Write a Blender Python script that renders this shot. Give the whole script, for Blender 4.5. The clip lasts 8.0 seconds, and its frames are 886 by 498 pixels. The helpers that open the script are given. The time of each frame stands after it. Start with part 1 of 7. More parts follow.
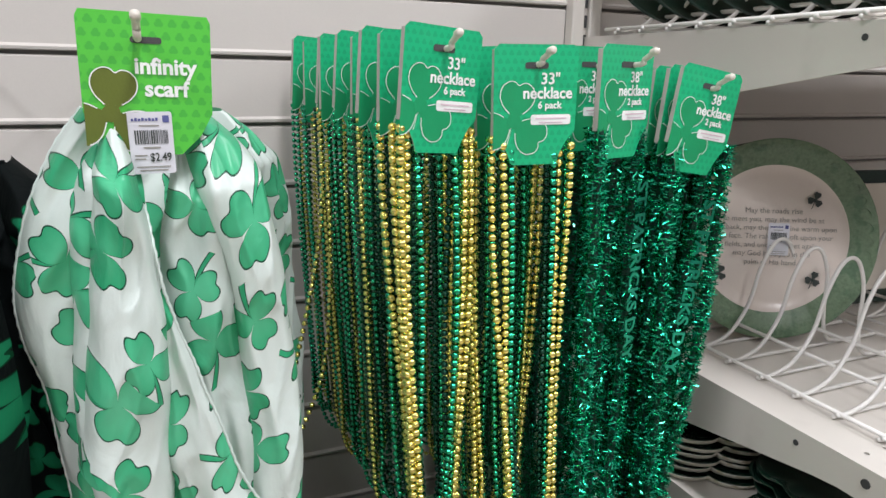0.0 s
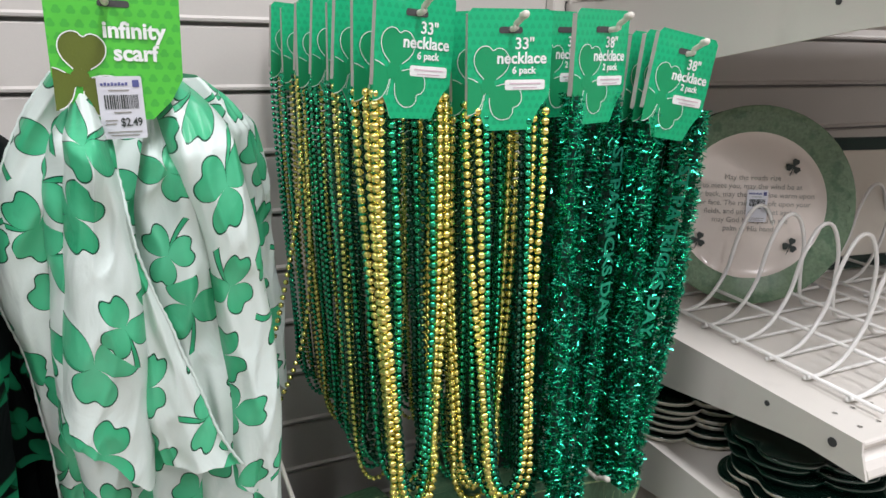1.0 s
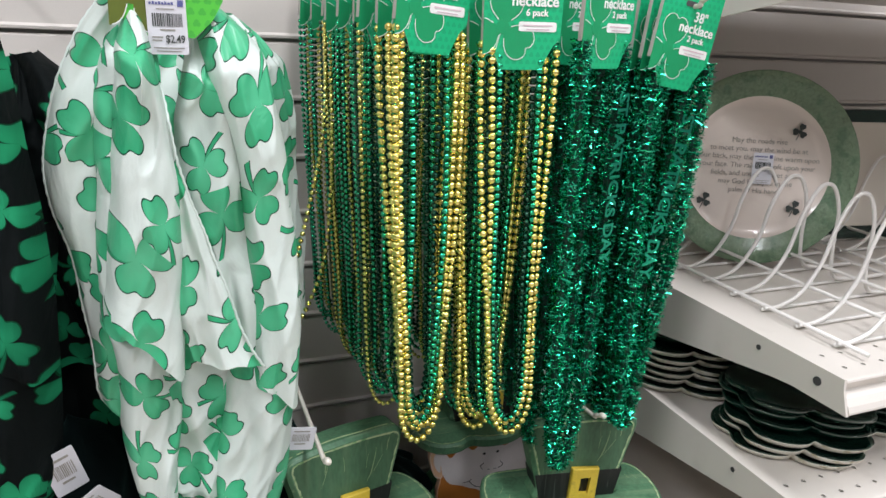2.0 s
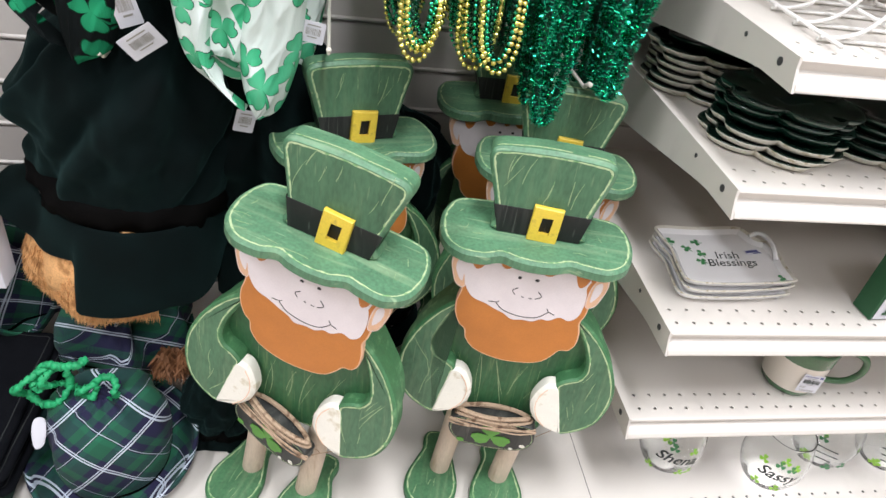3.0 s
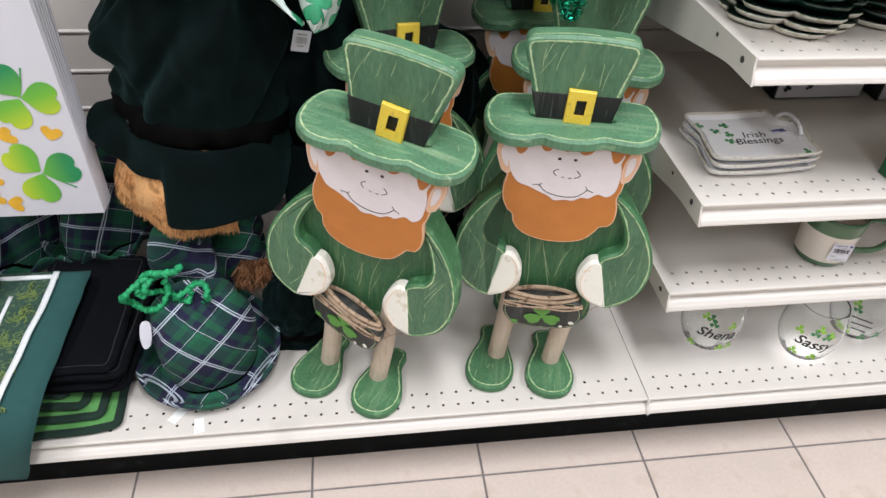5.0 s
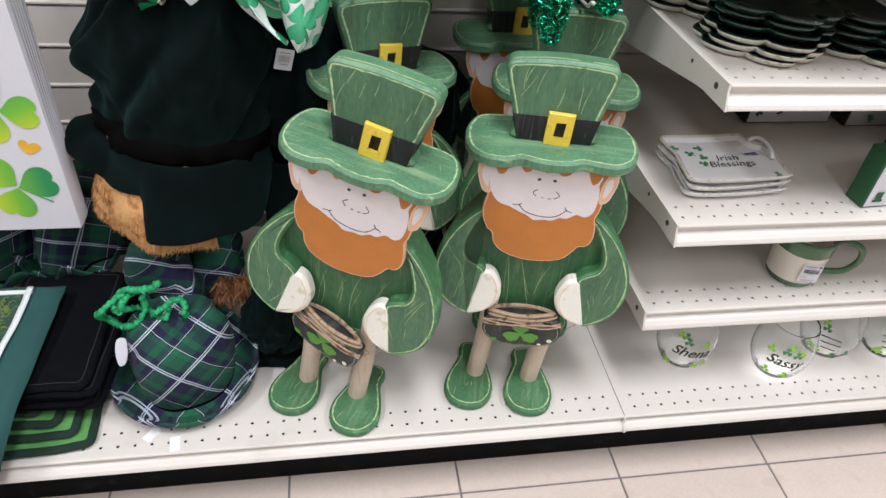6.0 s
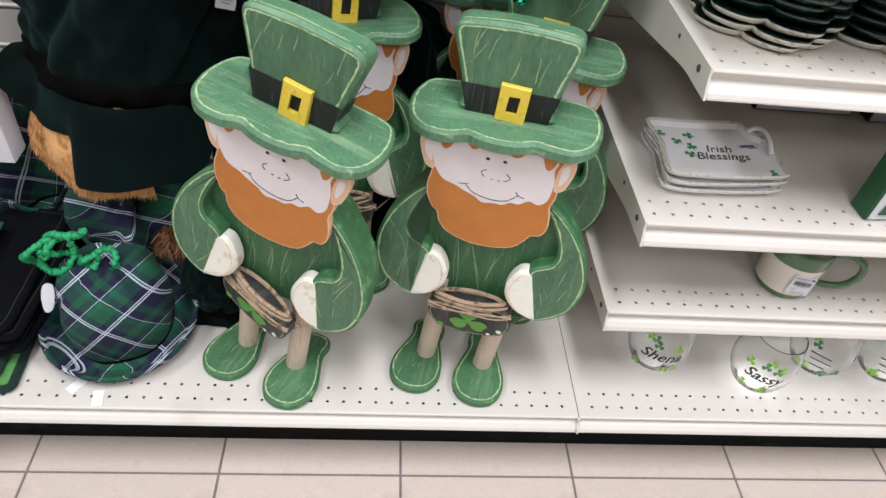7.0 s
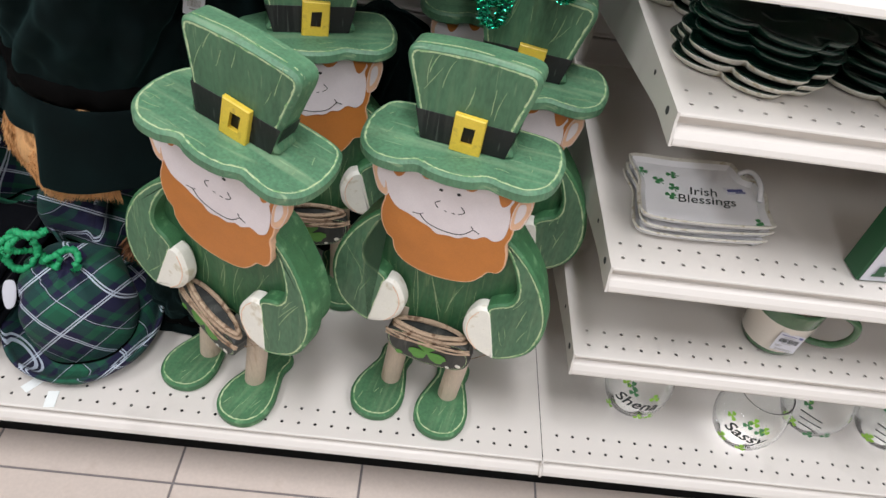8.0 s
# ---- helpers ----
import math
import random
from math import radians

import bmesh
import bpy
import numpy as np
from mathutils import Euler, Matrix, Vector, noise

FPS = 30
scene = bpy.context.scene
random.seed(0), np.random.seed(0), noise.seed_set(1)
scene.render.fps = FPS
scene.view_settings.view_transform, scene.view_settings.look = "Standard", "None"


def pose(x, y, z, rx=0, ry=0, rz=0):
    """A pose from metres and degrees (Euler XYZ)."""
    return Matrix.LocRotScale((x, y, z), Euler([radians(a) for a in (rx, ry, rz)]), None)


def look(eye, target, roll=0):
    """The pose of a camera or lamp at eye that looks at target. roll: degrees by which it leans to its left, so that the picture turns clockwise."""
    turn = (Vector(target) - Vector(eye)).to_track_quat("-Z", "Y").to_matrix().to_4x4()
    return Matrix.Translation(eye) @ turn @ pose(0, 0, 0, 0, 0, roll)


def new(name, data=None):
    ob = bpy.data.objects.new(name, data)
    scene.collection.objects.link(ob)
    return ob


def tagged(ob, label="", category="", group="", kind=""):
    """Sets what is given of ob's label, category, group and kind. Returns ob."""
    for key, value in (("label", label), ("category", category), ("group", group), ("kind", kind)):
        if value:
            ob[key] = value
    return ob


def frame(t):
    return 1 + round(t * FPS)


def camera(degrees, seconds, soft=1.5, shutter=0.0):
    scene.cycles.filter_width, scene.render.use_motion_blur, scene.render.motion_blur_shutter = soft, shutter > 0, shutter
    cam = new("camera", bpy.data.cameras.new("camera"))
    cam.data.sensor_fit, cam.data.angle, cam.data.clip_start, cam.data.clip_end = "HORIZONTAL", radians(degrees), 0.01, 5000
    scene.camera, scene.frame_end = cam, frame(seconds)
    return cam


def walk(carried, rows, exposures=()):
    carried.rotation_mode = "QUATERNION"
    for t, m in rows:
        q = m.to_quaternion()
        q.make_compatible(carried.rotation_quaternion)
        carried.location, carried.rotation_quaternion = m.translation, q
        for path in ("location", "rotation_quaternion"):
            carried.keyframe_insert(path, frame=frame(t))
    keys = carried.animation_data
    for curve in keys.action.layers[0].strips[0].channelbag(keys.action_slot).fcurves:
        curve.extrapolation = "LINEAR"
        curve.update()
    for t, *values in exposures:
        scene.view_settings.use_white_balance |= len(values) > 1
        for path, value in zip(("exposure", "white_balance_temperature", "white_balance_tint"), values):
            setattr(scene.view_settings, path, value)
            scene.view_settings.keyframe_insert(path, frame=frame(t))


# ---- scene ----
cam = camera(66.3, 8.0)
PATH = [
    (0, (-0.558, -0.262, 1.256), (0.206, 1.514, 0.746), 1.2),
    (0.5, (-0.558, -0.276, 1.255), (0.213, 1.476, 0.674), 1.2),
    (1, (-0.548, -0.274, 1.252), (0.229, 1.473, 0.665), 1.1),
    (1.2, (-0.551, -0.277, 1.247), (0.209, 1.474, 0.653), 1.0),
    (2.3, (-0.564, -0.374, 1.198), (0.111, 1.383, 0.52), 4.9),
    (2.5, (-0.534, -0.418, 1.181), (0.041, 1.3, 0.332), 6.3),
    (3, (-0.456, -0.534, 1.124), (-0.089, 1.024, -0.076), 9.8),
    (3.5, (-0.47, -0.598, 1.108), (-0.225, 0.838, -0.262), 7.7),
    (4, (-0.488, -0.637, 1.113), (-0.27, 0.789, -0.272), 4.2),
    (4.5, (-0.484, -0.657, 1.11), (-0.25, 0.8, -0.24), 3.5),
    (6, (-0.493, -0.666, 1.12), (-0.173, 0.847, -0.148), 5.5),
    (6.5, (-0.418, -0.621, 1.106), (-0.097, 0.859, -0.2), 8.5),
    (7, (-0.35, -0.583, 1.104), (-0.137, 0.837, -0.288), 8.6),
    (7.5, (-0.31, -0.565, 1.105), (-0.191, 0.834, -0.319), 8.1),
    (8, (-0.244, -0.525, 1.114), (-0.144, 0.895, -0.291), 9.6),
]
walk(cam, [(t, look(eye, target, roll)) for t, eye, target, roll in PATH],
     [(0, -0.25), (1.2, -0.25), (2.5, 0.08), (3, 0.25), (3.5, 0.02), (4, -0.05), (7, -0.07), (7.5, -0.14), (8, -0.25)])

# ---- world, lights, exposure ----
scene.view_settings.exposure = 0.0
world = bpy.data.worlds.new("world")
scene.world = world
world.use_nodes = True
world.node_tree.nodes["Background"].inputs[0].default_value = (0.9, 0.95, 1.0, 1)
world.node_tree.nodes["Background"].inputs[1].default_value = 0.25
LAMP = 40.0
CEIL = 3.1


# ---- mesh helpers ----
def mesh_of(name, verts, faces, mats, index=None, smooth=False):
    me = bpy.data.meshes.new(name)
    me.from_pydata([tuple(v) for v in verts], [], faces)
    for m in mats if isinstance(mats, (list, tuple)) else [mats]:
        me.materials.append(m)
    if index is not None:
        me.polygons.foreach_set("material_index", list(index))
    me.polygons.foreach_set("use_smooth", [smooth] * len(me.polygons))
    me.update()
    return me


def put(name, me, parent=None, m=None, label="", category="", group="", kind=""):
    ob = new(name, me)
    if parent is not None:
        ob.parent = parent
    if m is not None:
        ob.matrix_basis = m
    return tagged(ob, label, category, group, kind)


def thing(name, m, label, category, group="", kind=""):
    ob = new(name)
    ob.empty_display_size = 0.02
    ob.matrix_basis = m
    return tagged(ob, label, category, group, kind)


class Build:
    """Collects verts, faces and material numbers for one mesh."""

    def __init__(self):
        self.v, self.f, self.i = [], [], []

    def add(self, verts, faces, mat=0, m=None):
        base = len(self.v)
        self.v += [tuple(m @ Vector(p)) if m is not None else tuple(p) for p in verts]
        self.f += [tuple(base + k for k in f) for f in faces]
        self.i += mat if isinstance(mat, list) else [mat] * len(faces)

    def mesh(self, name, mats, smooth=False, crease=None):
        me = mesh_of(name, self.v, self.f, mats, self.i, smooth)
        if crease:
            bm = bmesh.new()
            bm.from_mesh(me)
            for e in bm.edges:
                e.smooth = not (len(e.link_faces) == 2 and e.calc_face_angle(0) > radians(crease))
            bm.normal_update()
            bm.to_mesh(me)
            bm.free()
        return me


def box_data(x0, x1, y0, y1, z0, z1, c=0.0015):
    """A box with chamfered edges: verts and faces."""
    bm = bmesh.new()
    bmesh.ops.create_cube(bm, size=1)
    for v in bm.verts:
        v.co = Vector((x0 + (v.co.x + 0.5) * (x1 - x0), y0 + (v.co.y + 0.5) * (y1 - y0), z0 + (v.co.z + 0.5) * (z1 - z0)))
    if c > 0:
        bmesh.ops.bevel(bm, geom=bm.edges[:], offset=c, segments=1, affect="EDGES")
    bm.verts.index_update()
    out = [v.co.copy() for v in bm.verts], [tuple(v.index for v in f.verts) for f in bm.faces]
    bm.free()
    return out


def box(name, mat, b, parent=None, c=0.0015, m=None, **tags):
    v, f = box_data(*b, c)
    return put(name, mesh_of(name, v, f, mat), parent, m, **tags)


def smooth_line(pts, k=6, closed=True):
    """Catmull-Rom through points of any dimension."""
    p = [np.array(q, float) for q in pts]
    n, out = len(p), []
    for i in range(n if closed else n - 1):
        a, b, c, d = (p[(i - 1) % n], p[i], p[(i + 1) % n], p[(i + 2) % n]) if closed else (p[max(i - 1, 0)], p[i], p[i + 1], p[min(i + 2, n - 1)])
        for j in range(k):
            t = j / k
            out.append(0.5 * (2 * b + (c - a) * t + (2 * a - 5 * b + 4 * c - d) * t * t + (3 * b - a - 3 * c + d) * t ** 3))
    if not closed:
        out.append(p[-1])
    return out


def inset(line, d):
    """Closed 2D line (counter-clockwise) moved inwards by d, or by one d a point."""
    p = np.array([q[:2] for q in line])
    t = np.roll(p, -1, 0) - np.roll(p, 1, 0)
    t /= np.maximum(np.linalg.norm(t, axis=1, keepdims=True), 1e-9)
    return p + np.stack([-t[:, 1], t[:, 0]], 1) * np.reshape(d, (-1, 1))


def ccw(line):
    p = np.array([q[:2] for q in line])
    area = np.sum(p[:, 0] * np.roll(p[:, 1], -1) - p[:, 1] * np.roll(p[:, 0], -1))
    return p if area > 0 else p[::-1]


def board(build, outline, thick, m, face=0, line=1, side=0, rim=0.0028, width=0.0017, k=6, rng=None, edge=0.0016):
    """A sawn board with a softened edge and a line of bare paint round its face. Local axes: in-plane x, y, front z."""
    p = ccw(smooth_line(outline, k) if k > 1 else outline)
    n = len(p)
    jit = rng.uniform(0.6, 1.5, n) if rng is not None else np.ones(n)
    a, b = inset(p, edge), inset(p, rim)
    c = inset(p, rim + width * jit)
    rings = [(inset(p, edge), -thick), (p, -thick + edge), (p, -edge), (a, 0), (b, 0), (c, 0)]
    verts = [(q[0], q[1], z) for r, z in rings for q in r]
    faces, mats = [tuple(reversed(range(n)))], [side]
    for r in range(5):
        for i in range(n):
            j = (i + 1) % n
            faces.append((r * n + i, r * n + j, (r + 1) * n + j, (r + 1) * n + i))
            mats.append(line if r == 4 else side)
    faces.append(tuple(5 * n + i for i in range(n)))
    mats.append(face)
    build.add(verts, faces, mats, m)


def tube(build, pts, radius, sides=8, mat=0, closed=False, caps=True):
    """A round bar along points; radius may be one number or one a point."""
    p = [Vector(q) for q in pts]
    n = len(p)
    rad = radius if isinstance(radius, (list, tuple, np.ndarray)) else [radius] * n
    verts, faces = [], []
    up = None
    for i in range(n):
        t = (p[(i + 1) % n] - p[i - 1]) if closed else (p[min(i + 1, n - 1)] - p[max(i - 1, 0)])
        t.normalize()
        if up is None:
            up = t.orthogonal().normalized()
        up = (up - t * up.dot(t)).normalized()
        w = t.cross(up)
        verts += [p[i] + (up * math.cos(s * math.tau / sides) + w * math.sin(s * math.tau / sides)) * rad[i] for s in range(sides)]
    for i in range(n if closed else n - 1):
        for s in range(sides):
            a, b = i * sides, ((i + 1) % n) * sides
            faces.append((a + s, a + (s + 1) % sides, b + (s + 1) % sides, b + s))
    if caps and not closed:
        faces += [tuple(reversed(range(sides))), tuple((n - 1) * sides + s for s in range(sides))]
    build.add(verts, faces, mat)


def lathe(build, profile, sides=32, mat=0, m=None, mats=None):
    """A turned body from (radius, height) pairs."""
    n = len(profile)
    verts = [(r * math.cos(s * math.tau / sides), r * math.sin(s * math.tau / sides), z) for r, z in profile for s in range(sides)]
    faces, idx = [], []
    for i in range(n - 1):
        for s in range(sides):
            faces.append((i * sides + s, i * sides + (s + 1) % sides, (i + 1) * sides + (s + 1) % sides, (i + 1) * sides + s))
            idx.append(mats[i] if mats else mat)
    build.add(verts, faces, idx, m)


UPRIGHT = Matrix(((1, 0, 0, 0), (0, 0, -1, 0), (0, 1, 0, 0), (0, 0, 0, 1)))  # a board's face towards -y


# ---- materials ----
def material(name, colour, rough=0.5, metal=0.0, vary=0.12, scale=60.0, bump=0.15, fine=600.0, second=None, mixed=0.0, spec=0.5, coat=0.0, stretch=(1, 1, 1), random_value=0.0):
    """A painted or raw surface: two scales of tone, fine relief, and if given a second colour in patches."""
    ma = bpy.data.materials.new(name)
    ma.use_nodes = True
    nt = ma.node_tree
    N, L = nt.nodes, nt.links
    bs = N["Principled BSDF"]
    bs.inputs["Roughness"].default_value = rough
    bs.inputs["Metallic"].default_value = metal
    bs.inputs["Specular IOR Level"].default_value = spec
    bs.inputs["Coat Weight"].default_value = coat
    bs.inputs["Coat Roughness"].default_value = 0.08
    tc, mp = N.new("ShaderNodeTexCoord"), N.new("ShaderNodeMapping")
    mp.inputs["Scale"].default_value = stretch
    L.new(tc.outputs["Object"], mp.inputs["Vector"])
    n1, n2 = N.new("ShaderNodeTexNoise"), N.new("ShaderNodeTexNoise")
    n1.inputs["Scale"].default_value, n2.inputs["Scale"].default_value = scale, fine
    n1.inputs["Detail"].default_value, n2.inputs["Detail"].default_value = 4, 3
    L.new(mp.outputs[0], n1.inputs["Vector"])
    L.new(mp.outputs[0], n2.inputs["Vector"])
    base = N.new("ShaderNodeRGB")
    base.outputs[0].default_value = (*colour, 1)
    col = base.outputs[0]
    if second:
        ramp = N.new("ShaderNodeValToRGB")
        ramp.color_ramp.elements[0].position, ramp.color_ramp.elements[1].position = 0.62 - mixed * 0.3, 0.72 - mixed * 0.2
        L.new(n1.outputs[0], ramp.inputs[0])
        mx = N.new("ShaderNodeMix")
        mx.data_type = "RGBA"
        L.new(ramp.outputs[0], mx.inputs["Factor"])
        L.new(col, mx.inputs["A"])
        mx.inputs["B"].default_value = (*second, 1)
        col = mx.outputs["Result"]
    add = N.new("ShaderNodeMath")
    add.operation = "ADD"
    L.new(n1.outputs[0], add.inputs[0])
    L.new(n2.outputs[0], add.inputs[1])
    mr = N.new("ShaderNodeMapRange")
    mr.inputs["From Min"].default_value, mr.inputs["From Max"].default_value = 0.6, 1.4
    mr.inputs["To Min"].default_value, mr.inputs["To Max"].default_value = 1 - vary, 1 + vary
    L.new(add.outputs[0], mr.inputs["Value"])
    val = mr.outputs[0]
    if random_value:
        oi = N.new("ShaderNodeObjectInfo")
        r2 = N.new("ShaderNodeMapRange")
        r2.inputs["To Min"].default_value, r2.inputs["To Max"].default_value = 1 - random_value, 1 + random_value
        L.new(oi.outputs["Random"], r2.inputs["Value"])
        mu = N.new("ShaderNodeMath")
        mu.operation = "MULTIPLY"
        L.new(val, mu.inputs[0])
        L.new(r2.outputs[0], mu.inputs[1])
        val = mu.outputs[0]
    hs = N.new("ShaderNodeHueSaturation")
    L.new(col, hs.inputs["Color"])
    L.new(val, hs.inputs["Value"])
    L.new(hs.outputs[0], bs.inputs["Base Color"])
    if bump:
        bp = N.new("ShaderNodeBump")
        bp.inputs["Strength"].default_value, bp.inputs["Distance"].default_value = bump, 0.001
        L.new(n2.outputs[0], bp.inputs["Height"])
        L.new(bp.outputs[0], bs.inputs["Normal"])
    return ma


def wooden_paint(name, colour, streak, amount=0.5, rough=0.5, grain=(190, 110, 14)):
    """Brushed paint on wood, rubbed through to a pale ground in slanting strokes."""
    ma = material(name, colour, rough, vary=0.34, scale=24, bump=0.45, fine=260, stretch=(1.0, 1.0, 0.35))
    nt = ma.node_tree
    N, L = nt.nodes, nt.links
    bs = N["Principled BSDF"]
    old = bs.inputs["Base Color"].links[0].from_socket
    tc, mp = N.new("ShaderNodeTexCoord"), N.new("ShaderNodeMapping")
    mp.inputs["Rotation"].default_value = (radians(12), radians(14), radians(6))
    mp.inputs["Scale"].default_value = grain
    L.new(tc.outputs["Object"], mp.inputs["Vector"])
    no = N.new("ShaderNodeTexNoise")
    no.inputs["Scale"].default_value, no.inputs["Detail"].default_value = 1.0, 1.0
    no.inputs["Distortion"].default_value = 0.6
    L.new(mp.outputs[0], no.inputs["Vector"])
    ramp = N.new("ShaderNodeValToRGB")
    ramp.color_ramp.elements[0].position, ramp.color_ramp.elements[1].position = 0.672, 0.722
    L.new(no.outputs[0], ramp.inputs[0])
    mu = N.new("ShaderNodeMath")
    mu.operation = "MULTIPLY"
    mu.inputs[1].default_value = amount
    L.new(ramp.outputs[0], mu.inputs[0])
    mx = N.new("ShaderNodeMix")
    mx.data_type = "RGBA"
    L.new(mu.outputs[0], mx.inputs["Factor"])
    L.new(old, mx.inputs["A"])
    mx.inputs["B"].default_value = (*streak, 1)
    # broad washed streaks along the grain
    mp2, wash = N.new("ShaderNodeMapping"), N.new("ShaderNodeTexNoise")
    mp2.inputs["Scale"].default_value = [0.42 * g for g in grain]
    mp2.inputs["Location"].default_value = (3.1, 1.7, 0.4)
    L.new(tc.outputs["Object"], mp2.inputs["Vector"])
    wash.inputs["Scale"].default_value, wash.inputs["Detail"].default_value, wash.inputs["Distortion"].default_value = 1.0, 2.5, 0.8
    L.new(mp2.outputs[0], wash.inputs["Vector"])
    soft = N.new("ShaderNodeMapRange")
    soft.inputs["From Min"].default_value, soft.inputs["From Max"].default_value = 0.50, 0.80
    soft.inputs["To Max"].default_value = 0.9 * amount
    L.new(wash.outputs[0], soft.inputs["Value"])
    mx2 = N.new("ShaderNodeMix")
    mx2.data_type = "RGBA"
    L.new(soft.outputs[0], mx2.inputs["Factor"])
    L.new(mx.outputs["Result"], mx2.inputs["A"])
    mx2.inputs["B"].default_value = (*streak, 1)
    L.new(mx2.outputs["Result"], bs.inputs["Base Color"])
    return ma


SHELF = material("shelf_enamel", (0.635, 0.598, 0.545), 0.38, vary=0.03, scale=9, bump=0.05, fine=900, second=(0.57, 0.535, 0.485), mixed=0.1)
SLAT = material("slat_enamel", (0.58, 0.545, 0.505), 0.42, vary=0.03, scale=7, bump=0.05, fine=700)
# Slat enamel at half tone: the grooves' shade is put into the colour.
GROOVE_SHADE = material("groove_shade", (0.30, 0.285, 0.265), 0.5, vary=0.1, scale=40)
KICK = material("kick_plate", (0.006, 0.0065, 0.0065), 0.7, spec=0.06, vary=0.3, scale=30, second=(0.012, 0.016, 0.016))
# Near-black that stands in for the shade inside holes, slots and the deck.
INNER_SHADE = material("inner_shade", (0.05, 0.05, 0.05), 0.7)
TILE = material("floor_tile", (0.62, 0.53, 0.46), 0.22, vary=0.07, scale=14, bump=0.04, fine=160, second=(0.55, 0.46, 0.39), mixed=0.25, random_value=0.04)
GROUT = material("grout", (0.19, 0.17, 0.165), 0.85, vary=0.25, scale=60)
# Grey level chosen for bounce light and bead reflections, not a known paint.
BOUNCE_GREY = material("bounce_grey", (0.33, 0.325, 0.315), 0.7, vary=0.05, scale=5)
CEILING = material("ceiling_panel", (0.78, 0.78, 0.76), 0.9, vary=0.05, scale=80)
GREEN = wooden_paint("green_board", (0.060, 0.142, 0.074), (0.30, 0.40, 0.22), 0.22)
# Board green scaled up about 1.45: light from above put into the colour.
GREEN_LIT = wooden_paint("green_board_lit", (0.086, 0.205, 0.110), (0.45, 0.58, 0.34), 0.3, grain=(16, 190, 120))
GREEN_FOOT = wooden_paint("green_board_foot", (0.060, 0.165, 0.074), (0.42, 0.52, 0.30), 0.25, grain=(170, 13, 120))
# Darker green for the body: the shade behind the arms is in the colour.
GREEN_SHADED = wooden_paint("green_board_shaded", (0.032, 0.118, 0.046), (0.34, 0.46, 0.20), 0.2)
GREEN_EDGE = material("green_edge", (0.050, 0.165, 0.066), 0.55, vary=0.3, scale=60, second=(0.12, 0.26, 0.12), mixed=0.2)
RUBBED = material("rubbed_edge", (0.45, 0.55, 0.31), 0.6, vary=0.25, scale=120, second=(0.14, 0.30, 0.12), mixed=0.42)
SCRATCH = material("rubbed_scratch", (0.27, 0.38, 0.20), 0.6, vary=0.35, scale=160, second=(0.14, 0.27, 0.12), mixed=0.35)
BLACKBAND = wooden_paint("black_band", (0.007, 0.008, 0.008), (0.10, 0.105, 0.095), 0.4)
BUCKLE = material("yellow_buckle", (0.72, 0.52, 0.055), 0.45, vary=0.12, scale=80, second=(0.5, 0.35, 0.05), mixed=0.05)
PALE = material("pale_panel", (0.75, 0.69, 0.695), 0.55, vary=0.05, scale=50, bump=0.1)
ORANGE = material("orange_panel", (0.50, 0.175, 0.030), 0.5, vary=0.1, scale=35, bump=0.12)
EAR = material("ear_wood", (0.74, 0.46, 0.29), 0.55, vary=0.12, scale=80)
MITT = material("cream_paint", (0.78, 0.76, 0.67), 0.5, vary=0.06, scale=60, second=(0.60, 0.55, 0.42), mixed=0.1)
DOWEL = material("dowel_wood", (0.60, 0.49, 0.38), 0.6, vary=0.14, scale=70, stretch=(1, 1, 0.15), second=(0.44, 0.33, 0.23), mixed=0.2)
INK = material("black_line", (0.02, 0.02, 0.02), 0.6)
POT = wooden_paint("pot_black", (0.020, 0.022, 0.020), (0.14, 0.14, 0.12), 0.4)
TWINE = material("rim_brown", (0.40, 0.29, 0.195), 0.8, vary=0.3, scale=90, second=(0.14, 0.085, 0.05), mixed=0.35)
CLOVER = material("clover_paint", (0.10, 0.30, 0.045), 0.55, vary=0.15, scale=120)

# ---- the room ----
WALL_Y = 0.575


def light_fixture(x, y, power):
    th = thing("ceiling_light", pose(x, y, CEIL), "white recessed fluorescent ceiling light with flat diffuser", "ceiling light", "ceiling lights")
    box("frame", CEILING, (-0.33, 0.33, -0.63, 0.63, -0.03, 0.0), th)
    lamp = bpy.data.lights.new("lamp", "AREA")
    lamp.shape, lamp.size, lamp.size_y, lamp.energy, lamp.color = "RECTANGLE", 0.30, 1.16, power, (0.96, 0.965, 1.03)
    put("lamp", lamp, th, pose(0, 0, -0.036))


for lx in (-2.1, -0.2, 1.7):
    for ly in (-2.6, -0.75):
        light_fixture(lx, ly, LAMP * (1.2 if ly > -1 else 0.7))

box("ceiling", CEILING, (-4, 4, -4, 1.2, CEIL, CEIL + 0.1), kind="structure", label="white suspended shop ceiling", c=0)
box("floor", GROUT, (-4, 4, -4, 1.2, -0.1, -0.0025), kind="structure", label="beige glazed floor tiles with dark grout", c=0)
floor = bpy.data.objects["floor"]
# Unseen walls, added to close the room; they stand in for dark goods.
box("wall_south", BOUNCE_GREY, (-4, 4, -4.1, -4, 0, CEIL), kind="structure", label="unseen grey wall added to set bounce light and reflections", c=0)
box("wall_west", BOUNCE_GREY, (-4.1, -4, -4, 1.2, 0, CEIL), kind="structure", label="unseen grey wall added to set bounce light and reflections", c=0)
box("wall_east", BOUNCE_GREY, (4, 4.1, -4, 1.2, 0, CEIL), kind="structure", label="unseen grey wall added to set bounce light and reflections", c=0)
box("wall_behind", BOUNCE_GREY, (-4, 4, 1.2, 1.3, 0, CEIL), kind="structure", label="unseen grey wall added to set bounce light and reflections", c=0)


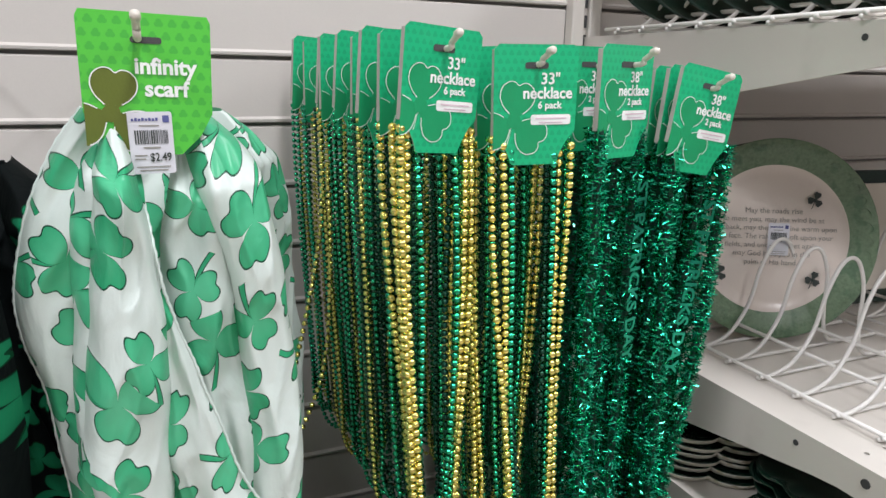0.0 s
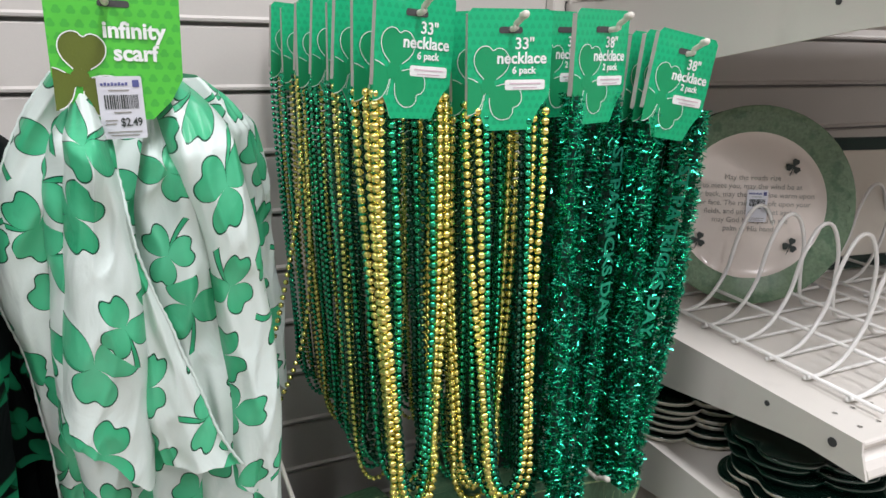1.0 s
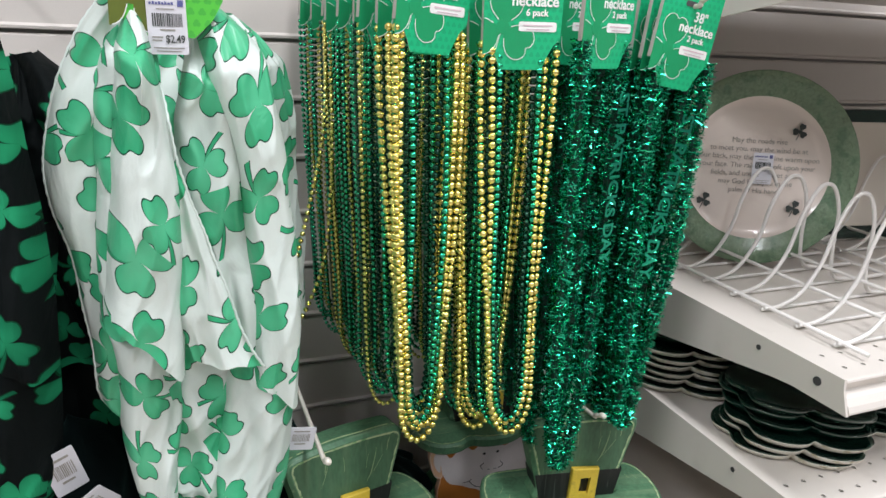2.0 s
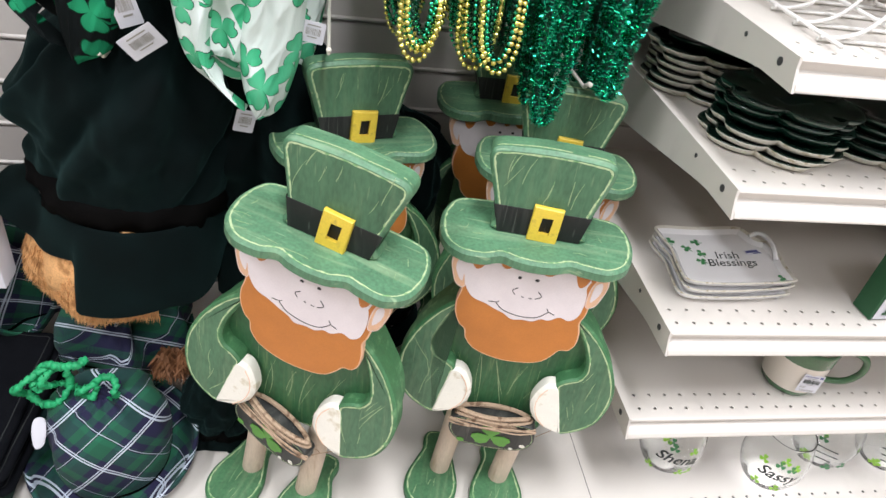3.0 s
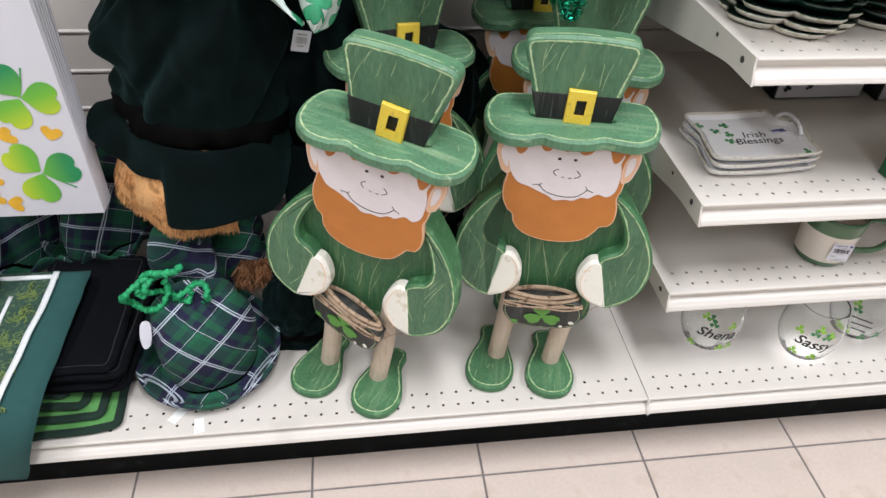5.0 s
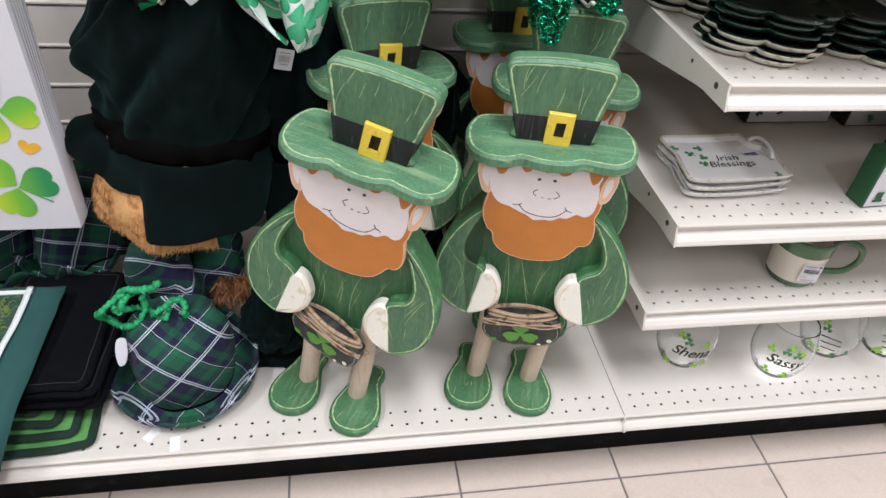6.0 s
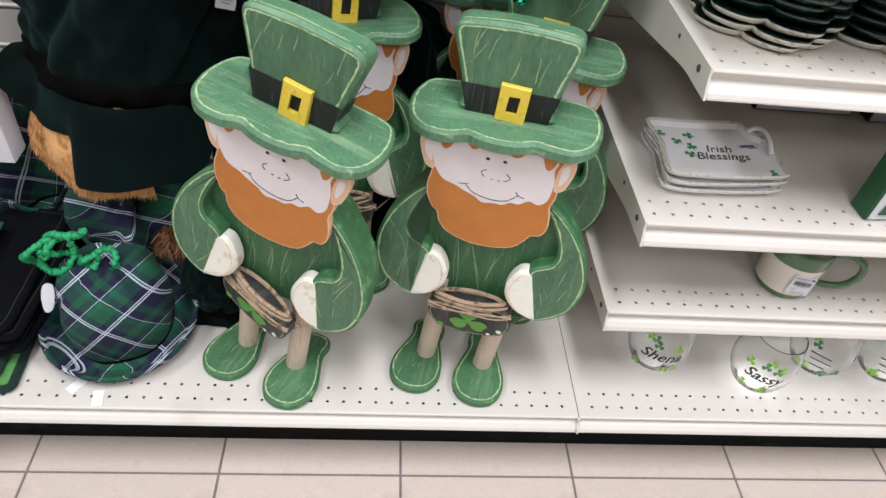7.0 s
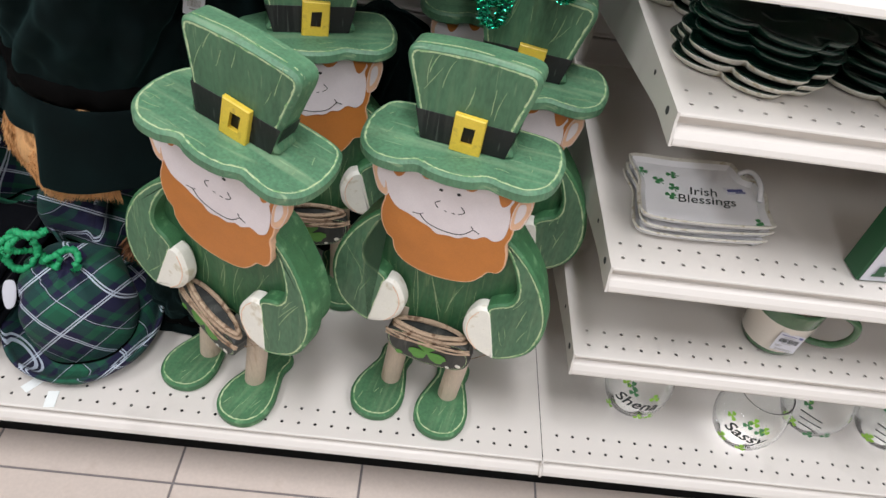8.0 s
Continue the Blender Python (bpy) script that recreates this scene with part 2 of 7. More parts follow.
# ---- gondola shelving ----
def perforated(x0, x1, y0, y1, z, rows, pitch=0.0254, r=0.0026, phase=0.0):
    """A sheet with rows of punched holes; the rows' y are given. Holes at multiples of the pitch."""
    b = Build()
    edges = [y0]
    for ry in rows:
        edges += [ry - 0.008, ry + 0.008]
    edges.append(y1)
    n0 = math.ceil((x0 + 0.012 - phase) / pitch)
    n1 = math.floor((x1 - 0.012 - phase) / pitch)
    xa, xb = (n0 - 0.5) * pitch + phase, (n1 + 0.5) * pitch + phase
    quad = lambda a, c, d, e: b.add([(a, d, z), (c, d, z), (c, e, z), (a, e, z)], [(0, 1, 2, 3)])
    for j in range(len(edges) - 1):
        if j % 2 == 0:
            quad(x0, x1, edges[j], edges[j + 1])
        else:
            ry = rows[j // 2]
            quad(x0, xa, edges[j], edges[j + 1])
            quad(xb, x1, edges[j], edges[j + 1])
            for k in range(n0, n1 + 1):
                cx = k * pitch + phase
                ring = [(cx + r * math.cos(a * math.tau / 8 + math.tau / 16), ry + r * math.sin(a * math.tau / 8 + math.tau / 16)) for a in range(8)]
                h, w = 0.008, pitch / 2
                out = [(cx + w, ry + h), (cx - w, ry + h), (cx - w, ry - h), (cx + w, ry - h)]
                v = [(p[0], p[1], z) for p in ring] + [(p[0], p[1], z) for p in out] + [(p[0], p[1], z - 0.0015) for p in ring]
                f = [(0, 1, 8), (1, 2, 9, 8), (2, 3, 9), (3, 4, 10, 9), (4, 5, 10), (5, 6, 11, 10), (6, 7, 11), (7, 0, 8, 11)]
                f = [tuple(reversed(q)) for q in f] + [(i, (i + 1) % 8, 12 + (i + 1) % 8, 12 + i) for i in range(8)]
                b.add(v, f)
    return b


def lip_profile(y, top, bottom, out=0.012):
    """Front lip of a shelf: rolled edge, channel that slopes in, rounded foot that swells out (y, z)."""
    h = top - bottom
    return [(y, top), (y - 0.0022, top - 0.0007), (y - 0.0030, top - 0.0024), (y - 0.0022, top - 0.0042), (y + 0.0036, top - 0.42 * h), (y + 0.0028, top - 0.47 * h), (y - 0.35 * out, top - 0.57 * h), (y - 0.80 * out, top - 0.75 * h),
            (y - out, top - 0.90 * h), (y - out, bottom + 0.0012), (y - out + 0.003, bottom), (y + 0.003, bottom + 0.006), (y + 0.0056, top - 0.45 * h), (y + 0.004, top - 0.002)]


def extrude_x(profile, x0, x1):
    n = len(profile)
    v = [(x0, *p) for p in profile] + [(x1, *p) for p in profile]
    f = [(i, (i + 1) % n, n + (i + 1) % n, n + i) for i in range(n)] + [tuple(reversed(range(n))), tuple(range(n, 2 * n))]
    return v, f


def base_deck(x0, x1, label):
    th = thing("base_deck", pose(0, 0, 0), label, "base shelf", "base decks")
    z = 0.166
    put("deck_panel", perforated(x0 + 0.0006, x1 - 0.0006, 0.0, WALL_Y, z, (0.018, 0.0434)).mesh("deck_panel", [SHELF]), th)
    v, f = extrude_x(lip_profile(0.0, z, 0.138, 0.014), x0 + 0.0006, x1 - 0.0006)
    put("front_lip", mesh_of("front_lip", v, f, SHELF), th)
    # Dark filler box, so that the punched holes above look shaded.
    box("underside", INNER_SHADE, (x0, x1, 0.012, WALL_Y, 0.135, 0.155), th, c=0)
    box("kick_plate", KICK, (x0, x1, 0.045, 0.055, 0.0, 0.14), th, c=0)


def shelf(x0, x1, top, label, group="shelves", y0=0.052, phase=0.0):
    th = thing("shelf", pose(0, 0, top), label, "shelf", group)
    b = perforated(x0 + 0.0032, x1 - 0.0032, y0, WALL_Y - 0.03, 0.0, (y0 + 0.018, y0 + 0.0434), phase=phase)
    put("shelf_panel", b.mesh("shelf_panel", [SHELF]), th)
    box("underside", SHELF, (x0 + 0.004, x1 - 0.004, y0 + 0.01, WALL_Y - 0.03, -0.02, -0.012), th, c=0)
    v, f = extrude_x(lip_profile(y0, 0.0, -0.033), x0 + 0.0031, x1 - 0.0031)
    put("front_lip", mesh_of("front_lip", v, f, SHELF), th)
    # side bracket, deeper towards the upright, with a folded top flange and two near-black discs painting the shade of
    # bolt holes
    for bx, sgn in ((x0, 1), (x1, -1)):
        side = [(y0 - 0.002, 0.0008), (y0 - 0.0035, -0.010), (y0 - 0.012, -0.033), (y0 + 0.050, -0.033), (y0 + 0.075, -0.036), (WALL_Y - 0.06, -0.104), (WALL_Y - 0.01, -0.108), (WALL_Y - 0.01, 0.0008)]
        bb = Build()
        v, f = extrude_x(side, bx if sgn > 0 else bx - 0.003, bx + 0.003 if sgn > 0 else bx)
        bb.add(v, f)
        br = put("bracket", bb.mesh("bracket", [SHELF]), th)
        for hy, hz, r in ((y0 + 0.024, -0.014, 0.0046), (y0 + 0.097, -0.013, 0.003)):
            hb = Build()
            lathe(hb, [(r, 0), (r, 0.0006), (0.0, 0.0006)], 12)
            put("bolt_hole", hb.mesh("bolt_hole", [INNER_SHADE]), br, pose(bx - 0.0002 if sgn > 0 else bx + 0.0002, hy, hz, 0, -90 if sgn > 0 else 90, 0))


def upright(x):
    th = thing("shelf_upright", pose(x, WALL_Y - 0.012, 0), "beige slotted steel shelving upright between two bays", "upright", "uprights")
    for px, w in ((-0.0135, 0.019), (0.0135, 0.019)):
        box("channel", SHELF, (px - w / 2, px + w / 2, -0.008, 0.012, 0.14, 1.9), th, c=0.002)
    box("web", SHELF, (-0.006, 0.006, 0.0, 0.012, 0.14, 1.9), th, c=0)
    # Slots are near-black blocks: their inner shade is painted, nothing is cut.
    for k in range(60):
        z = 0.3 + 0.0254 * k
        box("slot", INNER_SHADE, (-0.0035, 0.0035, -0.0015, 0.002, z, z + 0.016), th, c=0)


def slat_wall(name, x0, x1):
    w = box(name, GROOVE_SHADE, (x0, x1, WALL_Y + 0.008, WALL_Y + 0.03, 0.0, 1.9), kind="structure", label="beige slatted steel back panel of the shelving", c=0)
    prof = [(0.0, 0.0), (-0.003, 0.001), (-0.0035, 0.004), (0.0, 0.007), (0.0, 0.070), (0.002, 0.072), (0.009, 0.072), (0.009, 0.0)]
    v, f = extrude_x([(WALL_Y + a, c) for a, c in prof], x0 + 0.001, x1 - 0.001)
    me = mesh_of("slat", v, f, SLAT)
    for k in range(25):
        put("slat", me, w, pose(0, 0, 1.2665 - 0.0762 * 14 + 0.0762 * k + 0.001))
    return w


BAY = 1.2192
slat_wall("wall_1", -BAY + 0.022, -0.022)
slat_wall("wall_2", 0.022, BAY - 0.022)
slat_wall("wall_3", -2 * BAY + 0.022, -BAY - 0.022)
for ux in (-BAY, 0.0, BAY):
    upright(ux)
base_deck(-BAY, 0.0, "beige perforated steel base deck under the figures")
clip = Build()
tube(clip, [(0.0, -0.0035, 0.1655), (0.0, -0.0045, 0.160), (0.0, -0.0010, 0.154), (0.0, -0.0085, 0.149), (0.0, -0.0155, 0.143), (0.0, -0.0150, 0.1385)], [0.0016, 0.0026, 0.0028, 0.0030, 0.0030, 0.0018], 8)
put("deck_clip", clip.mesh("deck_clip", [SHELF], True), None, label="beige steel clip joining two base decks", category="clip")
base_deck(0.0, BAY, "beige perforated steel base deck under the glasses")
base_deck(-2 * BAY, -BAY, "beige perforated steel base deck of the next bay")
shelf(0.001, BAY - 0.001, 0.370, "beige perforated steel shelf holding a mug", phase=-0.0015)
shelf(0.001, BAY - 0.001, 0.547, "beige perforated steel shelf holding trays and a boxed sign", phase=-0.0070)
shelf(0.001, BAY - 0.001, 0.769, "beige perforated steel shelf holding clover plates", phase=-0.0060)
shelf(0.001, BAY - 0.001, 0.922, "beige perforated steel shelf with a wire plate rack")
shelf(0.001, BAY - 0.001, 1.303, "beige perforated steel shelf with stacked dark plates")


# ---- wooden figures ----
def clover_outline(r, n=14):
    """Three heart leaves round the centre, without stem."""
    pts = []
    for leaf in range(3):
        base = radians(90 + 120 * leaf)
        for i in range(n):
            u = -1 + 2 * i / (n - 1)
            k = 0.12 + 0.88 * (1 - abs(u) ** 2.6) * (1 - 0.16 * math.exp(-(u / 0.22) ** 2))
            a = base + u * radians(57)
            pts.append((r * k * math.cos(a), r * k * math.sin(a)))
    return pts


def strokes(build, m, x0, x1, z0, z1, n, rng, tilt, ln, mat=17, w=0.0010):
    """Pale scratches rubbed through the paint: thin tapered ribbons lying on a board's face."""
    for _ in range(n):
        cx, cz = rng.uniform(x0, x1), rng.uniform(z0, z1)
        a, l, hw = radians(tilt + rng.normal(0, 9)), ln * rng.uniform(0.45, 1.25), w * rng.uniform(0.35, 0.8)
        bow = rng.uniform(-0.07, 0.07) * l
        k = 7
        v = []
        for i in range(k):
            u = i / (k - 1)
            px, pz = (u - 0.5) * l, bow * (1 - (2 * u - 1) ** 2) + rng.uniform(-0.0003, 0.0003)
            ww = hw * (0.25 + 0.75 * math.sin(math.pi * min(0.97, u + 0.06)) ** 0.6) * rng.uniform(0.6, 1.2)
            for q in (-ww, ww):
                v.append((cx + px * math.cos(a) - (pz + q) * math.sin(a), cz + px * math.sin(a) + (pz + q) * math.cos(a), 0.0004))
        build.add(v, [(2 * i, 2 * i + 2, 2 * i + 3, 2 * i + 1) for i in range(k - 1)], mat, m)


def wooden_figure_mesh(seed, roll, shift, pot_tilt, pot_yaw, feet, head_up=0.0):
    """One figure, origin on the deck midway between its legs. roll: lean of all above the feet; feet: (leg x, leg y, foot x, turn) twice."""
    rng = np.random.default_rng(seed)
    b = Build()
    mats = [GREEN, RUBBED, GREEN_EDGE, GREEN_LIT, GREEN_SHADED, BLACKBAND, BUCKLE, PALE, ORANGE, EAR, MITT, DOWEL, INK, POT, TWINE, CLOVER, GREEN_FOOT, SCRATCH]
    lean = Matrix.Translation((shift, 0, 0)) @ pose(0, 0, 0, 0, roll, 0)
    up = lambda y: lean @ Matrix.Translation((0, y, 0)) @ UPRIGHT
    # feet and legs
    for lx, ly, fx, turn in feet:
        foot = [(0, -0.080), (0.026, -0.072), (0.040, -0.050), (0.041, -0.024), (0.033, 0.004), (0.025, 0.030), (0.027, 0.052), (0.020, 0.065), (0, 0.069), (-0.020, 0.065), (-0.027, 0.052), (-0.025, 0.030), (-0.033, 0.004), (-0.041, -0.024), (-0.040, -0.050), (-0.026, -0.072)]
        fm = pose(fx, ly, 0.0165, 0, 0, turn)
        board(b, foot, 0.0162, fm, 16, 1, 2, rng=rng, rim=0.0042, width=0.0019, edge=0.0030)
        strokes(b, fm, -0.024, 0.024, -0.060, -0.020, 3, rng, 75, 0.022)
        top = lean @ Vector((lx, ly, 0.215))
        tube(b, [(lx, ly, 0.0155), (lx * 0.5 + top.x * 0.5, ly, 0.10), (top.x, ly, 0.215)], 0.0158, 20, 11)
    tube(b, [(feet[1][2] + 0.018, feet[1][1] + 0.048 + 0.003 * math.sin(a), 0.017 + 0.003 * math.cos(a)) for a in np.arange(10) * math.tau / 10], 0.0008, 5, 2, True)
    # body block
    half = [(0.0, 0.186), (0.06, 0.190), (0.108, 0.210), (0.134, 0.248), (0.137, 0.290), (0.124, 0.335), (0.098, 0.376), (0.066, 0.408), (0.0, 0.418)]
    body = half + [(-x, z) for x, z in half[-2:0:-1]]
    board(b, body, 0.038, up(-0.016), 4, 1, 2, rng=rng, edge=0.003, rim=0.004)
    for gx in (-0.060, -0.034, -0.006, 0.020, 0.047):
        strokes(b, up(-0.016), gx - 0.002, gx + 0.002, 0.250, 0.265, 2, rng, 90 - 160 * gx, 0.095)
    # arms in front of the body, each ending in a cream mitt
    left = [(-0.070, 0.404), (-0.088, 0.392), (-0.109, 0.371), (-0.131, 0.338), (-0.145, 0.298), (-0.145, 0.262), (-0.134, 0.231), (-0.112, 0.211), (-0.088, 0.203), (-0.081, 0.226), (-0.071, 0.272), (-0.068, 0.288), (-0.079, 0.299), (-0.094, 0.307), (-0.100, 0.322), (-0.096, 0.345), (-0.082, 0.376), (-0.066, 0.398)]
    mit_l = [(-0.064, 0.289), (-0.053, 0.285), (-0.044, 0.271), (-0.039, 0.253), (-0.042, 0.234), (-0.054, 0.217), (-0.071, 0.207), (-0.090, 0.204), (-0.087, 0.226), (-0.079, 0.262), (-0.073, 0.284)]
    arm = lean @ Matrix.Translation((0, -0.0445, 0.25)) @ pose(0, 0, 0, -6.5, 0, 0) @ Matrix.Translation((0, 0, -0.25)) @ UPRIGHT
    for sx in (1, -1):
        board(b, [(sx * x, z) for x, z in left], 0.0285, arm, 0, 1, 2, rng=rng, edge=0.0028, rim=0.0040, width=0.0017)
        strokes(b, arm, min(sx * -0.136, sx * -0.096), max(sx * -0.136, sx * -0.096), 0.25, 0.32, 3, rng, 86 + 16 * sx, 0.046)
        strokes(b, arm, min(sx * -0.108, sx * -0.084), max(sx * -0.108, sx * -0.084), 0.225, 0.27, 2, rng, 70 * sx, 0.030)
        board(b, [(sx * (x - 0.0025), z) for x, z in mit_l], 0.024, arm @ pose(0, 0, 0.0012), 10, 10, 10, rng=rng, rim=0.0052, width=0.0012, edge=0.0044)
        seam = smooth_line([(-0.059, 0.280), (-0.051, 0.267), (-0.048, 0.250), (-0.053, 0.230), (-0.066, 0.214)], 5, False)
        tube(b, [arm @ Vector((sx * p[0], p[1], 0.0013)) for p in seam], 0.0006, 4, 9)
    # head: one flat panel with a scalloped orange foot, a pale upper half, ears and fringe
    head_m = lean @ Matrix.Translation((0, 0, head_up))
    face_at = lambda y: head_m @ Matrix.Translation((0, y, 0)) @ UPRIGHT
    panel = [(-0.078, 0.478), (-0.079, 0.445), (-0.078, 0.424), (-0.082, 0.404), (-0.081, 0.384), (-0.074, 0.366), (-0.066, 0.358), (-0.063, 0.343), (-0.052, 0.328), (-0.034, 0.319), (-0.010, 0.314), (0.020, 0.316), (0.040, 0.323), (0.052, 0.336), (0.060, 0.348), (0.071, 0.351), (0.078, 0.364), (0.078, 0.384), (0.075, 0.400), (0.079, 0.416), (0.080, 0.440), (0.078, 0.478)]
    board(b, panel, 0.011, face_at(-0.0362), 8, 9, 9, k=5, rim=0.0010, width=0.0008, edge=0.0009)
    pale = [(-0.076, 0.476), (-0.0765, 0.446), (-0.072, 0.428), (-0.062, 0.414), (-0.046, 0.408), (-0.032, 0.401), (-0.020, 0.396), (-0.010, 0.389), (0.004, 0.391), (0.016, 0.391), (0.026, 0.397), (0.036, 0.397), (0.048, 0.405), (0.060, 0.402), (0.070, 0.412), (0.073, 0.436), (0.070, 0.456), (0.060, 0.476)]
    board(b, pale, 0.0010, face_at(-0.0372), 7, 7, 7, k=4, rim=0.0007, width=0.0004, edge=0.0004)
    for sx in (-1, 1):
        ear = [(sx * 0.074, 0.428), (sx * 0.085, 0.430), (sx * 0.091, 0.445), (sx * 0.0945, 0.464), (sx * 0.091, 0.478), (sx * 0.082, 0.476), (sx * 0.074, 0.456)]
        board(b, ear, 0.010, face_at(-0.0368), 9, 7, 9, rng=rng, rim=0.0008, width=0.0006, edge=0.0009)
        board(b, [(sx * 0.078, 0.438), (sx * 0.084, 0.444), (sx * 0.088, 0.457), (sx * 0.086, 0.468), (sx * 0.079, 0.462)], 0.0008, face_at(-0.0373), 7, 7, 7, edge=0.0003, rim=0.0005, width=0.0003)
    for tx, w, d in ((-0.062, 0.020, 0.010), (-0.028, 0.018, 0.003), (-0.001, 0.014, 0.001), (0.022, 0.024, 0.004), (0.063, 0.018, 0.013)):
        board(b, [(tx - w / 2, 0.480), (tx - w / 2.4, 0.474 - d * 0.4), (tx - 0.002, 0.470 - d), (tx + w * 0.3, 0.472 - d * 0.7), (tx + w / 2, 0.480)], 0.0008, face_at(-0.0380), 8, 8, 8, k=3, edge=0.0003, rim=0.0006, width=0.0003)
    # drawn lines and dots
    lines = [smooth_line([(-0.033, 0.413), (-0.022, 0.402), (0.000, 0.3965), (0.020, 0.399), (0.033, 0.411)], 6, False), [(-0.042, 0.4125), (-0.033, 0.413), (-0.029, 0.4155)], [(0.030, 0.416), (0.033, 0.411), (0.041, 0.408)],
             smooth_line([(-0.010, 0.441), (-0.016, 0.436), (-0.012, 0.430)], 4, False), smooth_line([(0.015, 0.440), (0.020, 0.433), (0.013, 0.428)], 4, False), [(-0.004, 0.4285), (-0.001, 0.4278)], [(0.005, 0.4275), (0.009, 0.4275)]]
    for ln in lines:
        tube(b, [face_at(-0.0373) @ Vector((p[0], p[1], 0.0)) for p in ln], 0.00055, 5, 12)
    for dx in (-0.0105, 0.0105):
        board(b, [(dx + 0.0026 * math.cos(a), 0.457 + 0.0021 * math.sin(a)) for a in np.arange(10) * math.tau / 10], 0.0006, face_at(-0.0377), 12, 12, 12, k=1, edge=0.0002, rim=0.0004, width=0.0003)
    # hat: flat scalloped brim, thick standing crown, painted band and buckle
    brim = [(-0.002, -0.062), (0.022, -0.060), (0.042, -0.052), (0.058, -0.055), (0.086, -0.056), (0.108, -0.038), (0.116, -0.006), (0.112, 0.026), (0.098, 0.047), (0.06, 0.053), (0.0, 0.054), (-0.06, 0.053), (-0.098, 0.047), (-0.112, 0.026), (-0.116, -0.006), (-0.108, -0.040), (-0.086, -0.060), (-0.058, -0.062), (-0.038, -0.054), (-0.022, -0.059)]
    bm_ = head_m @ pose(0, 0, 0.5015, 2, 0, 0)
    # Brim and crown edges take the lighter green, painted as if lit from above.
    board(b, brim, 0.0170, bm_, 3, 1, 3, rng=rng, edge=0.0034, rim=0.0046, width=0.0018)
    strokes(b, bm_, -0.10, 0.10, -0.050, -0.020, 5, rng, 4, 0.026)
    strokes(b, bm_, -0.108, -0.075, -0.035, 0.03, 2, rng, 70, 0.012)
    strokes(b, bm_, 0.075, 0.108, -0.035, 0.03, 2, rng, 110, 0.012)
    half = [(0.049, 0.0), (0.053, 0.018), (0.0575, 0.038), (0.064, 0.063), (0.0705, 0.086), (0.0715, 0.098), (0.066, 0.106), (0.050, 0.1095), (0.0, 0.1120)]
    crown = half + [(-x, z) for x, z in half[-2::-1]]
    cm = head_m @ Matrix.Translation((0.001, -0.012, 0.5005)) @ pose(0, 0, 0, -3, 0, 0) @ UPRIGHT
    board(b, crown, 0.036, cm, 0, 1, 3, rng=rng, edge=0.0040, rim=0.0052, width=0.0019)
    worn = [cm @ Vector((x * 0.985, z + 0.0004, -0.0085 + 0.0008 * math.sin(90 * x))) for x, z in smooth_line(half[5:] + [(-x, z) for x, z in half[-2:4:-1]], 6, False)]
    for i in range(0, len(worn) - 3, 2):
        if rng.random() < 0.72:
            tube(b, worn[i:i + 3], 0.0007, 4, 1)
    strokes(b, cm, -0.052, 0.056, 0.060, 0.094, 7, rng, 76, 0.036)
    band = [(-0.0492, 0.0015), (0.0492, 0.0015), (0.0528, 0.018), (0.0568, 0.037), (-0.0568, 0.037), (-0.0528, 0.018)]
    board(b, band, 0.0008, cm @ pose(0, 0, 0.0006), 5, 5, 5, k=1, edge=0.0002, rim=0.0005, width=0.0003)
    for sx in (-1, 1):
        b.add([(sx * 0.0494, 0.0015, -0.003), (sx * 0.0578, 0.037, -0.003), (sx * 0.0578, 0.037, -0.034), (sx * 0.0494, 0.0015, -0.034)], [(0, 1, 2, 3) if sx > 0 else (3, 2, 1, 0)], 5, cm @ Matrix.Translation((sx * 0.0005, 0, 0)))
    bo = [(-0.0175, 0.0), (0.0175, 0.0), (0.0175, 0.046), (-0.0175, 0.046)]
    bi = [(-0.0075, 0.011), (0.0075, 0.011), (0.0085, 0.035), (-0.0065, 0.034)]
    v, f = [], []
    for line, zs, d in ((bo, 0.0, 0.0), (bo, 0.0052, 0.0), (bo, 0.0065, 0.0013), (bi, 0.0065, -0.001), (bi, 0.0055, 0.0), (bi, 0.0, 0.0)):
        cx, cy = 0.0, 0.023
        v += [(x - math.copysign(d, x - cx), y - math.copysign(d, y - cy), zs) for x, y in line]
    for r in range(5):
        f += [(4 * r + i, 4 * r + (i + 1) % 4, 4 * r + 4 + (i + 1) % 4, 4 * r + 4 + i) for i in range(4)]
    b.add(v, f, 6, cm @ pose(0.004, -0.001, 0.0012, 0, 0, -3))
    # pot hung between the mitts on twisted twine
    pm = lean @ Matrix.Translation((-0.004, -0.036, 0.207)) @ pose(0, 0, 0, 0, 0, pot_yaw) @ pose(0, 0, 0, 3, pot_tilt, 0) @ UPRIGHT
    pot = [(-0.048, 0.002), (0.048, 0.002), (0.060, -0.014), (0.061, -0.034), (0.048, -0.054), (0.020, -0.062), (-0.020, -0.062), (-0.048, -0.054), (-0.061, -0.034), (-0.060, -0.014)]
    board(b, pot, 0.022, pm @ pose(0, -0.006, 0.0112), 13, 1, 13, rng=rng, rim=0.0030, width=0.0008)
    for q, (ra, rb, hh) in enumerate(((0.050, 0.0105, 0.003), (0.054, 0.0125, -0.004), (0.052, 0.0122, -0.009))):
        tube(b, [pm @ Vector((ra * math.cos(u) * (1 + 0.02 * math.sin(5 * u + q)), hh + 0.0014 * math.sin(3 * u + q), rb * math.sin(u))) for u in np.arange(36) * math.tau / 36], 0.0034 if q == 0 else 0.0026, 6, 14, True)
    b.add([pm @ Vector((0.048 * math.cos(u), -0.003, 0.0100 * math.sin(u))) for u in np.arange(24) * math.tau / 24], [tuple(range(24))], 13)
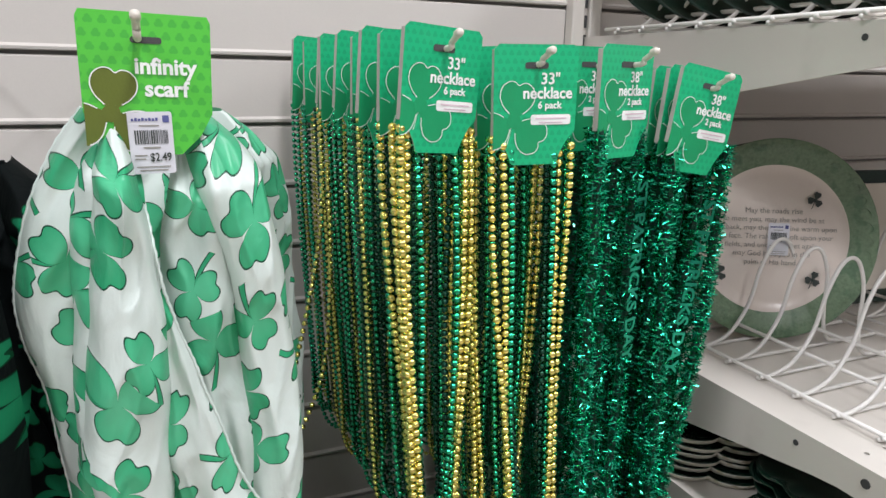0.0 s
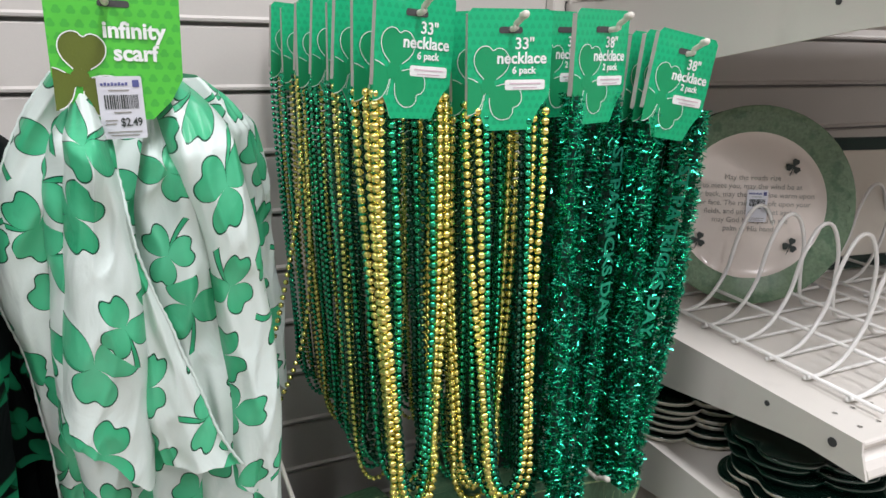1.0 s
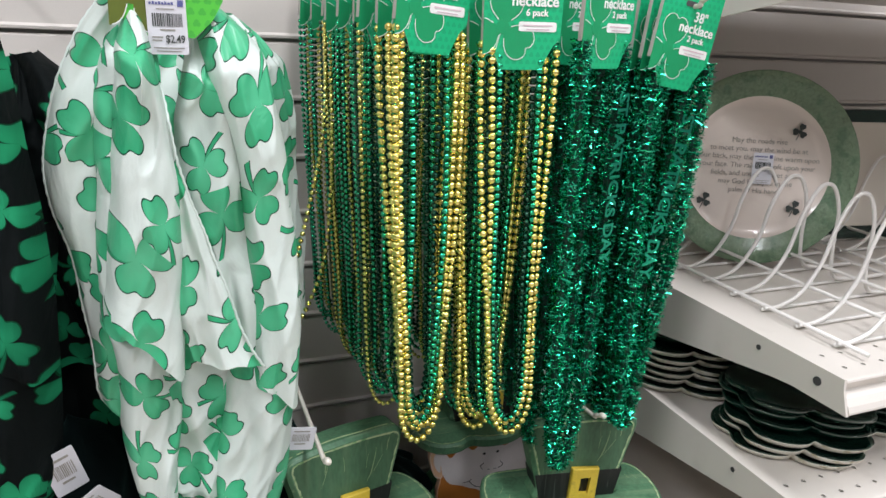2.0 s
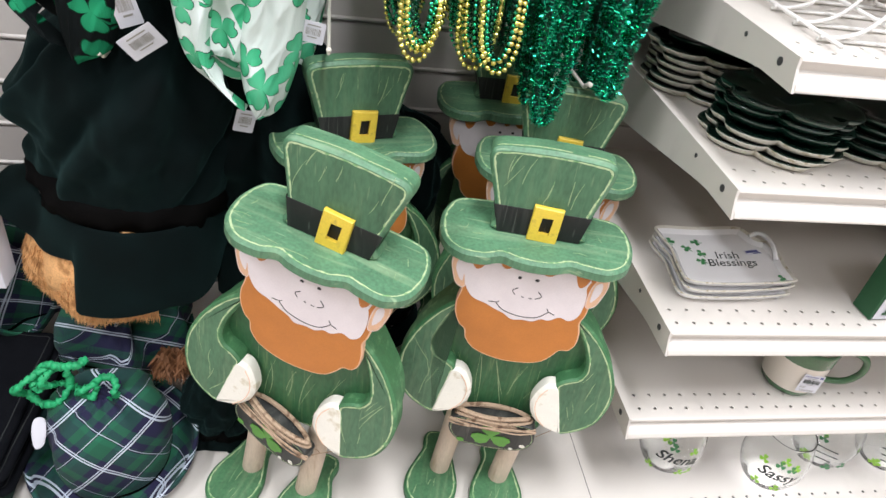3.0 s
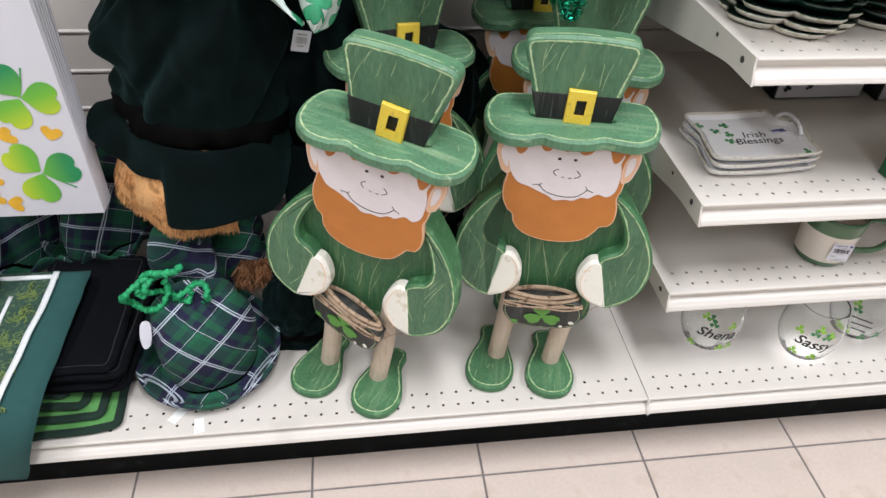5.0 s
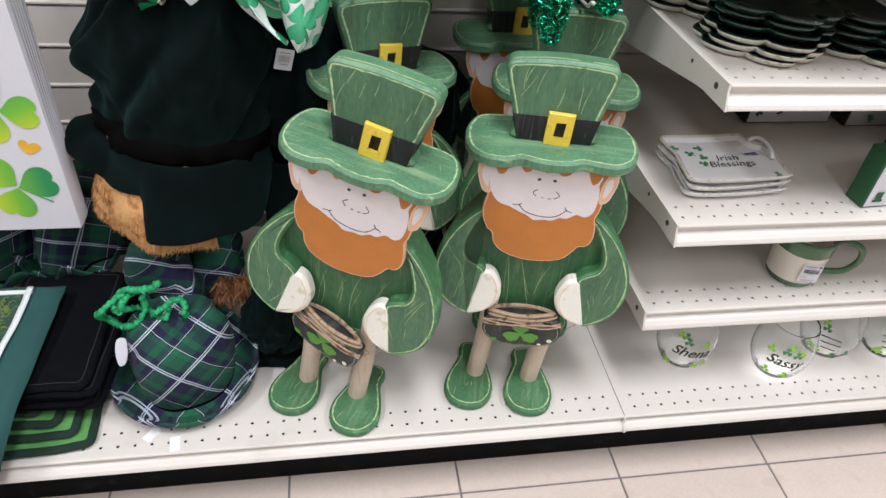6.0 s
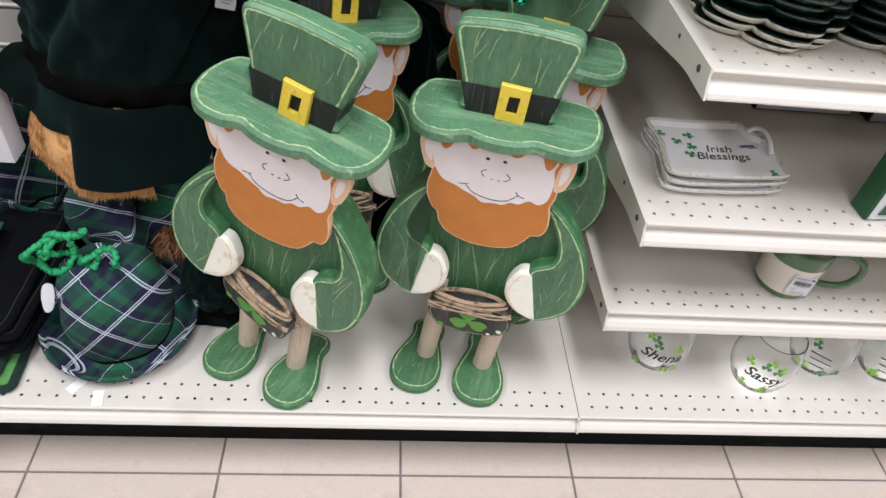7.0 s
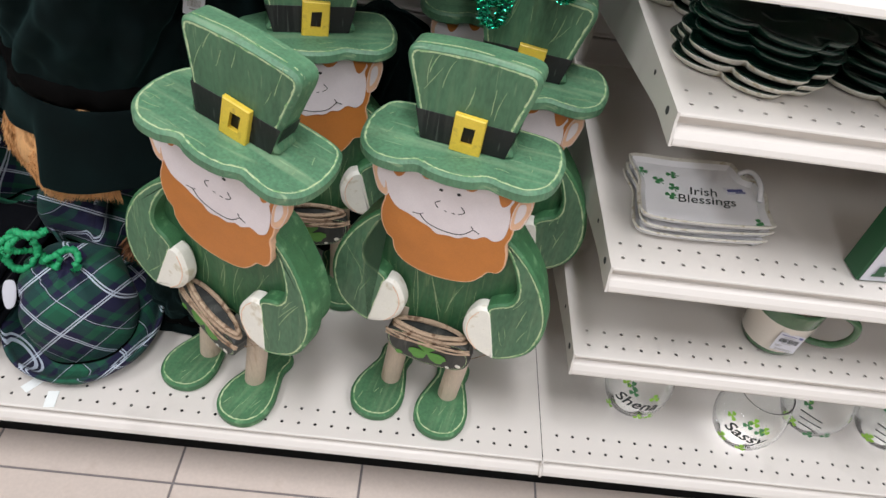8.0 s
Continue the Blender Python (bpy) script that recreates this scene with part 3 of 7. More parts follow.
    for q in range(4):
        tube(b, [pm @ Vector((-0.062 + 0.0104 * i, -0.010 - 0.0020 * q + 0.0026 * math.sin(i * (0.55 + 0.1 * q) + 2 * q), 0.0155 + 0.0016 * (q % 3) - 0.006 * (abs(i - 6) / 6) ** 3)) for i in range(13)], 0.0011 + 0.0004 * (q % 2), 5, 14)
    cl = [(1.2 * x, y - 0.038) for x, y in clover_outline(0.0265, 9)]
    board(b, cl, 0.0015, pm @ pose(0, 0, 0.0132), 15, 15, 15, k=1, edge=0.0003, rim=0.0006, width=0.0003)
    for dx, dy, r, mm in ((0.046, -0.050, 0.0042, 10), (-0.044, -0.056, 0.0055, 15), (0.030, -0.060, 0.0030, 10)):
        board(b, [(dx + r * math.cos(a), dy + r * 0.8 * math.sin(a)) for a in np.arange(10) * math.tau / 10], 0.001, pm @ pose(0, 0, 0.0125), mm, mm, mm, k=1, edge=0.0002, rim=0.0004, width=0.0003)
    # bent wire beside the leg
    tube(b, [lean @ Vector((0.052 + 0.009 * math.cos(a) * (1 - a / 9), -0.034 - 0.001 * a, 0.168 + 0.009 * math.sin(a) * (1 - a / 9))) for a in np.arange(0, 8, 0.4)] + [lean @ Vector((0.085, -0.036, 0.196))], 0.0006, 5, 14)
    return b.mesh("wooden_figure", mats, True, 35)


FIG_A = wooden_figure_mesh(3, 8.3, -0.0055, 11, -12, ((-0.047, 0.001, -0.058, 2), (0.0456, -0.0037, 0.054, 4)), 0.006)
FIG_B = wooden_figure_mesh(8, -1.5, 0.018, -5, -3, ((-0.0485, -0.002, -0.056, -2), (0.0475, 0.002, 0.046, 3)))
FIG_C = wooden_figure_mesh(15, 0.5, 0.0, 6, 0, ((-0.0465, 0.0, -0.050, -2), (0.0465, 0.002, 0.050, 3)))
FIGURES = [(FIG_A, -0.5013, 0.102, -24.5), (FIG_B, -0.2015, 0.100, -15), (FIG_C, -0.412, 0.308, 14), (FIG_C, -0.129, 0.271, -10), (FIG_B, -0.160, 0.470, -4)]
for me, fx, fy, turn in FIGURES:
    put("wooden_figure", me, None, pose(fx, fy, 0.1662, 0, 0, turn), label="painted wooden figure with green top hat and orange beard", category="figure", group="wooden figures")


# ---- goods: materials ----
def nodes_of(ma):
    nt = ma.node_tree
    return nt.nodes, nt.links, nt.nodes["Principled BSDF"]


class Shade:
    """Short hand for arithmetic between shader sockets."""

    def __init__(self, ma):
        self.N, self.L, self.bs = nodes_of(ma)

    def math(self, op, a, b=None, c=None):
        n = self.N.new("ShaderNodeMath")
        n.operation = op
        for i, v in enumerate((a, b, c)):
            if v is None:
                continue
            if isinstance(v, (int, float)):
                n.inputs[i].default_value = v
            else:
                self.L.new(v, n.inputs[i])
        return n.outputs[0]

    def mix(self, f, a, b):
        n = self.N.new("ShaderNodeMix")
        n.data_type = "RGBA"
        for key, v in (("Factor", f), ("A", a), ("B", b)):
            if isinstance(v, tuple):
                n.inputs[key].default_value = (*v, 1)
            elif isinstance(v, (int, float)):
                n.inputs[key].default_value = v
            else:
                self.L.new(v, n.inputs[key])
        return n.outputs["Result"]

    def ramp(self, f, stops, constant=False, soft=False):
        n = self.N.new("ShaderNodeValToRGB")
        cr = n.color_ramp
        cr.interpolation = "CONSTANT" if constant else "EASE" if soft else "LINEAR"
        while len(cr.elements) < len(stops):
            cr.elements.new(0.5)
        for e, (p, c) in zip(cr.elements, stops):
            e.position = p
            e.color = (*c, 1) if isinstance(c, tuple) else (c, c, c, 1)
        self.L.new(f, n.inputs[0])
        return n.outputs[0]

    def uv(self):
        tc, sp = self.N.new("ShaderNodeTexCoord"), self.N.new("ShaderNodeSeparateXYZ")
        self.L.new(tc.outputs["UV"], sp.inputs[0])
        return tc.outputs["UV"], sp.outputs[0], sp.outputs[1]


def clover_cloth(name, ground, leaf, leaf2, line, scale, r, sheer=0.25, rough=0.42, randomness=0.85, gloss=0.55):
    """Thin satin with three-leafed clovers printed in scattered turns; UV in metres."""
    ma = material(name, ground, rough, vary=0.04, scale=30, bump=0.06, fine=1500)
    s = Shade(ma)
    old = s.bs.inputs["Base Color"].links[0].from_socket
    uv, u, v = s.uv()
    vo = s.N.new("ShaderNodeTexVoronoi")
    vo.voronoi_dimensions = "2D"
    vo.inputs["Scale"].default_value, vo.inputs["Randomness"].default_value = scale, randomness
    s.L.new(uv, vo.inputs["Vector"])
    sub = s.N.new("ShaderNodeVectorMath")
    sub.operation = "SUBTRACT"
    s.L.new(uv, sub.inputs[0])
    s.L.new(vo.outputs["Position"], sub.inputs[1])
    d = s.N.new("ShaderNodeSeparateXYZ")
    s.L.new(sub.outputs[0], d.inputs[0])
    cc = s.N.new("ShaderNodeSeparateColor")
    s.L.new(vo.outputs["Color"], cc.inputs[0])
    turn = s.math("MULTIPLY", cc.outputs[0], math.tau)
    ca, sa = s.math("COSINE", turn), s.math("SINE", turn)
    x = s.math("SUBTRACT", s.math("MULTIPLY", d.outputs[0], ca), s.math("MULTIPLY", d.outputs[1], sa))
    y = s.math("ADD", s.math("MULTIPLY", d.outputs[0], sa), s.math("MULTIPLY", d.outputs[1], ca))
    x = s.math("MULTIPLY", x, 1.12)
    rad = s.math("SQRT", s.math("ADD", s.math("MULTIPLY", x, x), s.math("MULTIPLY", y, y)))
    size = s.math("ADD", s.math("MULTIPLY", cc.outputs[1], 0.4 * r), 0.75 * r)
    ang = s.math("DIVIDE", s.math("ADD", s.math("ARCTAN2", x, y), math.pi), math.tau / 3)  # the stem lies on a seam of the fold
    fold = s.math("ABSOLUTE", s.math("SUBTRACT", s.math("MULTIPLY", s.math("FRACT", s.math("ADD", ang, 0.0)), 2.0), 1.0))
    notch = s.math("SUBTRACT", 1.0, s.math("MULTIPLY", s.math("POWER", 2.718, s.math("MULTIPLY", s.math("MULTIPLY", fold, fold), -28.0)), 0.20))
    edge = s.math("MULTIPLY", s.math("POWER", s.math("MAXIMUM", s.math("COSINE", s.math("MULTIPLY", fold, math.pi / 2)), 0.0004), 0.52), notch)
    q = s.math("DIVIDE", rad, s.math("MULTIPLY", size, edge))
    inside = s.math("LESS_THAN", q, 1.0)
    border = s.math("MULTIPLY", inside, s.math("GREATER_THAN", s.math("MULTIPLY", s.math("SUBTRACT", q, 1.0), s.math("MULTIPLY", size, edge)), -0.0012))
    off = s.math("ABSOLUTE", s.math("ADD", x, s.math("MULTIPLY", s.math("MULTIPLY", y, y), 9.0)))
    reach = s.math("MULTIPLY", s.math("LESS_THAN", y, 0.0), s.math("GREATER_THAN", y, s.math("MULTIPLY", size, -1.2)))
    stem = s.math("MULTIPLY", s.math("LESS_THAN", off, s.math("ADD", 0.0012, s.math("MULTIPLY", y, -0.05))), reach)
    core = s.math("MULTIPLY", s.math("LESS_THAN", off, s.math("ADD", 0.0004, s.math("MULTIPLY", y, -0.05))), reach)
    border = s.math("SUBTRACT", s.math("MAXIMUM", border, s.math("MULTIPLY", stem, s.math("SUBTRACT", 1.0, inside))), s.math("MULTIPLY", core, s.math("SUBTRACT", 1.0, inside)))
    inside = s.math("MAXIMUM", inside, stem)
    tone = s.mix(s.math("MINIMUM", s.math("MULTIPLY", s.math("ADD", s.math("POWER", q, 1.5), cc.outputs[2]), 0.5), 1.0), leaf, leaf2)
    col = s.mix(inside, old, tone)
    col = s.mix(border, col, line)
    s.L.new(col, s.bs.inputs["Base Color"])
    s.bs.inputs["Specular IOR Level"].default_value = gloss
    crush = s.N.new("ShaderNodeTexNoise")
    crush.inputs["Scale"].default_value, crush.inputs["Detail"].default_value, crush.inputs["Distortion"].default_value = 26.0, 3.0, 1.2
    tco, stretch = s.N.new("ShaderNodeTexCoord"), s.N.new("ShaderNodeMapping")
    stretch.inputs["Scale"].default_value = (1.0, 1.0, 0.7)
    s.L.new(tco.outputs["Object"], stretch.inputs["Vector"])
    s.L.new(stretch.outputs[0], crush.inputs["Vector"])
    fold_bump = s.N.new("ShaderNodeBump")
    fold_bump.inputs["Strength"].default_value, fold_bump.inputs["Distance"].default_value = 0.3, 0.010
    s.L.new(crush.outputs[0], fold_bump.inputs["Height"])
    s.L.new(s.bs.inputs["Normal"].links[0].from_socket, fold_bump.inputs["Normal"])
    s.L.new(fold_bump.outputs[0], s.bs.inputs["Normal"])
    tr = s.N.new("ShaderNodeBsdfTranslucent")
    s.L.new(col, tr.inputs[0])
    mx = s.N.new("ShaderNodeMixShader")
    mx.inputs[0].default_value = sheer
    s.L.new(s.bs.outputs[0], mx.inputs[1])
    s.L.new(tr.outputs[0], mx.inputs[2])
    s.L.new(mx.outputs[0], s.N["Material Output"].inputs[0])
    return ma


def plaid(name, green, navy, white, period=0.062):
    """Woven tartan; UV in metres."""
    ma = material(name, green, 0.85, vary=0.1, scale=50, bump=0.5, fine=900)
    s = Shade(ma)
    uv, u, v = s.uv()
    dark = tuple(0.45 * c for c in navy)
    stops = [(0.0, navy), (0.08, dark), (0.10, white), (0.122, dark), (0.142, white), (0.164, navy), (0.27, green), (0.50, tuple(1.5 * c for c in green)), (0.58, dark), (0.60, white), (0.612, dark), (0.63, green), (0.64, navy), (0.74, green), (0.86, navy)]
    a = s.ramp(s.math("FRACT", s.math("DIVIDE", u, period)), stops, True)
    b = s.ramp(s.math("FRACT", s.math("DIVIDE", v, period)), stops, True)
    wv = s.math("GREATER_THAN", s.math("FRACT", s.math("MULTIPLY", s.math("ADD", u, v), 420.0)), 0.5)
    col = s.mix(s.math("ADD", s.math("MULTIPLY", wv, 0.24), 0.38), a, b)
    marks = [(0.0, 0.0), (0.10, 1.0), (0.122, 0.0), (0.142, 1.0), (0.164, 0.0), (0.60, 0.55), (0.612, 0.0)]
    la = s.ramp(s.math("FRACT", s.math("DIVIDE", u, period)), marks, True)
    lb = s.ramp(s.math("FRACT", s.math("DIVIDE", v, period)), marks, True)
    col = s.mix(s.math("MULTIPLY", s.math("MAXIMUM", la, lb), 0.75), col, white)
    s.L.new(col, s.bs.inputs["Base Color"])
    s.bs.inputs["Sheen Weight"].default_value = 0.02
    return ma


def card_green(name, base, dots, cell=0.0065):
    """Glossy printed card with a faint repeat of darker clover spots."""
    ma = material(name, base, 0.32, vary=0.03, scale=20, bump=0.02, coat=0.25)
    s = Shade(ma)
    old = s.bs.inputs["Base Color"].links[0].from_socket
    tc, sp = s.N.new("ShaderNodeTexCoord"), s.N.new("ShaderNodeSeparateXYZ")
    s.L.new(tc.outputs["Object"], sp.inputs[0])
    row = s.math("FLOOR", s.math("DIVIDE", sp.outputs[2], cell))
    fx = s.math("SUBTRACT", s.math("FRACT", s.math("ADD", s.math("DIVIDE", sp.outputs[0], cell), s.math("MULTIPLY", row, 0.5))), 0.5)
    fy = s.math("SUBTRACT", s.math("FRACT", s.math("DIVIDE", sp.outputs[2], cell)), 0.5)
    rad = s.math("SQRT", s.math("ADD", s.math("MULTIPLY", fx, fx), s.math("MULTIPLY", fy, fy)))
    lobe = s.math("ADD", 0.24, s.math("MULTIPLY", s.math("ABSOLUTE", s.math("COSINE", s.math("MULTIPLY", s.math("ARCTAN2", fx, fy), 1.5))), 0.12))
    col = s.mix(s.math("MULTIPLY", s.math("LESS_THAN", rad, lobe), 0.7), old, dots)
    s.L.new(col, s.bs.inputs["Base Color"])
    return ma


SATIN = clover_cloth("white_satin", (0.72, 0.80, 0.75), (0.12, 0.60, 0.33), (0.030, 0.40, 0.18), (0.006, 0.07, 0.035), 18.2, 0.0300, 0.20, 0.36, 0.55, 0.5)
# Leaf greens dimmed for the sheer dark ground and for shade, painted in.
BLACKSATIN = clover_cloth("black_satin", (0.005, 0.007, 0.007), (0.022, 0.30, 0.135), (0.008, 0.13, 0.06), (0.004, 0.05, 0.02), 19.5, 0.0235, 0.04, 0.7, 0.55, 0.05)
# The strong tone variation paints mottled sheen patches into the velvet's colour.
VELVET = material("dark_green_velvet", (0.0008, 0.0036, 0.0036), 0.9, vary=0.85, scale=17, bump=0.25, fine=1800, spec=0.10)
VELVET.node_tree.nodes["Principled BSDF"].inputs["Sheen Weight"].default_value = 0.13
VELVET.node_tree.nodes["Principled BSDF"].inputs["Sheen Tint"].default_value = (0.12, 0.32, 0.30, 1)
BANDCLOTH = material("black_ribbon", (0.0019, 0.0017, 0.0016), 0.8, spec=0.05, vary=0.3, scale=40)
FUR = material("ginger_fur", (0.68, 0.37, 0.15), 0.75, vary=0.35, scale=45, fine=500, second=(0.32, 0.15, 0.05), mixed=0.3)
FUR_DARK = material("brown_fur", (0.16, 0.065, 0.022), 0.75, vary=0.35, scale=45, fine=500)
PLAID = plaid("green_plaid", (0.003, 0.070, 0.034), (0.005, 0.005, 0.034), (0.50, 0.56, 0.64), 0.095)
CRIMP = material("bright_green_ribbon", (0.012, 0.33, 0.12), 0.6, vary=0.3, scale=90, bump=0.5, fine=500)
BLACKCLOTH = material("black_cloth", (0.0040, 0.0045, 0.006), 0.9, spec=0.06, vary=0.3, scale=60, bump=0.6, fine=1100)
GREENCLOTH = material("green_cloth", (0.085, 0.27, 0.07), 0.9, vary=0.2, scale=70, bump=0.6, fine=1100)
DEEPCLOTH = material("deep_green_cloth", (0.0045, 0.022, 0.013), 0.9, vary=0.2, scale=70, bump=0.6, fine=1100)
SEAM = material("seam_stitching", (0.012, 0.014, 0.014), 0.9, vary=0.4, scale=300, bump=0.8, fine=900)
TEAL = material("teal_cloth", (0.011, 0.064, 0.060), 0.85, vary=0.12, scale=60, bump=0.4, fine=1200)
RUNNER = material("embroidered_field", (0.022, 0.062, 0.042), 0.9, vary=0.5, scale=160, bump=0.8, fine=900, second=(0.085, 0.12, 0.05), mixed=0.2)
BRAID = material("white_braid", (0.68, 0.72, 0.72), 0.8, vary=0.15, scale=300, bump=0.8, fine=900)
STITCH = material("olive_stitching", (0.13, 0.19, 0.05), 0.8, vary=0.4, scale=300, bump=0.9, fine=900)
CARD = card_green("green_card", (0.010, 0.43, 0.185), (0.008, 0.33, 0.14), 0.0062)
CARD_LIME = card_green("lime_card", (0.09, 0.52, 0.055), (0.05, 0.37, 0.05), 0.0078)
CARD_BACK = material("card_back", (0.42, 0.40, 0.36), 0.7, vary=0.06, scale=80)
CARD_DARK = material("card_print_green", (0.010, 0.30, 0.115), 0.35, vary=0.03, coat=0.2)
OLIVE = material("card_print_olive", (0.115, 0.145, 0.022), 0.35, vary=0.03, coat=0.2)
WHITE = material("white_print", (0.80, 0.83, 0.80), 0.45, vary=0.02)
PAPER = material("white_paper", (0.63, 0.63, 0.67), 0.6, vary=0.02, scale=20, bump=0.03)
PINKBAR = material("pale_print", (0.66, 0.50, 0.56), 0.5, vary=0.05)
BLUE = material("blue_print", (0.09, 0.10, 0.27), 0.5, vary=0.05)
PEG = material("cream_peg", (0.66, 0.62, 0.54), 0.4, vary=0.06, scale=90)
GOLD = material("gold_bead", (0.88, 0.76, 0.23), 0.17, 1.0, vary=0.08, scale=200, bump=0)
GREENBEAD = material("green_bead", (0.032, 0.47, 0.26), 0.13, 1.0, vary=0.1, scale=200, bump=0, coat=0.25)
# Partly dark green beads, partly green ones darkened for the shade inside packs.
DARKSHADEBEAD = material("shaded_dark_green_bead", (0.004, 0.075, 0.040), 0.2, 0.8, vary=0.1, scale=200, bump=0, coat=0.6)
# The paler second colour paints glints onto the slivers.
FOIL = material("green_foil", (0.018, 0.50, 0.29), 0.20, 1.0, vary=0.4, scale=420, bump=0, coat=0.4, second=(0.10, 0.62, 0.40), mixed=0.2)
# Very dark green that paints the shade between the foil slivers.
FOILSHADE = material("foil_shade", (0.003, 0.03, 0.018), 0.5, vary=0.2, scale=200)
LETTERFOIL = material("letter_foil", (0.04, 0.52, 0.33), 0.3, 1.0, vary=0.1, bump=0)
WIRE = material("white_wire", (0.76, 0.74, 0.70), 0.35, vary=0.04, coat=0.3)
GLAZE_DARK = material("dark_green_glaze", (0.006, 0.026, 0.017), 0.10, vary=0.3, scale=30, bump=0.05, coat=0.6)
GLAZE_GREEN = material("sage_glaze", (0.155, 0.235, 0.140), 0.25, vary=0.3, scale=55, bump=0.5, fine=260, second=(0.085, 0.15, 0.085), mixed=0.4, coat=0.5)
CREAM = material("cream_glaze", (0.70, 0.645, 0.56), 0.22, vary=0.04, scale=12, bump=0.02, coat=0.5)
PINKCREAM = material("ivory_glaze", (0.72, 0.635, 0.57), 0.2, vary=0.03, scale=10, bump=0.02, coat=0.6)
PORCELAIN = material("white_glaze", (0.80, 0.79, 0.79), 0.15, vary=0.03, scale=25, bump=0.05, coat=0.6)
STONE_EDGE = material("unglazed_edge", (0.58, 0.55, 0.47), 0.5, vary=0.15, scale=120, second=(0.35, 0.3, 0.2), mixed=0.25)
GREY_PRINT = material("grey_print", (0.28, 0.27, 0.24), 0.5)
DARK_PRINT = material("dark_print", (0.035, 0.045, 0.04), 0.5)
LEAF_PRINT = material("leaf_print", (0.06, 0.24, 0.09), 0.5, vary=0.2, scale=200)
LIME_PRINT = material("lime_print", (0.30, 0.60, 0.06), 0.5, vary=0.15, scale=100)
MUG_GREEN = material("mug_green", (0.050, 0.130, 0.055), 0.2, vary=0.2, scale=60, coat=0.5)
BOX_GREEN = material("box_green", (0.012, 0.085, 0.030), 0.5, vary=0.12, scale=40)
BOX_DARK = material("box_black", (0.018, 0.020, 0.019), 0.5, vary=0.15, scale=40)
PURPLE = material("lilac_rim", (0.36, 0.36, 0.46), 0.4, vary=0.05, scale=30)
PEACH = material("peach_face", (0.66, 0.40, 0.29), 0.5, vary=0.05, scale=20)
GLASS = bpy.data.materials.new("clear_glass")
GLASS.use_nodes = True
gb = GLASS.node_tree.nodes["Principled BSDF"]
gb.inputs["Transmission Weight"].default_value, gb.inputs["Roughness"].default_value, gb.inputs["IOR"].default_value = 1.0, 0.02, 1.45
gb.inputs["Base Color"].default_value = (0.97, 0.985, 0.98, 1)
COIN = material("gold_print", (0.75, 0.42, 0.03), 0.45, vary=0.25, scale=60)


def leaf_gradient():
    """Printed leaf running from yellow-green to deep green."""
    ma = material("leaf_gradient", (0.05, 0.35, 0.08), 0.5, vary=0.03)
    s = Shade(ma)
    tc, sp = s.N.new("ShaderNodeTexCoord"), s.N.new("ShaderNodeSeparateXYZ")
    s.L.new(tc.outputs["Object"], sp.inputs[0])
    f = s.math("ADD", s.math("MULTIPLY", s.math("SUBTRACT", sp.outputs[0], sp.outputs[2]), 9.0), 0.5)
    s.L.new(s.ramp(f, [(0.0, (0.50, 0.62, 0.03)), (0.4, (0.16, 0.47, 0.04)), (1.0, (0.015, 0.25, 0.085))]), s.bs.inputs["Base Color"])
    return ma


LEAFGRAD = leaf_gradient()


# ---- goods: small builders ----
def text_mesh(body, size, mat, bold=0.0, align="CENTER", shear=0.0, spacing=1.0):
    """Words in the built-in font as a thin mesh, facing -y, centred on the line."""
    cu = bpy.data.curves.new("text", "FONT")
    cu.body, cu.size, cu.align_x, cu.align_y, cu.offset, cu.extrude, cu.shear, cu.space_line = body, size, align, "CENTER", bold, 0.0001, shear, spacing
    cu.resolution_u = 3
    ob = new("text", cu)
    me = bpy.data.meshes.new_from_object(ob.evaluated_get(bpy.context.evaluated_depsgraph_get()))
    bpy.data.objects.remove(ob)
    bpy.data.curves.remove(cu)
    me.name = "print"
    me.materials.clear()
    me.materials.append(mat)
    me.transform(UPRIGHT)
    return me


def flat_mesh(name, outlines, mat, y=0.0, thick=0.0003):
    """Printed flat shapes, facing -y."""
    b = Build()
    for o in outlines:
        p = ccw(o)
        n = len(p)
        b.add([(q[0], y, q[1]) for q in p] + [(q[0], y + thick, q[1]) for q in p], [tuple(range(n)), tuple(reversed(range(n, 2 * n)))] + [(i, n + i, n + (i + 1) % n, (i + 1) % n) for i in range(n)])
    return b.mesh(name, [mat])


def line_loop_mesh(name, loops, w, mat, y=0.0, gap=None):
    b = Build()
    for lp in loops:
        p = ccw(lp)
        q = inset(p, w)
        n = len(p)
        b.add([(a[0], y, a[1]) for a in p] + [(a[0], y, a[1]) for a in q], [(i, (i + 1) % n, n + (i + 1) % n, n + i) for i in range(n) if not gap or math.hypot(p[i][0] - gap[0], p[i][1] - gap[1]) > gap[2] and p[i][0] > gap[3]])
    return b.mesh(name, [mat])


def rect(x0, x1, z0, z1):
    return [(x0, z0), (x1, z0), (x1, z1), (x0, z1)]


def round_rect(x0, x1, z0, z1, r, k=4):
    pts = []
    for cx, cz, a0 in ((x1 - r, z0 + r, -90), (x1 - r, z1 - r, 0), (x0 + r, z1 - r, 90), (x0 + r, z0 + r, 180)):
        pts += [(cx + r * math.cos(radians(a0 + 90 * i / k)), cz + r * math.sin(radians(a0 + 90 * i / k))) for i in range(k + 1)]
    return pts


def plate_of(name, outline, thick, mats, front=0, back=1):
    """A card: front and back in two materials; local plane x-z, front -y."""
    p = ccw(outline)
    n = len(p)
    b = Build()
    b.add([(q[0], 0, q[1]) for q in p] + [(q[0], thick, q[1]) for q in p], [tuple(range(n)), tuple(reversed(range(n, 2 * n)))] + [(i, n + i, n + (i + 1) % n, (i + 1) % n) for i in range(n)], [front, back] + [back] * n)
    return b.mesh(name, mats)


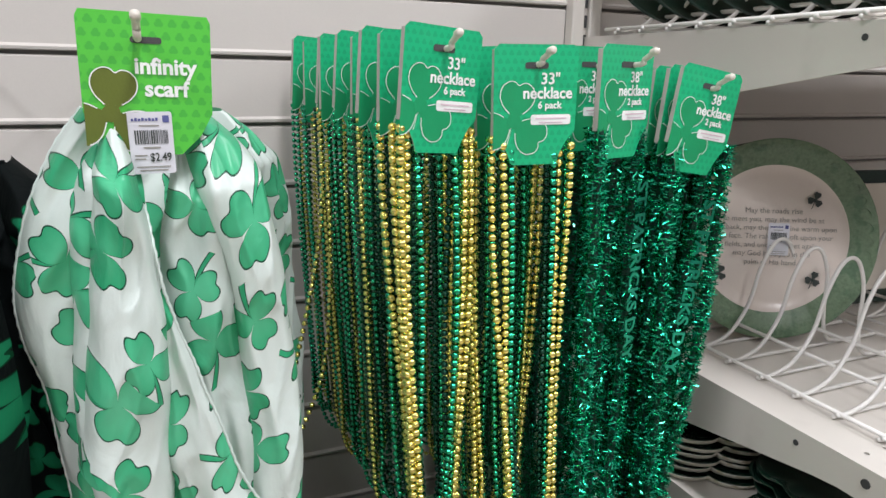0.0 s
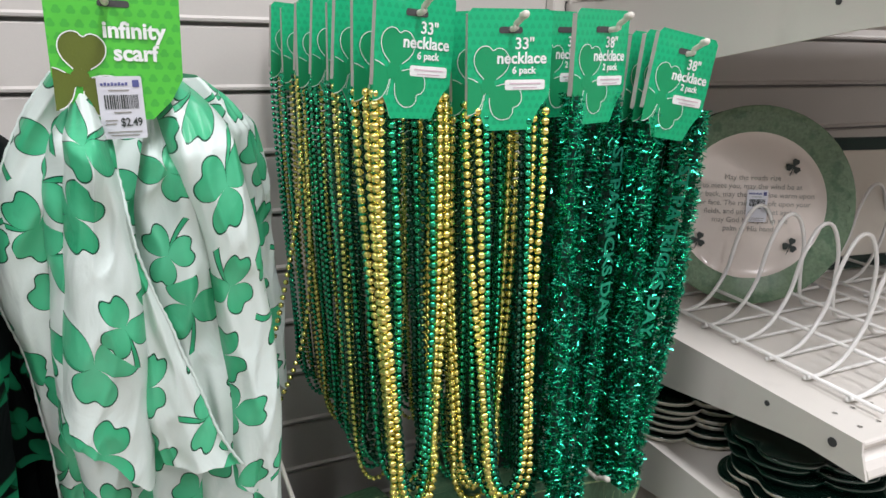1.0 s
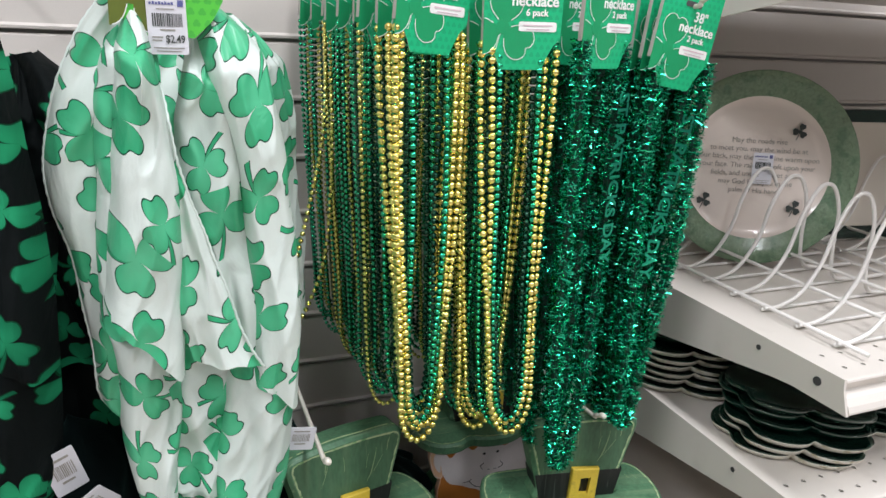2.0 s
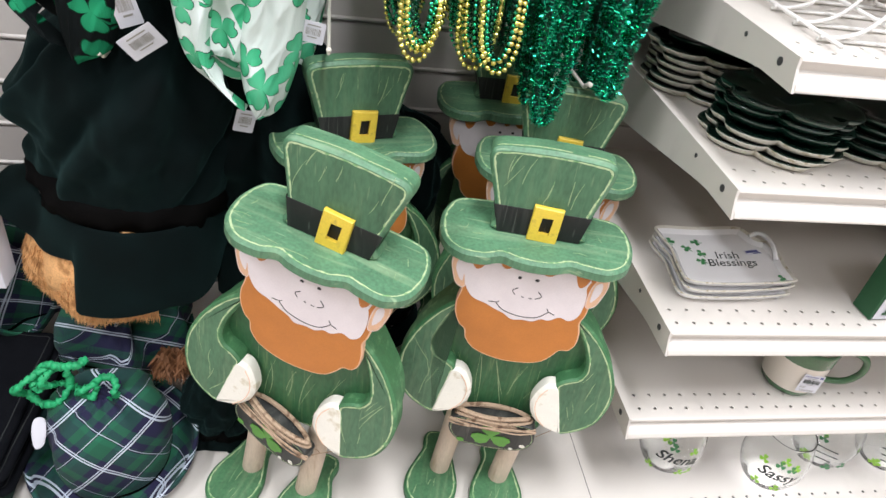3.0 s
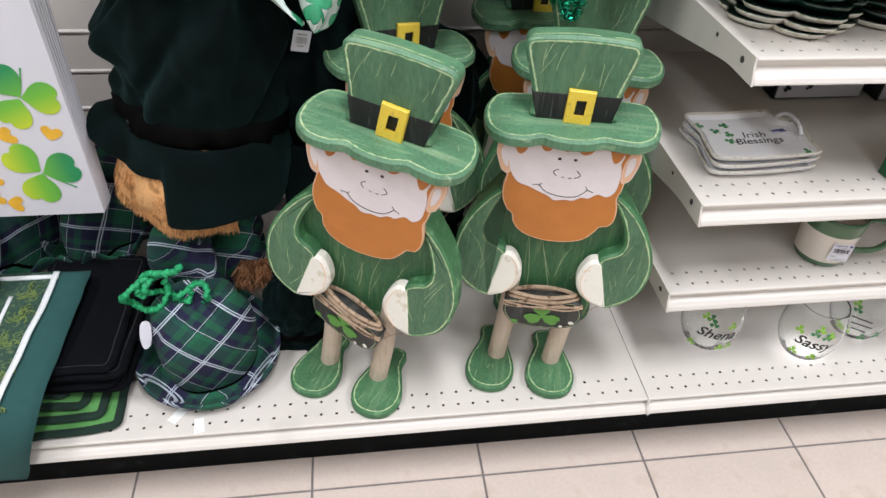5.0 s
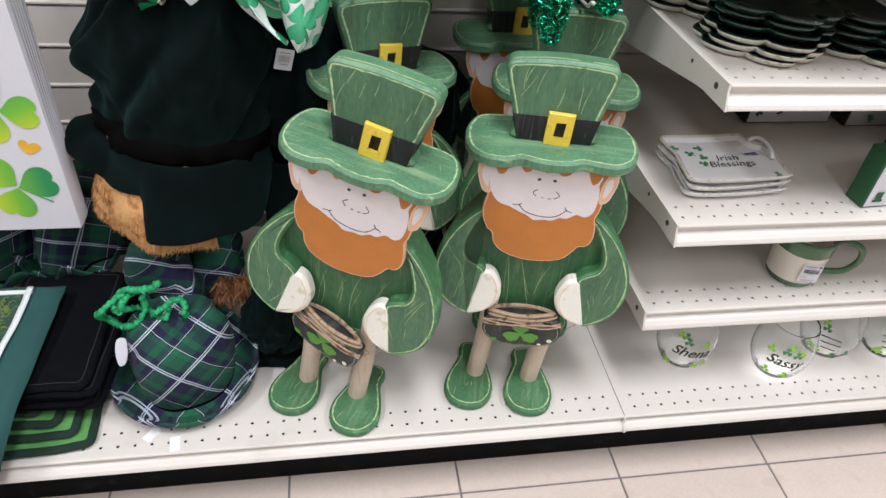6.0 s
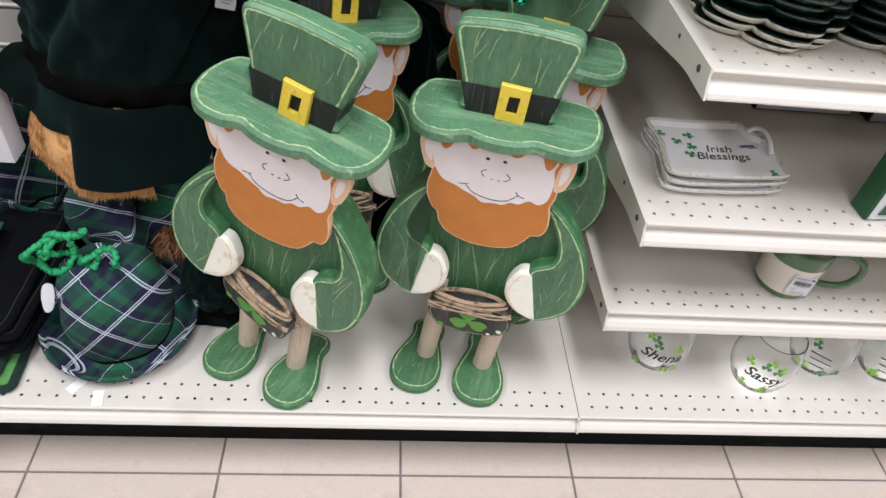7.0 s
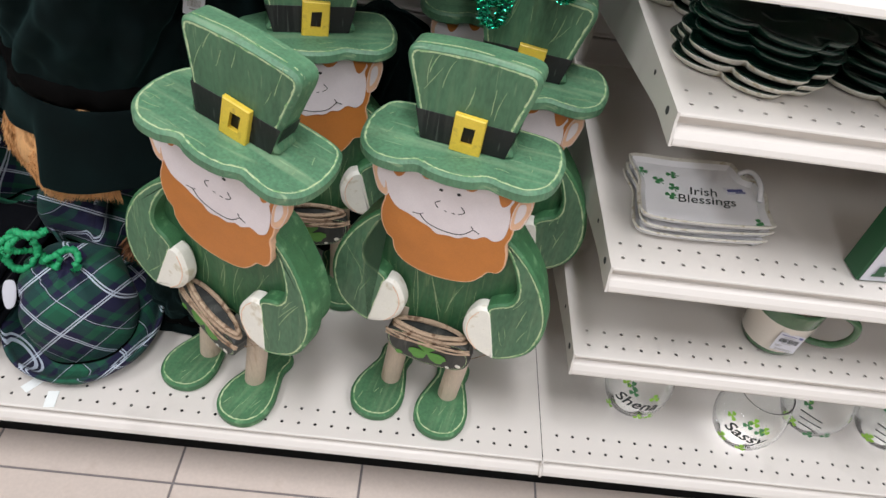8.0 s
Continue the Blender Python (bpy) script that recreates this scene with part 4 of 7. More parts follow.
def peg_hook(x, z, length_to, label="cream plastic peg hook on the slatted panel"):
    """A rod from the wall to its rounded tip, rising a little."""
    th = thing("peg_hook", pose(x, WALL_Y - 0.004, z), label, "peg hook", "peg hooks")
    l = WALL_Y - 0.004 - length_to
    b = Build()
    pts = [(0, 0, 0), (0, -0.02, 0), (0, -l * 0.5, 0.001), (0, -l + 0.03, 0.003), (0, -l + 0.012, 0.008), (0, -l, 0.014)]
    tube(b, smooth_line(pts, 4, False), 0.0024, 10)
    put("rod", b.mesh("rod", [PEG], True), th)
    b = Build()
    lathe(b, [(0.0001, -0.005), (0.0024, -0.0047), (0.0031, -0.0035), (0.0031, 0.002), (0.0024, 0.0036), (0.0001, 0.004)], 12)
    put("tip", b.mesh("tip", [PEG], True), th, pose(0, -l, 0.014, 75, 0, 0))
    box("back_plate", PEG, (-0.012, 0.012, -0.004, 0.0, -0.025, 0.012), th)
    return th


# ---- bead and foil necklaces ----
def ico(sub):
    bm = bmesh.new()
    bmesh.ops.create_icosphere(bm, subdivisions=sub, radius=1)
    v = np.array([p.co[:] for p in bm.verts])
    f = np.array([[p.index for p in q.verts] for q in bm.faces])
    bm.free()
    return v, f


ICO = {1: ico(1), 2: ico(2)}


def along(line, step):
    """Points at even steps along a polyline."""
    p = np.array(line)
    d = np.concatenate([[0], np.cumsum(np.linalg.norm(np.diff(p, axis=0), axis=1))])
    s = np.arange(0, d[-1], step)
    return np.stack([np.interp(s, d, p[:, k]) for k in range(3)], 1)


def bead_mesh(line, r, mat, sub, step=None):
    c = along(line, step or r * 2.5)
    v, f = ICO[sub]
    vs = (c[:, None, :] + v[None] * r * np.array([1, 1, 1.0])).reshape(-1, 3)
    fs = (f[None] + (np.arange(len(c)) * len(v))[:, None, None]).reshape(-1, 3)
    return mesh_of("strand", vs.tolist(), fs.tolist(), mat, None, True)


def hang(w, top, bottom, dy, rng, sway=0.004, cx=0.0, taper=0.30, drift=0.0):
    """A hanging loop: down one side of the card, round, and up the other."""
    pts = []
    ph = rng.uniform(0, 6, 4)
    h = top - bottom
    for i in range(41):
        s = i / 40
        z = top - (h - 0.05) * min(1, s * 1.0)
        pts.append([-w * (1 - taper * s ** 1.5) + sway * math.sin(ph[0] + 3 * s) * s, dy + 0.003 * math.sin(ph[1] + 5 * s), z])
    a = pts[-1][0]
    right = []
    for i in range(41):
        s = i / 40
        right.append([w * (1 - taper * s ** 1.5) + sway * math.sin(ph[2] + 3 * s) * s, dy + 0.003 * math.sin(ph[3] + 5 * s), top - (h - 0.05) * s])
    b = right[-1][0]
    arc = [[a + (b - a) * (0.5 - 0.5 * math.cos(math.pi * i / 14)), dy, top - (h - 0.05) - 0.05 * math.sin(math.pi * i / 14)] for i in range(1, 14)]
    out = pts + arc + right[::-1]
    for p in out:
        p[0] += cx + drift * (top - p[2]) / h
    return out


CARD_W, CARD_H = 0.072, 0.094


def card_outline(w, h):
    """Hang card: rounded top, notched lower corners where the strands leave. Top at z = 0.010."""
    t = 0.010
    return [(-w / 2 + 0.004, t), (-w / 2, t - 0.004), (-w / 2, t - h * 0.5), (-w / 2 + 0.0005, t - h * 0.72), (-w / 2 + 0.007, t - h * 0.79), (-w / 2 + 0.013, t - h * 0.90), (-w / 2 + 0.016, t - h * 0.985), (-w / 2 + 0.018, t - h),
            (w / 2 - 0.018, t - h), (w / 2 - 0.016, t - h * 0.985), (w / 2 - 0.013, t - h * 0.90), (w / 2 - 0.007, t - h * 0.79), (w / 2 - 0.0005, t - h * 0.72), (w / 2, t - h * 0.5), (w / 2, t - 0.004), (w / 2 - 0.004, t)]


def shamrock_loops(r, cut=None):
    """Leaf outlines of a large printed clover: three closed hearts, cut off at x = cut if given."""
    loops = []
    for a in (82, -38, 202):
        ca, sa = math.cos(radians(a)), math.sin(radians(a))
        heart = [(0.05, 0.0), (0.16, 0.15), (0.34, 0.36), (0.56, 0.47), (0.79, 0.44), (0.94, 0.28), (0.95, 0.11), (0.88, 0.0), (0.95, -0.11), (0.94, -0.28), (0.79, -0.44), (0.56, -0.47), (0.34, -0.36), (0.16, -0.15)]
        lp = [((x * ca - y * sa) * r, (x * sa + y * ca) * r) for x, y in smooth_line(heart, 4)]
        if cut is not None:
            out = []
            for p, q in zip(lp, lp[1:] + lp[:1]):
                if p[0] >= cut:
                    out.append(p)
                if (p[0] >= cut) != (q[0] >= cut):
                    k = (cut - p[0]) / (q[0] - p[0])
                    out.append((cut, p[1] + k * (q[1] - p[1])))
            lp = out
        if len(lp) > 2:
            loops.append(lp)
    return loops


CARD_MESHES = {}


def necklace_card(parent, inches, count):
    if not CARD_MESHES:
        CARD_MESHES["card"] = plate_of("card", card_outline(CARD_W, CARD_H), 0.0007, [CARD, CARD_BACK])
        loops = [[(x - 0.0185, z - 0.049) for x, z in lp] for lp in shamrock_loops(0.032, -0.0172)]
        CARD_MESHES["leaf"] = flat_mesh("clover_print", loops, CARD_DARK, -0.0004)
        CARD_MESHES["middle"] = flat_mesh("clover_middle", [[(-0.0185 + 0.0062 * math.cos(a), -0.049 + 0.0062 * math.sin(a)) for a in np.arange(12) * math.tau / 12]], CARD_DARK, -0.0006)
        CARD_MESHES["line"] = line_loop_mesh("clover_line", loops + [[(-0.0205, -0.054), (-0.0265, -0.0655), (-0.0235, -0.067)]], 0.0006, WHITE, -0.0007, (-0.0185, -0.049, 0.0085, -0.0353))
        CARD_MESHES["spine"] = mesh_of("spine", *box_data(-CARD_W / 2, -CARD_W / 2 + 0.0008, 0.0008, 0.0050, -0.060, 0.006, 0.0002), CARD_BACK)
        # Uncut slot: a near-black patch paints the shade in it.
        CARD_MESHES["slot"] = flat_mesh("hang_slot", [round_rect(-0.010, 0.010, -0.0085, -0.0035, 0.002)], INNER_SHADE, -0.0004)
        CARD_MESHES["bar"] = flat_mesh("label_bar", [round_rect(-0.004, 0.031, -0.052, -0.044, 0.002)], WHITE, -0.0006)
        CARD_MESHES["bar2"] = flat_mesh("small_print", [rect(0.0, 0.027, -0.0475, -0.0465), rect(0.003, 0.024, -0.0505, -0.0498)], PINKBAR, -0.0010)
        CARD_MESHES["word"] = text_mesh("necklace", 0.0125, WHITE, 0.0003)
        for k in ("33\"", "38\"", "6 pack", "2 pack"):
            CARD_MESHES[k] = text_mesh(k, 0.0125 if '"' in k else 0.0078, WHITE, 0.0002)
    card = put("card", CARD_MESHES["card"], parent, label="glossy green printed hang card")
    put("spine", CARD_MESHES["spine"], card)
    for nm, key in (("clover_print", "leaf"), ("clover_middle", "middle"), ("clover_line", "line"), ("hang_slot", "slot"), ("label_bar", "bar"), ("small_print", "bar2")):
        put(nm, CARD_MESHES[key], card)
    put("size_text", CARD_MESHES[inches], card, pose(0.012, -0.0007, -0.0165))
    put("name_text", CARD_MESHES["word"], card, pose(0.010, -0.0007, -0.0275))
    put("count_text", CARD_MESHES[count], card, pose(0.012, -0.0007, -0.0368))
    return card


def bead_pack_meshes(seed, sub):
    rng = np.random.default_rng(seed)
    # Inner strands of the rear packs get the dark bead as painted shade.
    order = {1: [GOLD, GOLD, GREENBEAD, GOLD, GREENBEAD, DARKSHADEBEAD], 2: [GOLD, GOLD, GREENBEAD, GREENBEAD, DARKSHADEBEAD, DARKSHADEBEAD], 3: [GREENBEAD, GOLD, DARKSHADEBEAD, GREENBEAD, DARKSHADEBEAD, DARKSHADEBEAD], 4: [GOLD, GREENBEAD, DARKSHADEBEAD, GREENBEAD, GOLD, DARKSHADEBEAD],
             5: [GOLD, GREENBEAD, DARKSHADEBEAD, DARKSHADEBEAD, GREENBEAD, DARKSHADEBEAD], 7: [GREENBEAD, GOLD, DARKSHADEBEAD, GREENBEAD, GOLD, DARKSHADEBEAD]}[seed]
    centre, drift = {1: (-0.003, 0.009), 2: (0.001, 0.019)}.get(seed, (0.0, 0.004))
    out = []
    for k in range(6):
        w = 0.0345 - 0.0078 * (k % 3) + rng.uniform(-0.001, 0.001)
        bottom = -0.452 + 0.010 * (k % 3) - rng.uniform(0, 0.012)
        line = hang(w, -0.064 - 0.005 * (k % 3), bottom, 0.0042 + 0.0074 * (k // 3), rng, cx=centre, drift=drift)
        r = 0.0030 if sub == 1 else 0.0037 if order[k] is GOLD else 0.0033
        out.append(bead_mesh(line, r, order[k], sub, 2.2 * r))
    return out


PACKS = [bead_pack_meshes(s, 2) for s in (1, 2)] + [bead_pack_meshes(s, 1) for s in (3, 4, 5, 7)]


def bead_pack(x, y, z, turn, roll, meshes):
    th = thing("bead_necklace_pack", pose(x, y, z, 0, roll, turn), "six gold and green bead necklaces on a green hang card", "necklace", "bead necklace packs")
    necklace_card(th, "33\"", "6 pack")
    for me in meshes:
        put("strand", me, th, pose(0, 0, 0, 0, -roll, 0), kind="stuff")


def foil_mesh(line, rng, n, r=0.0074, ln=0.0062, w=0.0010):
    c = along(line, 0.004)
    idx = rng.integers(0, len(c), n)
    ang, rad = rng.uniform(0, math.tau, n), r * rng.uniform(0.25, 1.1, n) ** 0.7
    p = c[idx] + np.stack([rad * np.cos(ang), rad * np.sin(ang), rng.normal(0, 0.001, n)], 1)
    d = rng.normal(0, 1, (n, 3))
    d[:, 2] = d[:, 2] * 0.35
    d /= np.linalg.norm(d, axis=1, keepdims=True)
    e = np.cross(d, rng.normal(0, 1, (n, 3)))
    e /= np.linalg.norm(e, axis=1, keepdims=True)
    g = np.cross(d, e)
    hl = ln * rng.uniform(0.4, 0.75, (n, 1))
    hw = w * rng.uniform(0.6, 1.3, (n, 1)) * 0.5
    bend = g * hl * rng.uniform(-0.5, 0.5, (n, 1))
    v = np.stack([p - d * hl - e * hw, p - d * hl + e * hw, p + e * hw + bend, p - e * hw + bend, p + d * hl + e * hw, p + d * hl - e * hw], 1).reshape(-1, 3)
    f = []
    for i in range(n):
        q = 6 * i
        f += [(q, q + 1, q + 2, q + 3), (q + 3, q + 2, q + 4, q + 5)]
    # Added dark tube: fills the rope's middle with painted shade.
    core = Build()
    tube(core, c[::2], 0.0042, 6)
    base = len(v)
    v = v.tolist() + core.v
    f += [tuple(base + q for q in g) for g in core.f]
    return mesh_of("foil_strand", v, f, [FOIL, FOILSHADE], [0] * (2 * n) + [1] * len(core.f))


def foil_pack_meshes(seed, n, bottom, drift):
    rng = np.random.default_rng(seed)
    out = []
    for k in range(2):
        line = hang(0.031 - 0.015 * k, -0.060, bottom - rng.uniform(0, 0.03) + 0.035 * k, 0.003 + 0.012 * k, rng, 0.005, taper=0.55, drift=drift)
        out.append(foil_mesh(line, rng, n))
    return out


FOILS = [foil_pack_meshes(s, n, bt, dr) for s, n, bt, dr in ((11, 9500, -0.520, 0.006), (12, 9000, -0.455, -0.012), (13, 5600, -0.470, 0.0))]
LETTERS = text_mesh("ST PATRICKS DAY", 0.021, LETTERFOIL, 0.0004)


def foil_pack(x, y, z, turn, roll, meshes, lettered=False):
    th = thing("tinsel_necklace_pack", pose(x, y, z, 0, roll, turn), "two green foil tinsel necklaces on a green hang card", "necklace", "tinsel necklace packs")
    necklace_card(th, "38\"", "2 pack")
    for me in meshes:
        put("foil_strand", me, th, pose(0, 0, 0, 0, -roll, 0), kind="stuff")
    if lettered:
        put("letter_string", LETTERS, th, pose(0.019, -0.012, -0.19, 0, 90, 0), label="shiny green foil letters")


for i, y in enumerate((0.226, 0.262, 0.300, 0.340, 0.378, 0.416, 0.455, 0.492, 0.528)):
    bead_pack(-0.350 - 0.004 * (i % 3) - 0.0016 * i, y, 1.2775 - 0.002 * (i % 2), (13, 9, 16, 6)[i % 4], 4 - 3 * (i % 2), PACKS[i % 2 if i < 2 else 2 + i % 4])
for i, y in enumerate((0.217, 0.248, 0.276, 0.330, 0.372, 0.415, 0.460, 0.510)):
    bead_pack(-0.275 - 0.002 * (i % 3), y, 1.267 - 0.002 * (i % 2), -6 + 6 * (i % 2), -1 - 1.5 * (i % 3), PACKS[(i + 1) % 2 if i < 2 else 2 + (i + 1) % 4])
for i, (y, turn) in enumerate(((0.222, 17), (0.275, 14), (0.320, 10), (0.365, 8), (0.410, 6), (0.455, 4))):
    foil_pack(-0.183 - 0.003 * i, y, 1.2695, turn, 0, FOILS[0 if i < 2 else 2], i == 0)
for i, (y, turn, roll) in enumerate(((0.219, 2, 9), (0.236, 6, 6), (0.254, 8, 4), (0.300, 10, 2), (0.345, 6, 0), (0.39, 5, 0))):
    foil_pack(-0.092 - 0.002 * i, y, 1.252, turn, roll, FOILS[1 if i < 3 else 2], i == 0)
peg_hook(-0.349, 1.268, 0.203)
peg_hook(-0.274, 1.258, 0.198)
peg_hook(-0.175, 1.260, 0.200)
peg_hook(-0.092, 1.241, 0.199)

# one gold strand caught on the scarf beside it
stray = thing("bead_necklace", pose(0, 0, 0), "single strand of small gold beads pulled aside", "necklace")
line = smooth_line([(-0.405, 0.40, 1.17), (-0.412, 0.385, 1.10), (-0.435, 0.35, 1.03), (-0.462, 0.315, 0.965), (-0.480, 0.30, 0.93), (-0.482, 0.30, 0.90), (-0.470, 0.31, 0.90), (-0.440, 0.335, 0.93), (-0.415, 0.36, 0.98), (-0.402, 0.385, 1.08), (-0.400, 0.40, 1.17)], 8, False)
put("strand", bead_mesh(line, 0.0030, GOLD, 1), stray, kind="stuff")


# ---- scarves ----
def cloth_fold(left, right, y0, bulge, seed, folds=3, roll=(0.014, 0.0), nz=72, nu=56):
    """One hanging fold of thin cloth between two edge curves (x, z); its edges roll back. Returns verts, uvs and row length."""
    rng = np.random.default_rng(seed)
    ph = rng.uniform(0, 6.28, 8)
    L, R = np.array(smooth_line(left, 8, False)), np.array(smooth_line(right, 8, False))
    L = np.stack([np.interp(np.linspace(0, 1, nz), np.linspace(0, 1, len(L)), L[:, k]) for k in (0, 1)], 1)
    R = np.stack([np.interp(np.linspace(0, 1, nz), np.linspace(0, 1, len(R)), R[:, k]) for k in (0, 1)], 1)
    verts, uvs = [], []
    slant = rng.uniform(-1.6, 1.6)
    for i in range(nz):
        t = i / (nz - 1)
        w = max(0.01, R[i][0] - L[i][0])
        for j in range(nu):
            u = j / (nu - 1)
            e = abs(2 * u - 1)
            amp = min(0.007, w * 0.10) * (0.75 + 0.25 * min(1, t * 3))
            x = u * folds + slant * t + 0.35 * math.sin(3.1 * t + ph[0])
            tri = (x + ph[1] + 0.25 * noise.noise(Vector((seed * 1.7, t * 3.5, u * 2.0)))) % 1.0
            y = y0 + 0.045 * max(0.0, 1 - t * 4.5) * (y0 < -0.01) - bulge * (1 - e ** 2.2) + roll[u > 0.5] * e ** 9
            y -= amp * 0.62 * math.sin(math.tau * tri + 0.7 * math.sin(math.tau * tri)) * (1 - e ** 4)
            y += 0.0025 * noise.noise(Vector((u * 4 + seed, t * 5, 0.3))) + 0.0018 * noise.noise(Vector((u * 5 + seed + 3 * t, t * 8, 2.3)))
            crease = 1 - abs(noise.noise(Vector((u * 3.1 + 5.0 * t + seed, t * 2.6 - u * 1.4, 7.7)))) * 3.2
            y -= 0.0028 * max(0.0, crease) ** 1.6 * (1 - e ** 4) + 0.010 * noise.noise(Vector((u * 1.3 + seed, t * 4.2 + u, 4.1))) * (1 - e ** 3)
            px = L[i][0] + (R[i][0] - L[i][0]) * u + 0.0025 * noise.noise(Vector((seed, t * 7, u * 2)))
            verts.append((px, y, L[i][1] + (R[i][1] - L[i][1]) * u + 0.002 * math.sin(9 * u + ph[2]) * t))
            uvs.append((px * 1.15 + 0.031 * seed, verts[-1][2] + 0.017 * seed + 0.02 * u * (seed % 3 - 1)))
    return verts, uvs, nu


